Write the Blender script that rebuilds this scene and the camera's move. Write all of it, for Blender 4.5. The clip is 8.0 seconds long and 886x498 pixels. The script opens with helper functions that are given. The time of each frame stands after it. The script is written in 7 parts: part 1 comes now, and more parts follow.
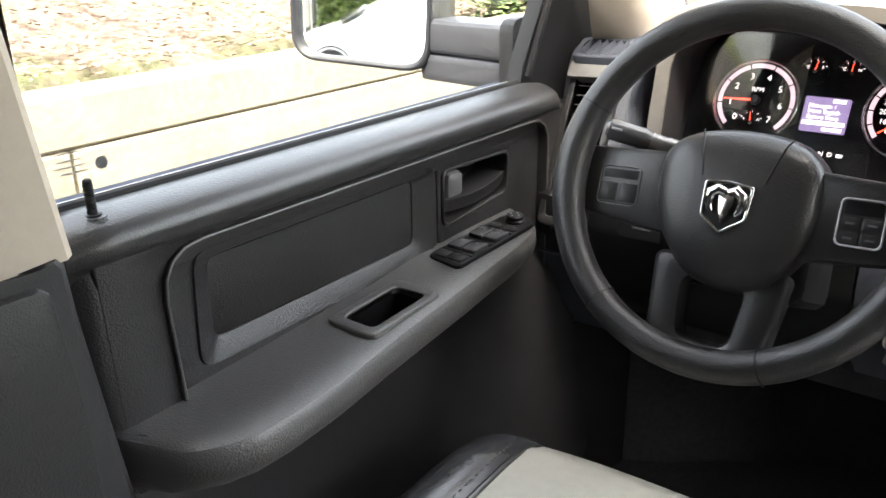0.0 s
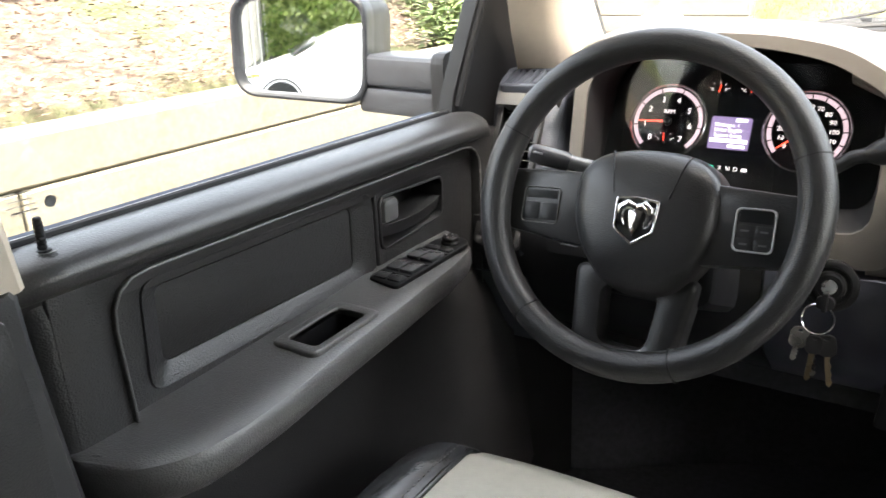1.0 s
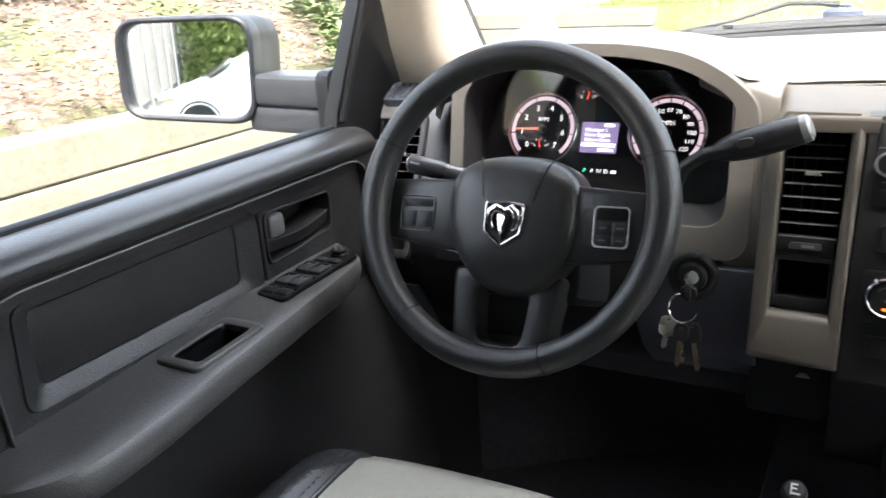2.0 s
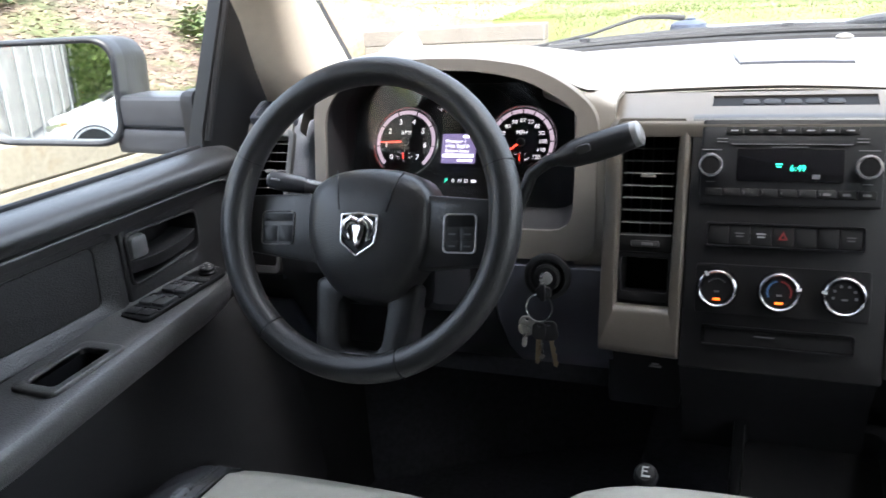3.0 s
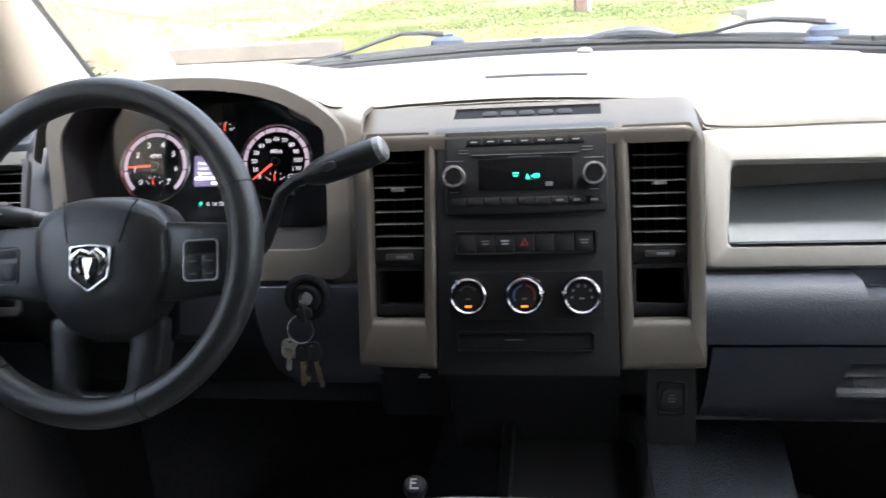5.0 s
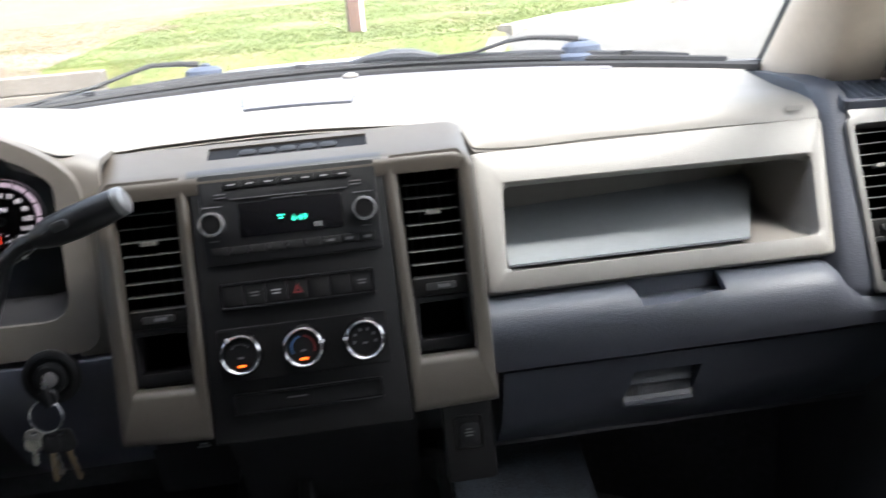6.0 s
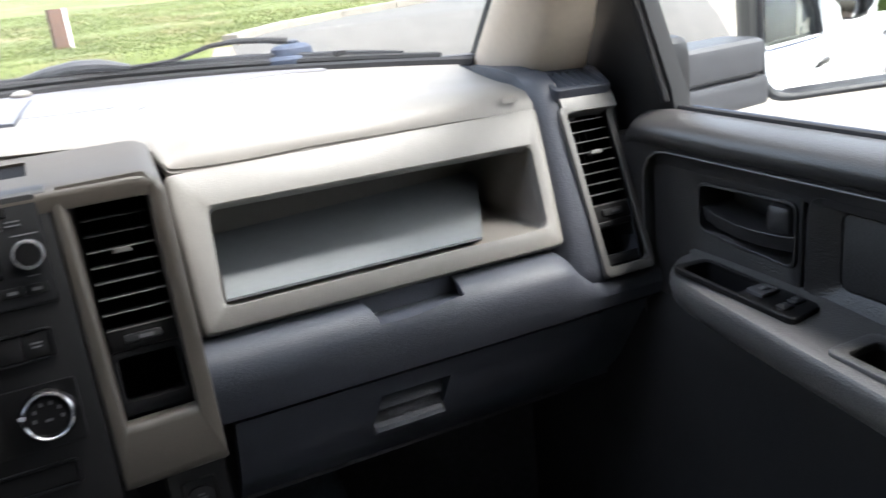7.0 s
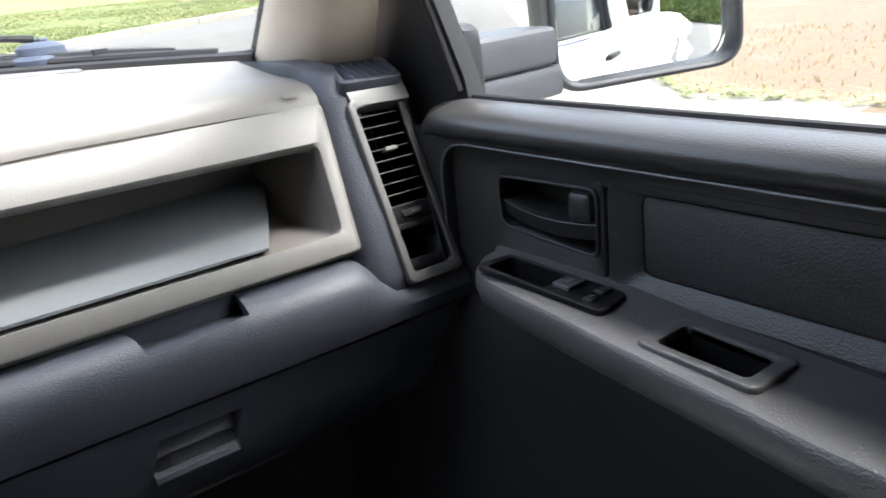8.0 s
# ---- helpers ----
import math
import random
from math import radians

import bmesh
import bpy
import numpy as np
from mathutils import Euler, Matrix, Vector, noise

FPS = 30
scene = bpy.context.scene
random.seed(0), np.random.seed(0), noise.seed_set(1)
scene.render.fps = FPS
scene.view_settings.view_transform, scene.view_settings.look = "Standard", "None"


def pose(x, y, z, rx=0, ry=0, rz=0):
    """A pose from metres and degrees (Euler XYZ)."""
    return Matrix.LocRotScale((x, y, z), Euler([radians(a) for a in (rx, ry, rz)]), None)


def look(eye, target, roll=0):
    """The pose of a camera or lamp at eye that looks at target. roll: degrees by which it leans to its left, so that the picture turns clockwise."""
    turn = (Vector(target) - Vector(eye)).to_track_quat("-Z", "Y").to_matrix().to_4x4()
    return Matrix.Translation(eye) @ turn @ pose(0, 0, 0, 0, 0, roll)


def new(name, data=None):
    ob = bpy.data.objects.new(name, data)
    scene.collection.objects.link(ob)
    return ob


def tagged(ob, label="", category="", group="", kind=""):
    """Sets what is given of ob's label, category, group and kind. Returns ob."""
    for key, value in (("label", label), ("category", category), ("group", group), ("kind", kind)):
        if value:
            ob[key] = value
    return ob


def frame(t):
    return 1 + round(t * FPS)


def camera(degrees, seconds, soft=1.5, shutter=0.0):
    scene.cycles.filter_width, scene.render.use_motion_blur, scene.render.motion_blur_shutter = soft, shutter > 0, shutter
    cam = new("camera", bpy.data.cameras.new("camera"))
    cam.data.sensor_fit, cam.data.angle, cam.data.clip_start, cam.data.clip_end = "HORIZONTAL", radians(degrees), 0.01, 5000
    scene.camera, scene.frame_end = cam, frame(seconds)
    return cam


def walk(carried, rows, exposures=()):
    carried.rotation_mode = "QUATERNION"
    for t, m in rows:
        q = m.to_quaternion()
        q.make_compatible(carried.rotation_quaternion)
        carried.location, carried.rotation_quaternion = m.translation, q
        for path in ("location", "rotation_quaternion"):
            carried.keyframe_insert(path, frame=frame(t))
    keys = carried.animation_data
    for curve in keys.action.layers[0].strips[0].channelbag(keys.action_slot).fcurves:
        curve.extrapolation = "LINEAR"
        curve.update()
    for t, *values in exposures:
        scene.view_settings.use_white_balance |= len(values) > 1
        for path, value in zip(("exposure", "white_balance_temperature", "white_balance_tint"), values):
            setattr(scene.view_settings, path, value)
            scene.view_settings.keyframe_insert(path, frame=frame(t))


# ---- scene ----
cam = camera(57.3, 8.0, shutter=0.35)
PATH = [
    (0, (-0.215, -0.921, 0.951), (-1.348, 0.556, 0.22), -1.0),
    (0.5, (-0.189, -0.938, 0.959), (-1.296, 0.574, 0.259), -1.5),
    (1, (-0.159, -0.952, 0.965), (-1.222, 0.602, 0.293), -2.3),
    (2.5, (-0.053, -0.948, 0.965), (-0.887, 0.756, 0.33), -3.9),
    (3, (-0.018, -0.949, 0.964), (-0.754, 0.803, 0.342), -4.1),
    (3.5, (0.005, -0.948, 0.963), (-0.645, 0.841, 0.349), -4.0),
    (4, (0.033, -0.949, 0.961), (-0.538, 0.867, 0.347), -4.3),
    (5.5, (0.062, -0.882, 0.958), (-0.034, 1.02, 0.347), -4.0),
    (6, (0.083, -0.842, 0.96), (0.263, 1.056, 0.355), -5.0),
    (6.5, (0.116, -0.796, 0.951), (0.598, 1.045, 0.335), -5.7),
    (7, (0.146, -0.754, 0.939), (0.893, 0.987, 0.298), -6.1),
    (7.5, (0.186, -0.721, 0.92), (1.148, 0.909, 0.272), -6.3),
    (8, (0.22, -0.699, 0.894), (1.332, 0.834, 0.252), -6.0),
]
walk(cam, [(t, look(eye, target, roll)) for t, eye, target, roll in PATH], [(0, 4.06, 7150, 10), (1, 3.96, 7050, 10), (2.5, 3.58, 6350, 10), (4, 3.35, 6100, 10), (5.5, 3.34, 6250, 10), (6.2, 3.04, 6250, 10), (7, 2.8, 6250, 10), (8, 2.9, 6200, 10)])

# ---- light: high sun behind thin cloud, bright sky ----
SUN_EL, SUN_AZ = 62.0, 136.0   # degrees above the horizon; clockwise from ahead
world = bpy.data.worlds.new("sky")
scene.world = world
world.use_nodes = True
sky = world.node_tree.nodes.new("ShaderNodeTexSky")
sky.sky_type = "NISHITA"
sky.sun_disc = False
sky.dust_density, sky.ozone_density = 6.0, 0.6
sky.sun_elevation, sky.sun_rotation = radians(SUN_EL), radians(SUN_AZ)
haze = world.node_tree.nodes.new("ShaderNodeHueSaturation")   # thin white cloud pales the blue
haze.inputs["Saturation"].default_value = 0.55
world.node_tree.links.new(sky.outputs[0], haze.inputs["Color"])
world.node_tree.links.new(haze.outputs[0], world.node_tree.nodes["Background"].inputs[0])
world.node_tree.nodes["Background"].inputs[1].default_value = 0.15
sun_data = bpy.data.lights.new("sun", "SUN")
sun_data.energy, sun_data.angle, sun_data.color = 0.80, radians(20), (1.0, 0.97, 0.92)
sun = new("sun", sun_data)
sun_way = Vector((math.sin(radians(SUN_AZ)) * math.cos(radians(SUN_EL)), math.cos(radians(SUN_AZ)) * math.cos(radians(SUN_EL)), math.sin(radians(SUN_EL))))
sun.matrix_world = look(sun_way * 30, (0, 0, 0))

# ---- materials ----
def material(name, base, rough=0.5, metal=0.0, vary=0.15, scale=6.0, grain=0.00, grain_scale=1020.0, rough_vary=0.08, coat=0.0, spec=0.5, emit=None, per_piece=0.0, island=None, second=None, second_at=0.55, bump_scale=0.0, bump=0.0):
    """A principled material: colour varies at a large and a small scale, a fine grain gives relief."""
    m = bpy.data.materials.new(name)
    m.use_nodes = True
    nt = m.node_tree
    N, L = nt.nodes, nt.links
    b = N["Principled BSDF"]
    b.inputs["Metallic"].default_value = metal
    b.inputs["Coat Weight"].default_value = coat
    b.inputs["Specular IOR Level"].default_value = spec
    co = N.new("ShaderNodeTexCoord")
    big = N.new("ShaderNodeTexNoise")
    big.inputs["Scale"].default_value, big.inputs["Detail"].default_value = scale, 5
    L.new(co.outputs["Object"], big.inputs["Vector"])
    fine = N.new("ShaderNodeTexNoise")
    fine.inputs["Scale"].default_value, fine.inputs["Detail"].default_value = scale * 14, 3
    L.new(co.outputs["Object"], fine.inputs["Vector"])
    total = N.new("ShaderNodeMath")
    total.operation = "ADD"
    L.new(big.outputs["Fac"], total.inputs[0]), L.new(fine.outputs["Fac"], total.inputs[1])
    if per_piece:
        info, mul, add = N.new("ShaderNodeObjectInfo"), N.new("ShaderNodeMath"), N.new("ShaderNodeMath")
        mul.operation, add.operation = "MULTIPLY_ADD", "ADD"
        mul.inputs[1].default_value, mul.inputs[2].default_value = per_piece, -per_piece / 2
        L.new(info.outputs["Random"], mul.inputs[0])
        L.new(mul.outputs[0], add.inputs[1]), L.new(total.outputs[0], add.inputs[0])
        total = add
    ramp = N.new("ShaderNodeMapRange")
    ramp.inputs["From Min"].default_value, ramp.inputs["From Max"].default_value = 0.6, 1.4
    ramp.inputs["To Min"].default_value, ramp.inputs["To Max"].default_value = 1 - vary, 1 + vary
    L.new(total.outputs[0], ramp.inputs["Value"])
    tone = N.new("ShaderNodeVectorMath")
    tone.operation = "SCALE"
    L.new(ramp.outputs[0], tone.inputs["Scale"])
    tone.inputs[0].default_value = base
    if second:
        patch, step, mix = N.new("ShaderNodeTexNoise"), N.new("ShaderNodeMapRange"), N.new("ShaderNodeMix")
        patch.inputs["Scale"].default_value, patch.inputs["Detail"].default_value = scale * 0.7, 8
        patch.inputs["Roughness"].default_value = 0.65
        L.new(co.outputs["Object"], patch.inputs["Vector"])
        step.inputs["From Min"].default_value, step.inputs["From Max"].default_value = second_at - 0.06, second_at + 0.06
        L.new(patch.outputs["Fac"], step.inputs["Value"])
        mix.data_type = "VECTOR"
        L.new(step.outputs[0], mix.inputs[0])
        mix.inputs[4].default_value, mix.inputs[5].default_value = base, second
        L.new(mix.outputs[1], tone.inputs[0])
    L.new(tone.outputs[0], b.inputs["Base Color"])
    if island:
        geo, cr = N.new("ShaderNodeNewGeometry"), N.new("ShaderNodeValToRGB")
        cr.color_ramp.interpolation = "CONSTANT"
        for k, c in enumerate(island):
            e = cr.color_ramp.elements[0] if k == 0 else cr.color_ramp.elements.new(k / len(island))
            e.color = (*c, 1)
        cr.color_ramp.elements.remove(cr.color_ramp.elements[-1])
        L.new(geo.outputs["Random Per Island"], cr.inputs[0]), L.new(cr.outputs[0], tone.inputs[0])
    rr = N.new("ShaderNodeMapRange")
    rr.inputs["From Min"].default_value, rr.inputs["From Max"].default_value = 0.3, 0.7
    rr.inputs["To Min"].default_value, rr.inputs["To Max"].default_value = max(0.02, rough - rough_vary), min(1, rough + rough_vary)
    L.new(big.outputs["Fac"], rr.inputs["Value"]), L.new(rr.outputs[0], b.inputs["Roughness"])
    last = None
    if grain:
        g = N.new("ShaderNodeTexVoronoi")
        g.feature = "SMOOTH_F1"
        g.inputs["Smoothness"].default_value = 0.6
        g.inputs["Scale"].default_value = grain_scale
        L.new(co.outputs["Object"], g.inputs["Vector"])
        bp = N.new("ShaderNodeBump")
        bp.inputs["Strength"].default_value, bp.inputs["Distance"].default_value = grain, 0.6 / grain_scale
        L.new(g.outputs["Distance"], bp.inputs["Height"])
        last = bp
    if bump:
        bn, bp = N.new("ShaderNodeTexNoise"), N.new("ShaderNodeBump")
        bn.inputs["Scale"].default_value, bn.inputs["Detail"].default_value = bump_scale, 4
        L.new(co.outputs["Object"], bn.inputs["Vector"])
        bp.inputs["Strength"].default_value, bp.inputs["Distance"].default_value = bump, 0.5 / bump_scale
        L.new(bn.outputs["Fac"], bp.inputs["Height"])
        if last:
            L.new(last.outputs[0], bp.inputs["Normal"])
        last = bp
    if last:
        L.new(last.outputs[0], b.inputs["Normal"])
    if emit:
        b.inputs["Emission Color"].default_value, b.inputs["Emission Strength"].default_value = (*emit[0], 1), emit[1]
    return m


def glass_material(name, tint=(1, 1, 1), gloss=0.06):
    """Thin clear glass: light goes straight through, Fresnel drives the gloss."""
    m = bpy.data.materials.new(name)
    m.use_nodes = True
    N, L = m.node_tree.nodes, m.node_tree.links
    N.remove(N["Principled BSDF"])
    a, g, mix = N.new("ShaderNodeBsdfTransparent"), N.new("ShaderNodeBsdfGlossy"), N.new("ShaderNodeMixShader")
    f, p, q = N.new("ShaderNodeLayerWeight"), N.new("ShaderNodeMath"), N.new("ShaderNodeMath")
    a.inputs["Color"].default_value = (*tint, 1)
    g.inputs["Roughness"].default_value = 0.02
    p.operation, q.operation = "POWER", "MULTIPLY_ADD"
    f.inputs["Blend"].default_value, p.inputs[1].default_value = 0.5, 5.0
    q.inputs[1].default_value, q.inputs[2].default_value = 0.8, gloss
    L.new(f.outputs["Facing"], p.inputs[0]), L.new(p.outputs[0], q.inputs[0]), L.new(q.outputs[0], mix.inputs[0])
    L.new(a.outputs[0], mix.inputs[1]), L.new(g.outputs[0], mix.inputs[2])
    L.new(mix.outputs[0], N["Material Output"].inputs["Surface"])
    return m


M_SLATE = material("slate_grained_plastic", (0.045, 0.050, 0.064), 0.48, vary=0.08, grain=0.36, grain_scale=560)
# Paler copy of the slate, with the knee panel's highlight in its colour.
M_KNEE = material("highlit_slate_plastic", (0.062, 0.066, 0.086), 0.38, vary=0.08, grain=0.18, grain_scale=700)
M_DARK = material("charcoal_grained_plastic", (0.033, 0.0325, 0.0335), 0.48, vary=0.10, grain=0.25, grain_scale=620)
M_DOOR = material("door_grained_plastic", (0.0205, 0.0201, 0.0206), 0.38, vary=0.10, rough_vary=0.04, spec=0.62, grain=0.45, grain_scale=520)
# Paler than the door plastic: light falling on the armrest is in this colour.
M_ARM = material("toplit_armrest_vinyl", (0.092, 0.0895, 0.0885), 0.34, vary=0.08, rough_vary=0.03, spec=0.80, grain=0.36, grain_scale=520)
M_INSERT = material("matt_insert_vinyl", (0.0245, 0.0238, 0.0236), 0.50, vary=0.12, grain=0.40, grain_scale=560)
# Slightly darker than the door plastic: shade below the armrest is in its colour.
M_POCKET = material("shaded_pocket_plastic", (0.0185, 0.0182, 0.0190), 0.5, vary=0.12, spec=0.40, grain=0.2, grain_scale=600)
# A little paler and smoother than the door plastic.
M_SILL = material("satin_sill_plastic", (0.030, 0.0292, 0.0292), 0.36, vary=0.10, rough_vary=0.05, spec=0.75, grain=0.22, grain_scale=560)
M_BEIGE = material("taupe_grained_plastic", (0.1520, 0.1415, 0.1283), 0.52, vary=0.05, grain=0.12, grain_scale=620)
M_DEFROST = material("lavender_grey_plastic", (0.1200, 0.1176, 0.1296), 0.55, vary=0.05, grain=0.10, grain_scale=620)
M_MIRRORRIM = material("matt_black_mirror_rim", (0.016, 0.017, 0.0205), 0.42, vary=0.1, spec=0.28)
M_BIN = material("pale_taupe_plastic", (0.155, 0.148, 0.136), 0.50, vary=0.05, grain=0.14, grain_scale=620)
M_MAT = material("grey_rubber_liner", (0.158, 0.170, 0.178), 0.75, vary=0.06, grain=0.08, grain_scale=700)
M_PILLAR = material("pale_beige_pillar_trim", (0.56, 0.485, 0.39), 0.6, vary=0.06, grain=0.08, grain_scale=1020)
M_HEAD = material("beige_headliner_cloth", (0.27, 0.262, 0.25), 0.9, vary=0.08, grain=0.16, grain_scale=1530)
M_BLACK = material("black_smooth_plastic", (0.0090, 0.0092, 0.0102), 0.38, vary=0.15, spec=0.32)
M_PIANO = material("dark_satin_panel", (0.0072, 0.0070, 0.0074), 0.46, vary=0.10, grain=0.05, grain_scale=700, spec=0.24)
M_VOID = material("dark_grey_carpet", (0.075, 0.075, 0.082), 0.95, vary=0.3, spec=0.08, grain=0.18, grain_scale=510)
M_RUBBER = material("black_rubber", (0.0150, 0.0150, 0.0165), 0.6, vary=0.2, spec=0.25)
M_WHEEL = material("steering_wheel_leather", (0.0250, 0.0247, 0.0252), 0.37, vary=0.12, rough_vary=0.03, grain=0.30, grain_scale=620)
M_HUB = material("steering_hub_vinyl", (0.0240, 0.0237, 0.0243), 0.35, vary=0.12, grain=0.22, grain_scale=620)
M_CHROME = material("bright_chrome", (0.70, 0.70, 0.72), 0.10, 1.0, vary=0.04)
M_DIALCHROME = material("dulled_dial_chrome", (0.30, 0.30, 0.31), 0.20, 1.0, vary=0.05)
# Two darker copies of the pad's taupe: shade on rearward faces is in their colour.
M_COWL = material("shaded_hood_taupe", (0.118, 0.107, 0.094), 0.52, vary=0.06, grain=0.10, grain_scale=620)
M_STACKTOP = material("shaded_stack_taupe", (0.062, 0.0535, 0.044), 0.46, spec=0.5, vary=0.06, grain=0.10, grain_scale=620)
M_SATIN = material("satin_silver", (0.56, 0.56, 0.57), 0.24, 0.85, vary=0.06)
M_SILVER = material("silver_painted_plastic", (0.55, 0.55, 0.56), 0.28, 0.25, vary=0.05)
M_STEEL = material("worn_steel_key", (0.36, 0.34, 0.31), 0.30, 1.0, vary=0.25, scale=60)
M_BRASS = material("worn_brass_key", (0.34, 0.27, 0.18), 0.35, 1.0, vary=0.3, scale=60)
M_SPECK = material("speckled_blue_black_carpet", (0.028, 0.034, 0.046), 0.95, vary=0.7, scale=24, grain=0.6, grain_scale=300)
M_LEVER = material("grey_painted_lever", (0.17, 0.17, 0.172), 0.30, 0.3, vary=0.06)
M_LEATHER = material("black_seat_leather", (0.034, 0.035, 0.038), 0.24, vary=0.08, spec=0.9, grain=0.10, grain_scale=420, bump_scale=9, bump=0.03)
M_SEAT = material("greige_seat_leather", (0.40, 0.385, 0.335), 0.42, vary=0.08, grain=0.14, grain_scale=544, bump_scale=6, bump=0.10)
M_STITCH = material("grey_stitching", (0.045, 0.045, 0.045), 0.8)
M_RIM = material("grey_taupe_rim_plastic", (0.088, 0.085, 0.081), 0.45, vary=0.08, grain=0.10, grain_scale=620)
M_BUTTON = material("charcoal_button", (0.026, 0.026, 0.027), 0.36, vary=0.1)
M_SWITCH = material("grey_switch_cap", (0.085, 0.085, 0.090), 0.22, vary=0.08)
M_MARK = material("white_print", (0.38, 0.38, 0.39), 0.6)
M_DIMMARK = material("dim_grey_print", (0.11, 0.11, 0.115), 0.6)
M_RED = material("red_print", (0.16, 0.015, 0.015), 0.5)
M_BLUE = material("blue_print", (0.05, 0.11, 0.24), 0.5)
M_DIAL = material("black_dial", (0.006, 0.006, 0.007), 0.6, spec=0.08)
M_DIALRING = material("lit_pale_dial_band", (0.34, 0.27, 0.31), 0.6, emit=((0.95, 0.72, 0.85), 0.075))
M_DIALNUM = material("lit_dial_numerals", (0.7, 0.7, 0.7), 0.6, emit=((1, 0.9, 0.95), 0.16))
M_NEEDLE = material("lit_red_needle", (0.7, 0.05, 0.03), 0.4, emit=((1, 0.06, 0.03), 0.35))
M_SCREEN = material("lit_violet_display", (0.05, 0.04, 0.08), 0.3, emit=((0.55, 0.42, 0.85), 0.055))
M_SCREENTEXT = material("lit_display_text", (0.8, 0.8, 0.9), 0.4, emit=((0.95, 0.9, 1.0), 0.35))
M_GREEN = material("lit_green_segments", (0.05, 0.6, 0.4), 0.4, emit=((0.05, 0.95, 0.55), 0.28))
M_ORANGE = material("lit_orange_mark", (0.6, 0.12, 0.02), 0.4, emit=((1.0, 0.13, 0.01), 0.30))
M_RADIOSCREEN = material("radio_display_glass", (0.006, 0.006, 0.007), 0.12, vary=0.05)
M_GLASS = glass_material("clear_window_glass", (0.97, 0.99, 0.98), 0.03)
M_LENS = glass_material("clear_dial_lens", (0.96, 0.96, 0.96), 0.04)
# Dark tint chosen to hold back light from the added rear windows.
M_TINTED = glass_material("darkened_rear_glass", (0.12, 0.125, 0.12), 0.03)
M_MIRROR = material("mirror_silver", (0.88, 0.90, 0.90), 0.015, 1.0, vary=0.0, rough_vary=0.0)
M_WHITE = material("white_car_paint", (0.78, 0.78, 0.78), 0.28, vary=0.03, coat=0.6)
M_CAP = material("weathered_blue_black_plastic", (0.034, 0.044, 0.070), 0.60, vary=0.25, spec=0.25)
M_MIRRORBODY = material("mirror_housing_plastic", (0.015, 0.0155, 0.0175), 0.42, vary=0.12, spec=0.22, grain=0.10, grain_scale=714)
# Paler than the housing plastic: sunlight on the mirror arms is in the colour.
M_MIRRORARM = material("sunlit_mirror_arm_plastic", (0.034, 0.036, 0.042), 0.42, vary=0.12, spec=0.35, grain=0.10, grain_scale=714)
M_TIMBER = material("weathered_pale_timber", (0.1582, 0.1398, 0.1030), 0.85, vary=0.22, scale=4.5, per_piece=0.3, bump_scale=40, bump=0.4, second=(0.1104, 0.0782, 0.0386), second_at=0.64)
M_GREYTIMBER = material("grey_old_timber", (0.1426, 0.1240, 0.1054), 0.9, vary=0.25, scale=4, per_piece=0.3, bump_scale=40, bump=0.4)
M_BANK = material("leaf_litter_earth", (0.1260, 0.0882, 0.0684), 0.95, vary=0.45, scale=2.2, bump_scale=9, bump=0.9, second=(0.0738, 0.0828, 0.0360), second_at=0.55)
M_LAWN = material("lawn_earth", (0.0781, 0.0962, 0.0209), 0.95, vary=0.30, scale=1.6, bump_scale=14, bump=0.15, second=(0.1394, 0.1150, 0.0502), second_at=0.57)
M_GRASS = material("grass_blades", (0.0725, 0.0934, 0.0188), 0.8, vary=0.3, scale=1.5, spec=0.12)
M_DRYGRASS = material("dry_grass_blades", (0.25, 0.20, 0.09), 0.8, vary=0.3, scale=1.5)
M_LEAF = material("fallen_leaves", (0.1620, 0.1170, 0.0810), 0.8, vary=0.3, scale=7, island=((0.1575, 0.1098, 0.0810), (0.1260, 0.0810, 0.0594), (0.1800, 0.1350, 0.1062), (0.1035, 0.0684, 0.0522), (0.1485, 0.0900, 0.0702), (0.1080, 0.1080, 0.0495)))
M_LEAFGREEN = material("green_leaves", (0.085, 0.125, 0.036), 0.6, vary=0.35, scale=3, island=((0.085, 0.125, 0.038), (0.112, 0.152, 0.052), (0.06, 0.095, 0.028), (0.138, 0.165, 0.066)))
M_SHRUB = material("sunlit_shrub_leaves", (0.2, 0.28, 0.07), 0.6, vary=0.3, scale=0.5, island=((0.20, 0.28, 0.07), (0.26, 0.33, 0.10), (0.13, 0.20, 0.05), (0.30, 0.36, 0.14)))
M_BARK = material("bark", (0.14, 0.10, 0.07), 0.9, vary=0.3, scale=8, bump_scale=30, bump=0.8)
M_ASPHALT = material("pale_worn_asphalt", (0.0720, 0.0693, 0.0666), 0.9, vary=0.35, scale=6, bump_scale=60, bump=0.6)
M_CONCRETE = material("pale_concrete", (0.1626, 0.1481, 0.1264), 0.85, vary=0.2, scale=3, bump_scale=30, bump=0.3, per_piece=0.2)
M_DIRT = material("dry_tan_ground", (0.1061, 0.0686, 0.0412), 0.95, vary=0.35, scale=1.3, bump_scale=12, bump=0.8, second=(0.1279, 0.0936, 0.0624), second_at=0.6)
M_POST = material("brown_stained_post", (0.10, 0.055, 0.04), 0.8, vary=0.2, scale=12)
M_FENCE = material("grey_shade_cloth", (0.10, 0.10, 0.095), 0.9, vary=0.3, scale=3, second=(0.17, 0.17, 0.16), second_at=0.62)
M_RAIL = material("galvanised_tube", (0.62, 0.62, 0.60), 0.4, 0.6, vary=0.1)
M_TYRE = material("tyre_rubber", (0.015, 0.015, 0.015), 0.8, vary=0.2)
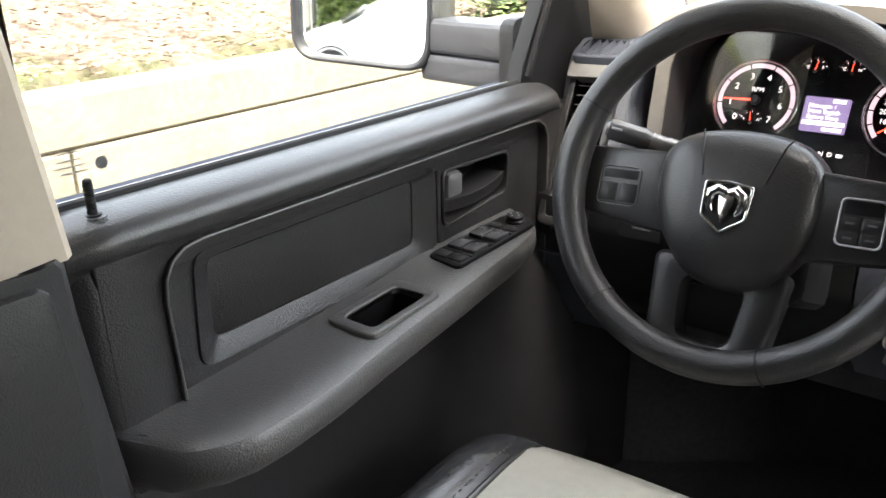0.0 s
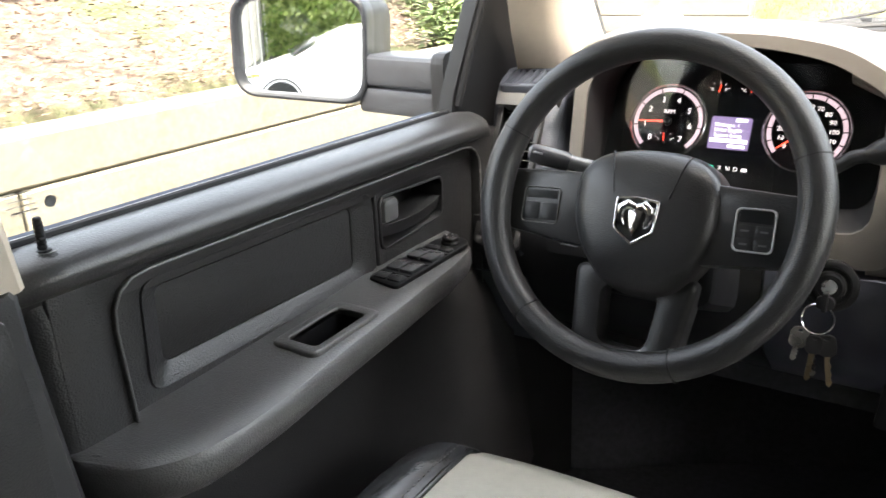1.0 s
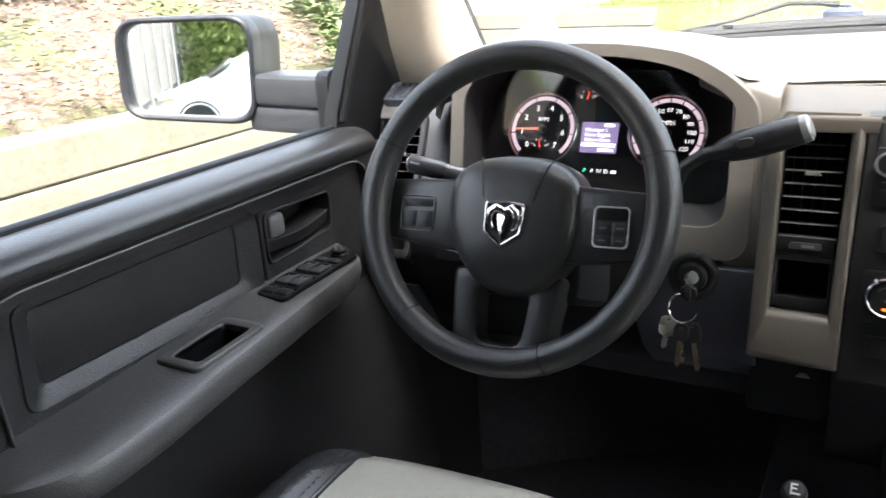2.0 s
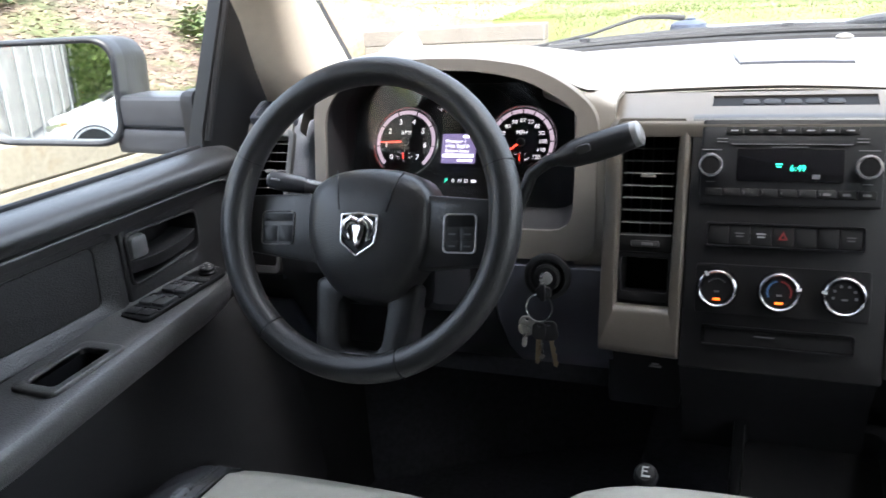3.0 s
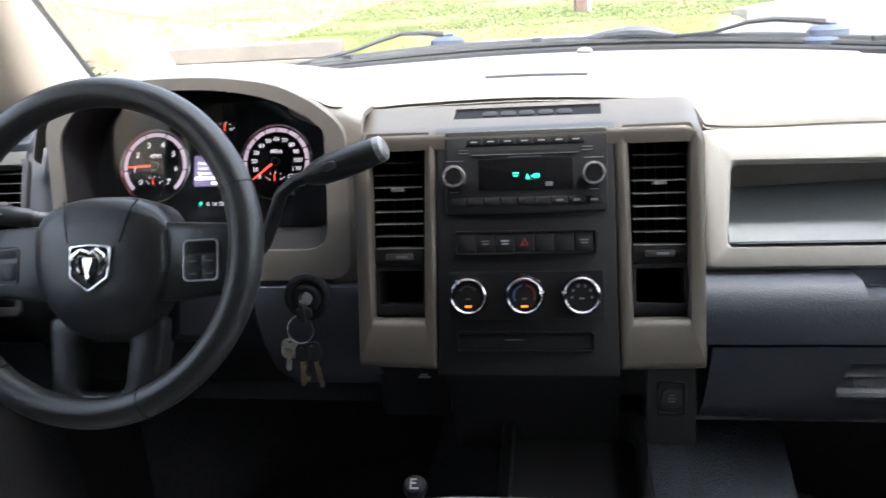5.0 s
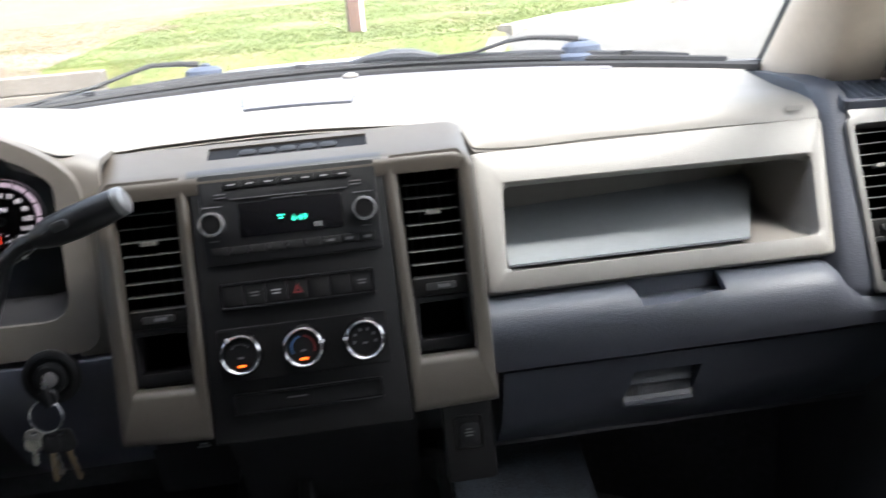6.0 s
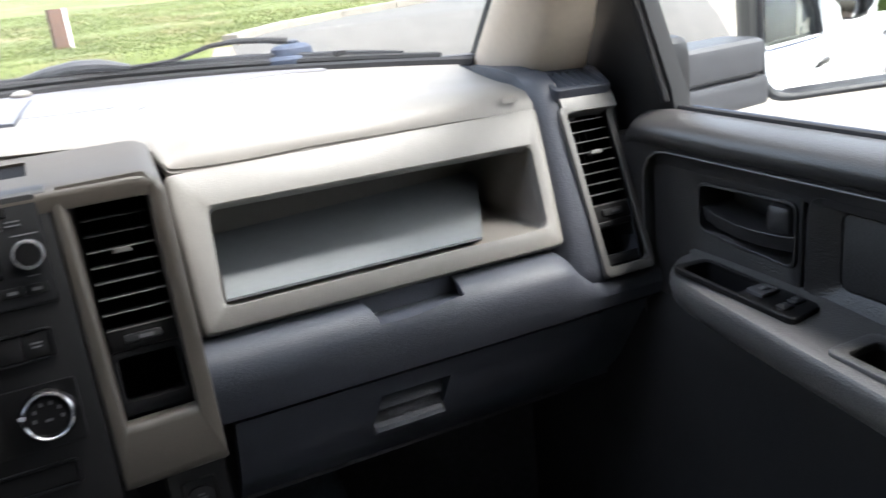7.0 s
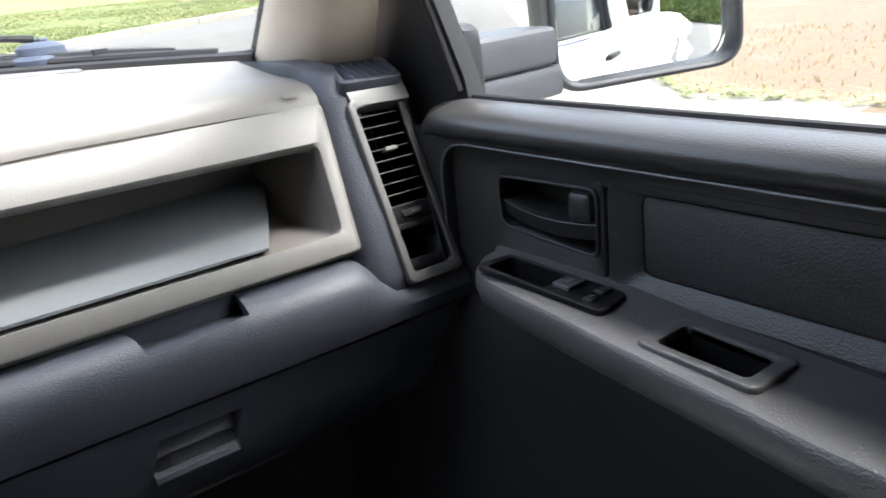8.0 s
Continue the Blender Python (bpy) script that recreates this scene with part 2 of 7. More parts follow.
M_AMBER = material("amber_lens", (0.7, 0.25, 0.03), 0.2, vary=0.05)
M_PAPER = material("white_board", (0.80, 0.79, 0.76), 0.7, vary=0.05)

# ---- builders ----
ORIGIN = {}


def thing(name, at=(0, 0, 0), label="", category="", group="", kind=""):
    ob = new(name)
    ob.location = at
    ORIGIN[ob.name] = Vector(at)
    return tagged(ob, label, category, group, kind)


def finish(bm, mat, name, angle=32):
    bmesh.ops.recalc_face_normals(bm, faces=bm.faces)
    for f in bm.faces:
        f.smooth = True
    lim = radians(angle)
    for e in bm.edges:
        if len(e.link_faces) == 2 and e.calc_face_angle(0) > lim:
            e.smooth = False
    me = bpy.data.meshes.new(name)
    bm.to_mesh(me)
    bm.free()
    me.materials.append(mat)
    return me


def part(name, bm, mat, parent=None, label="", angle=32):
    """Links a bmesh, built in the place's own metres, as one mesh object under its thing or part."""
    if parent:
        o = ORIGIN[parent.name]
        bmesh.ops.translate(bm, verts=bm.verts, vec=-o)
    ob = new(name, finish(bm, mat, name, angle))
    if parent:
        ob.parent = parent
        ORIGIN[ob.name] = o
    else:
        ORIGIN[ob.name] = Vector((0, 0, 0))
    if label:
        ob["label"] = label
    return ob


def solid(name, bm, mat, label="", category="", kind="", group="", angle=32):
    """A thing that is one plain mesh."""
    return tagged(part(name, bm, mat, None, "", angle), label, category, group, kind)


def axes(o, u, v):
    """A pose with origin o, local x along u, local y along v (made square), local z towards the viewer."""
    u = Vector(u).normalized()
    w = u.cross(Vector(v)).normalized()
    v = w.cross(u)
    return Matrix.Translation(o) @ Matrix((u, v, w)).transposed().to_4x4()


def rrect(w, h, r, n=5, cx=0.0, cy=0.0):
    """The outline of a rounded rectangle, counter-clockwise."""
    r = min(r, w / 2 - 1e-5, h / 2 - 1e-5)
    out = []
    for k, (sx, sy) in enumerate(((1, 1), (-1, 1), (-1, -1), (1, -1))):
        for i in range(n):
            a = radians(90 * k + 90 * i / (n - 1))
            out.append((cx + sx * (w / 2 - r) + r * math.cos(a), cy + sy * (h / 2 - r) + r * math.sin(a)))
    return out


def rquad(pts, r=0.006, n=4):
    """Rounds the corners of a polygon."""
    out, k = [], len(pts)
    for i in range(k):
        p, q, s = Vector(pts[i - 1]), Vector(pts[i]), Vector(pts[(i + 1) % k])
        a, b = (p - q), (s - q)
        d = min(r, a.length * 0.45, b.length * 0.45)
        a, b = q + a.normalized() * d, q + b.normalized() * d
        for j in range(n):
            f = j / (n - 1)
            out.append(tuple((a * (1 - f) ** 2 + q * 2 * f * (1 - f) + b * f * f)))
    return out


def face_loops(bm, loops, cap_first=True, cap_last=True):
    """Bridges rings of equal count into a skin."""
    rings = [[bm.verts.new(p) for p in loop] for loop in loops]
    n = len(rings[0])
    for a, b in zip(rings, rings[1:]):
        for i in range(n):
            bm.faces.new((a[i], a[(i + 1) % n], b[(i + 1) % n], b[i]))
    if cap_first:
        bm.faces.new(rings[0])
    if cap_last:
        bm.faces.new(rings[-1])
    return bm


def plate(bm, pts, m, depth, edge=0.0, base=0.0):
    """A slab from an outline in the pose m: its front lies `depth` above base, with the edge rounded off."""
    c = Vector((sum(p[0] for p in pts) / len(pts), sum(p[1] for p in pts) / len(pts)))

    def ring(z, inset):
        out = []
        for p in pts:
            d = Vector(p) - c
            q = c + d * max(0.0, 1 - inset / max(d.length, 1e-6))
            out.append(m @ Vector((q.x, q.y, z)))
        return out
    loops = [ring(base, 0)]
    if edge:
        loops += [ring(base + depth - edge, 0), ring(base + depth - edge * 0.3, edge * 0.3), ring(base + depth, edge)]
    else:
        loops += [ring(base + depth, 0)]
    return face_loops(bm, loops)


def frame_plate(bm, outer, inner, m, front, back, inner_back=None, edge=0.002):
    """A plate with an opening: outlines of equal count, walls down to `back` outside and `inner_back` inside."""
    ib = back if inner_back is None else inner_back

    def ring(pts, z, grow=0.0):
        c = Vector((sum(p[0] for p in pts) / len(pts), sum(p[1] for p in pts) / len(pts)))
        out = []
        for p in pts:
            d = Vector(p) - c
            q = c + d * (1 + grow / max(d.length, 1e-6))
            out.append(m @ Vector((q.x, q.y, z)))
        return out
    return face_loops(bm, [ring(outer, back), *[ring(outer, front - edge * (1 - math.sin(a)), -edge * (1 - math.cos(a))) for a in (0, 0.52, 1.05, 1.57)], *[ring(inner, front - edge * (1 - math.sin(a)), edge * (1 - math.cos(a))) for a in (1.57, 0.78, 0)], ring(inner, ib)], False, False)


def box(bm, c, s, m=Matrix(), bevel=0.0, seg=2):
    r = bmesh.ops.create_cube(bm, size=1.0, matrix=m @ Matrix.Translation(c) @ Matrix.Diagonal((*s, 1)))
    if bevel:
        es = list({e for v in r["verts"] for e in v.link_edges})
        bmesh.ops.bevel(bm, geom=es, offset=bevel, segments=seg, profile=0.7, affect="EDGES")
    return bm


def tube(bm, pts, r, n=10, closed=False, flat=1.0):
    """A round bar along a line of points; r is one radius or one for each point."""
    pts = [Vector(p) for p in pts]
    k = len(pts)
    rs = r if isinstance(r, (list, tuple)) else [r] * k
    rings, prev = [], None
    for i, p in enumerate(pts):
        a, b = pts[(i - 1) % k] if closed or i else pts[0], pts[(i + 1) % k] if closed or i < k - 1 else pts[-1]
        t = (b - a).normalized()
        ref = prev if prev else (Vector((0, 0, 1)) if abs(t.z) < 0.9 else Vector((1, 0, 0)))
        s = (ref - t * ref.dot(t)).normalized()
        prev = s
        u = t.cross(s)
        rings.append([p + (s * math.cos(2 * math.pi * j / n) * flat + u * math.sin(2 * math.pi * j / n)) * rs[i] for j in range(n)])
    if closed:
        rings.append(rings[0])
        vs = [[bm.verts.new(q) for q in ring] for ring in rings[:-1]]
        for i in range(k):
            a, b = vs[i], vs[(i + 1) % k]
            for j in range(n):
                bm.faces.new((a[j], a[(j + 1) % n], b[(j + 1) % n], b[j]))
        return bm
    return face_loops(bm, rings)


def lathe(bm, prof, m, n=28):
    """Turns a profile of (radius, height) about the local z of m."""
    loops = [[m @ Vector((max(r, 1e-5) * math.cos(2 * math.pi * j / n), max(r, 1e-5) * math.sin(2 * math.pi * j / n), h)) for j in range(n)] for r, h in prof]
    return face_loops(bm, loops, prof[0][0] > 1e-4, prof[-1][0] > 1e-4)


def skin(bm, rows, thick=None):
    """A sheet through rows of points; with thick (a vector) it gets a back and edges."""
    def grid(rs):
        vs = [[bm.verts.new(p) for p in row] for row in rs]
        for a, b in zip(vs, vs[1:]):
            for i in range(len(a) - 1):
                bm.faces.new((a[i], a[i + 1], b[i + 1], b[i]))
        return vs
    top = grid(rows)
    if thick is not None:
        low = grid([[Vector(p) + Vector(thick) for p in row] for row in rows])
        def wall(a, b):
            for i in range(len(a) - 1):
                bm.faces.new((a[i], a[i + 1], b[i + 1], b[i]))
        wall(top[0], low[0]), wall(top[-1], low[-1])
        wall([r[0] for r in top], [r[0] for r in low]), wall([r[-1] for r in top], [r[-1] for r in low])
    return bm


def words(bm, text, m, size):
    """Flat lettering in the pose m, centred."""
    cu = bpy.data.curves.new("letters", "FONT")
    cu.body, cu.size, cu.align_x, cu.align_y = text, size, "CENTER", "CENTER"
    cu.resolution_u = 2
    ob = bpy.data.objects.new("letters", cu)
    scene.collection.objects.link(ob)
    bpy.context.view_layer.update()
    me = bpy.data.meshes.new_from_object(ob.evaluated_get(bpy.context.evaluated_depsgraph_get()))
    me.transform(m)
    bm.from_mesh(me)
    bpy.data.objects.remove(ob)
    bpy.data.meshes.remove(me)
    return bm


def carve(ob, cutter):
    """Cuts a closed bmesh, in the place's own metres, out of a part."""
    bmesh.ops.translate(cutter, verts=cutter.verts, vec=-ORIGIN[ob.name])
    bmesh.ops.recalc_face_normals(cutter, faces=cutter.faces)
    me = bpy.data.meshes.new("cut")
    cutter.to_mesh(me)
    cutter.free()
    a, c = bpy.data.objects.new("a", ob.data), bpy.data.objects.new("c", me)
    scene.collection.objects.link(a), scene.collection.objects.link(c)
    mod = a.modifiers.new("cut", "BOOLEAN")
    mod.object, mod.operation, mod.solver = c, "DIFFERENCE", "EXACT"
    bpy.context.view_layer.update()
    res = bpy.data.meshes.new_from_object(a.evaluated_get(bpy.context.evaluated_depsgraph_get()))
    bpy.data.objects.remove(a), bpy.data.objects.remove(c), bpy.data.meshes.remove(me)
    bm = bmesh.new()
    bm.from_mesh(res)
    mat = ob.data.materials[0]
    bpy.data.meshes.remove(res)
    ob.data = finish(bm, mat, ob.name)
    return ob


def B():
    return bmesh.new()


def lerp(table, x):
    """A value between the rows (x, value) of a table."""
    if x <= table[0][0]:
        return table[0][1]
    for (a, p), (b, q) in zip(table, table[1:]):
        if x <= b:
            return p + (q - p) * (x - a) / (b - a)
    return table[-1][1]


def curve(table, x):
    """A smooth value through the rows (x, value) of a table."""
    for k, ((a, p), (b, q)) in enumerate(zip(table, table[1:])):
        if x <= b or k == len(table) - 2:
            f = min(1.0, max(0.0, (x - a) / (b - a)))
            before, after = table[max(0, k - 1)], table[min(len(table) - 1, k + 2)]
            m0 = (q - before[1]) / (b - before[0]) * (b - a)
            m1 = (after[1] - p) / (after[0] - a) * (b - a)
            return (2 * f ** 3 - 3 * f * f + 1) * p + (f ** 3 - 2 * f * f + f) * m0 + (3 * f * f - 2 * f ** 3) * q + (f ** 3 - f * f) * m1


def soft(a, b, x):
    f = min(1.0, max(0.0, (x - a) / (b - a)))
    return f * f * (3 - 2 * f)

# ---- the cab: floor, shell, pillars, glass ----
def base_y(x):
    return 0.62 - 0.62 * x * x


def base_z(x):
    return 0.83 - 0.04 * x * x


bm = B()
box(bm, (0, -0.55, -0.03), (1.62, 2.9, 0.06), bevel=0.01)
box(bm, (0, 0.35, 0.06), (0.42, 0.9, 0.16), bevel=0.05)
solid("floor", bm, M_VOID, "black carpeted cab floor with a low tunnel hump", "floor", "structure")
bm = B()
skin(bm, [[(float(x), base_y(min(abs(x), 0.72)) + 0.012, z) for x in np.linspace(-0.9, 0.9, 25)] for z in (-0.06, 0.2, 0.5, 0.70, 0.822)], (0, 0.03, 0))
solid("wall_front", bm, M_VOID, "black carpeted firewall behind the dashboard", "wall", "structure")
bm = B()
skin(bm, [[(x, y, 1.26 - 0.05 * (x / 0.75) ** 2 - 0.03 * ((y + 0.85) / 1.1) ** 2) for x in (-0.84, -0.78, -0.70, -0.5, -0.25, 0, 0.25, 0.5, 0.70, 0.78, 0.84)] for y in (-1.97, -1.6, -1.2, -0.8, -0.4, -0.12)], (0, 0, 0.05))
solid("ceiling", bm, M_HEAD, "pale beige cloth headliner under the cab roof", "ceiling", "structure")
# Unseen wall, left without a window to keep out light from behind.
bm = B()
plate(bm, rrect(1.62, 1.34, 0.05, 5), axes((0, -1.96, 0.62), (1, 0, 0), (0, 0, 1)), 0.05, 0.004, -0.03)
solid("wall_rear", bm, M_VOID, "plain unseen rear cab wall, closed against light from behind", "wall", "structure")


def side_wall(s, name, side_label):
    """The body side behind the front door: a white skin outside, dark trim inside, an opening for the rear window."""
    bm = B()
    m = axes((s * 0.80, -1.30, 0.52), (0, s * 1, 0), (0, 0, 1))
    frame_plate(bm, rrect(1.28, 1.44, 0.03, 5), rrect(0.80, 0.38, 0.08, 5, 0.0, 0.43), m, 0.03, -0.03, -0.03, 0.004)
    solid(name, bm, M_DARK, side_label, "wall", "structure")
    # rear window added as a light opening, its glass darkened to limit it
    bm = B()
    plate(bm, rrect(0.82, 0.40, 0.08, 5, 0.0, 0.43), m, 0.004, 0, -0.002)
    w = solid("window_4" if s < 0 else "window_5", bm, M_TINTED, "added rear side window, glass darkened to cut its light, closed", "window", "structure")
    w.visible_shadow = False


side_wall(-1, "wall_left", "dark trimmed cab side behind the front door")
side_wall(1, "wall_right", "dark trimmed cab side behind the front door")


def b_pillar(s):
    p = thing("door_pillar_trim", (s * 0.77, -0.78, 0), "pale beige upper and charcoal lower centre pillar trim beside the door", "pillar trim", kind="structure")
    bm = B()
    rows = []
    for z in (0.742, 0.80, 0.95, 1.20):
        d = 0.030 * (z - 0.742)
        g = -0.12 * (z - 0.742)
        rows.append([(s * (0.800 - d), -0.652 + g, z), (s * (0.748 - d), -0.657 + g, z), (s * (0.741 - d), -0.664 + g, z), (s * (0.735 - d), -0.70 + g, z), (s * (0.735 - d), -0.86, z), (s * 0.80, -0.90, z)])
    skin(bm, rows, (s * 0.004, 0, 0))
    part("upper_trim", bm, M_PILLAR, p, "pale beige moulded trim")
    bm = B()
    rows = []
    for z, f in ((-0.02, 0.026), (0.3, 0.018), (0.45, 0.006), (0.60, -0.010), (0.70, -0.020), (0.740, -0.022), (0.746, -0.026), (0.746, -0.05)):
        rows.append([(s * 0.80, -0.640 + f, z), (s * 0.742, -0.645 + f, z), (s * 0.733, -0.652 + f, z), (s * 0.728, -0.69, z), (s * 0.728, -0.90, z)])
    skin(bm, rows, (s * 0.004, 0, 0))
    part("lower_trim", bm, M_DARK, p, "charcoal grained lower trim")
    bm = B()
    m = axes((s * 0.728, -0.80, 0.55), (0, s * 1.0, 0), (0, 0, 1))
    pts = [(-0.11, -0.2), (0.118, -0.2), (0.118, 0.10), (0.110, 0.186), (-0.11, 0.186)]
    if s < 0:
        m = axes((s * 0.728, -0.80, 0.55), (0, 1, 0), (0, 0, 1))
        pts = [(-0.11, -0.2), (0.121, -0.2), (0.118, 0.10), (0.110, 0.186), (-0.11, 0.186)]
    plate(bm, rquad(pts, 0.01), m, 0.010, 0.004)
    part("belt_cover", bm, M_INSERT, p)


b_pillar(-1)
b_pillar(1)


def a_pillar(s):
    p = thing("windscreen_pillar", (s * 0.72, 0.15, 0.8), "pale beige windscreen pillar trim with a black window channel", "pillar trim", kind="structure")
    bm = B()
    rows = []
    for z in (0.79, 0.86, 0.93, 1.0, 1.1, 1.22):
        yi = 0.294 - 1.22 * (z - 0.855)
        yo = 0.130 - 0.57 * (z - 0.849) + 0.010 * soft(0.87, 0.79, z)
        lean = 0.20 * (z - 0.80)
        yo = min(yo, yi - 0.09)
        rows.append([(s * (0.735 - lean), yi + 0.045, z), (s * (0.705 - lean), yi + 0.006, z), (s * (0.697 - lean), yi - 0.01, z), (s * (0.690 - lean), yi * 0.6 + yo * 0.4, z), (s * (0.70 - lean), yo + 0.015, z), (s * (0.715 - lean), yo, z), (s * (0.76 - lean), yo - 0.012, z)])
    skin(bm, rows, (s * 0.004, 0, 0))
    part("pillar_trim", bm, M_PILLAR, p, "", 70)
    bm = B()
    rows = []
    for z in (0.79, 0.86, 0.93, 1.0, 1.1, 1.22):
        yi = 0.294 - 1.22 * (z - 0.855)
        lean = 0.20 * (z - 0.80)
        rows.append([(s * (0.707 - lean), yi + 0.012, z), (s * (0.709 - lean), yi + 0.030, z), (s * (0.74 - lean), yi + 0.06, z)])
    skin(bm, rows, (s * 0.006, 0.0, 0))
    part("rubber_seal", bm, M_RUBBER, p)
    bm = B()
    rows = []
    for z in (0.60, 0.74, 0.78, 0.86, 0.93, 1.0, 1.1, 1.22):
        yf = 0.020 + 0.23 * (z - 0.755)
        yo = max(0.130 - 0.57 * (z - 0.849), yf + 0.03) + 0.02
        if z < 0.8:
            yo = 0.20
        lean = 0.20 * max(0, z - 0.78)
        rows.append([(s * (0.815 - lean), yf - 0.002, z), (s * (0.800 - lean), yf, z), (s * (0.796 - lean), yf + 0.012, z), (s * (0.790 - lean), (yf + yo) / 2, z), (s * (0.775 - lean), yo, z)])
    skin(bm, rows, (s * 0.006, 0, 0))
    part("window_channel", bm, M_BLACK, p, "black moulded window channel")
    bm = B()
    tube(bm, [(s * (0.797 - 0.20 * max(0, z - 0.78)), 0.030 + 0.23 * (z - 0.755), z) for z in (0.765, 0.85, 0.95, 1.05, 1.2)], 0.006, 8)
    part("window_gasket", bm, M_RUBBER, p)


a_pillar(-1)
a_pillar(1)


def side_window(s, name):
    bm = B()
    skin(bm, [[(s * (0.822 - 0.20 * max(0, z - 0.78)), y, z) for y in (-0.66, -0.3, 0.03 + 0.23 * (z - 0.755))] for z in (0.745, 0.95, 1.20)], (s * 0.004, 0, 0))
    w = solid(name, bm, M_GLASS, "clear door window glass, closed", "window", "structure")
    w.visible_shadow = False
    return w


win = side_window(-1, "window_1")
side_window(1, "window_2")
# faint maker's marks in the corner of the driver's glass, as plain bars
bm = B()
gm = axes((-0.8185, -0.610, 0.783), (0, 1, 0), (0, 0, 1))
for k, (u, v, w, h) in enumerate(((0.0, 0.012, 0.026, 0.0009), (0.0, 0.006, 0.022, 0.0009), (0.0, 0.001, 0.026, 0.0009), (0.002, -0.004, 0.024, 0.0012))):
    box(bm, (u, v, 0), (w, h, 0.0006), gm)
lathe(bm, [(0.0045, 0), (0.0055, 0), (0.0055, 0.0006), (0.0045, 0.0006)], gm @ Matrix.Translation((0.026, -0.001, 0)), 16)
solid("glass_marking", bm, M_DIMMARK, "small grey etched marks on the door window glass", "marking")
bm = B()
skin(bm, [[(x, base_y(x) * (1 - f) + (-0.10 - 0.15 * x * x) * f + 0.012, base_z(x) + 0.40 * f) for x in np.linspace(-0.70 + 0.06 * f, 0.70 - 0.06 * f, 15)] for f in (0, 0.25, 0.5, 0.75, 1.0)], (0, 0.003, 0.003))
w = solid("window_3", bm, M_GLASS, "clear curved windscreen glass", "window", "structure")
w.visible_shadow = False
bm = B()
tube(bm, [(x, base_y(x) + 0.004, base_z(x) - 0.001) for x in np.linspace(-0.69, 0.69, 25)], 0.011, 8)
solid("windscreen_seal", bm, M_RUBBER, "black rubber strip along the foot of the windscreen", "seal", "structure")

# ---- dashboard ----
dash = thing("dashboard", (0, 0.25, 0.45), "two-tone taupe and slate moulded truck dashboard", "dashboard")
Z_FRONT = [(-0.665, 0.775), (-0.645, 0.815), (-0.62, 0.842), (-0.58, 0.858), (-0.52, 0.866), (-0.44, 0.868), (-0.37, 0.865), (-0.31, 0.856), (-0.265, 0.838), (-0.240, 0.827), (-0.218, 0.823), (-0.200, 0.8155), (-0.188, 0.8140), (-0.157, 0.816), (0.0, 0.818), (0.139, 0.811), (0.185, 0.806), (0.208, 0.798), (0.225, 0.774), (0.4, 0.771), (0.60, 0.768), (0.668, 0.764)]
Y_FRONT = [(-0.665, 0.08), (-0.62, 0.068), (-0.26, 0.068), (-0.222, 0.070), (-0.198, 0.122), (-0.18, 0.127), (0.19, 0.130), (0.225, 0.130), (0.668, 0.127)]
RISE = [(-0.66, 0.012), (-0.27, 0.012), (-0.20, 0.006), (0.19, 0.008), (0.25, 0.030), (0.66, 0.030)]
bm = B()
rows = []
for x in sorted(set([*np.linspace(-0.665, -0.16, 48), *np.linspace(-0.16, 0.16, 12), *np.linspace(0.16, 0.25, 26), *np.linspace(0.25, 0.668, 22)])):
    x = float(x)
    y, z, r = curve(Y_FRONT, x), curve(Z_FRONT, x), lerp(RISE, x)
    yb, zb = base_y(x), base_z(x)
    row = [(x, y + 0.014, z - 0.010), (x, y + 0.004, z - 0.004), (x, y, z), (x, y + 0.004, z + r * 0.4), (x, y + 0.02, z + r * 0.8), (x, y + 0.055, z + r)]
    for f in (0.1, 0.2, 0.3, 0.4, 0.5, 0.6, 0.7, 0.8, 0.9, 1.0):
        g = f * f * (3 - 2 * f)
        row.append((x, (y + 0.055) * (1 - f) + (yb + 0.01) * f, (z + r) * (1 - g) + zb * g))
    rows.append(row)
skin(bm, rows, (0, 0.0, -0.005))
part("top_pad", bm, M_BEIGE, dash, "taupe grained upper pad", 60)
# dark tube added for the shade in the gap under the pad's edge
bm = B()
tube(bm, [(float(x), curve(Y_FRONT, float(x)) + 0.004, curve(Z_FRONT, float(x)) - 0.005) for x in np.linspace(-0.208, 0.224, 80)], 0.0020, 8)
part("gap_shade", bm, M_RUBBER, dash, "dark strip in place of the shaded gap under the pad")
# defroster panel along the glass, with the speaker grille
bm = B()
rows = []
for x in np.linspace(-0.56, 0.50, 81):
    x = float(x)
    w = 0.030 + 0.235 * soft(0.48, 0.10, abs(x))
    rows.append([(x, base_y(x) - w * k / 8, 0) for k in range(9)])


def pad_z(x, y):
    y0, z0, r = curve(Y_FRONT, x) + 0.055, curve(Z_FRONT, x), lerp(RISE, x)
    f = min(1, max(0, (y - y0) / (base_y(x) + 0.01 - y0)))
    g = f * f * (3 - 2 * f)
    return (z0 + r) * (1 - g) + base_z(x) * g


rows = [[(x, y, pad_z(x, y) + (0.0030 if 0 < k < 8 else 0.0005)) for k, (x, y, z) in enumerate(row)] for row in rows]
skin(bm, rows, (0, 0, -0.01))
defr = part("defroster_panel", bm, M_DEFROST, dash, "lavender-grey defroster panel", 50)


def grille_rows(grow, lift):
    """The grille's trapezoid laid on the pad, narrower towards the driver, widened by grow."""
    out = []
    for k in range(13):
        f = k / 12
        y = 0.295 - grow + (0.215 + 2 * grow) * f
        x0, x1 = -0.062 - 0.033 * f - grow, 0.080 + 0.017 * f + grow
        out.append([(x, y, pad_z(x, y) + lift) for x in np.linspace(x0, x1, 9)])
    return out


bm = B()
skin(bm, grille_rows(0.0025, 0.0034), (0, 0, -0.006))
part("speaker_groove", bm, M_SLATE, dash)
bm = B()
skin(bm, grille_rows(0.0, 0.0040), (0, 0, -0.006))
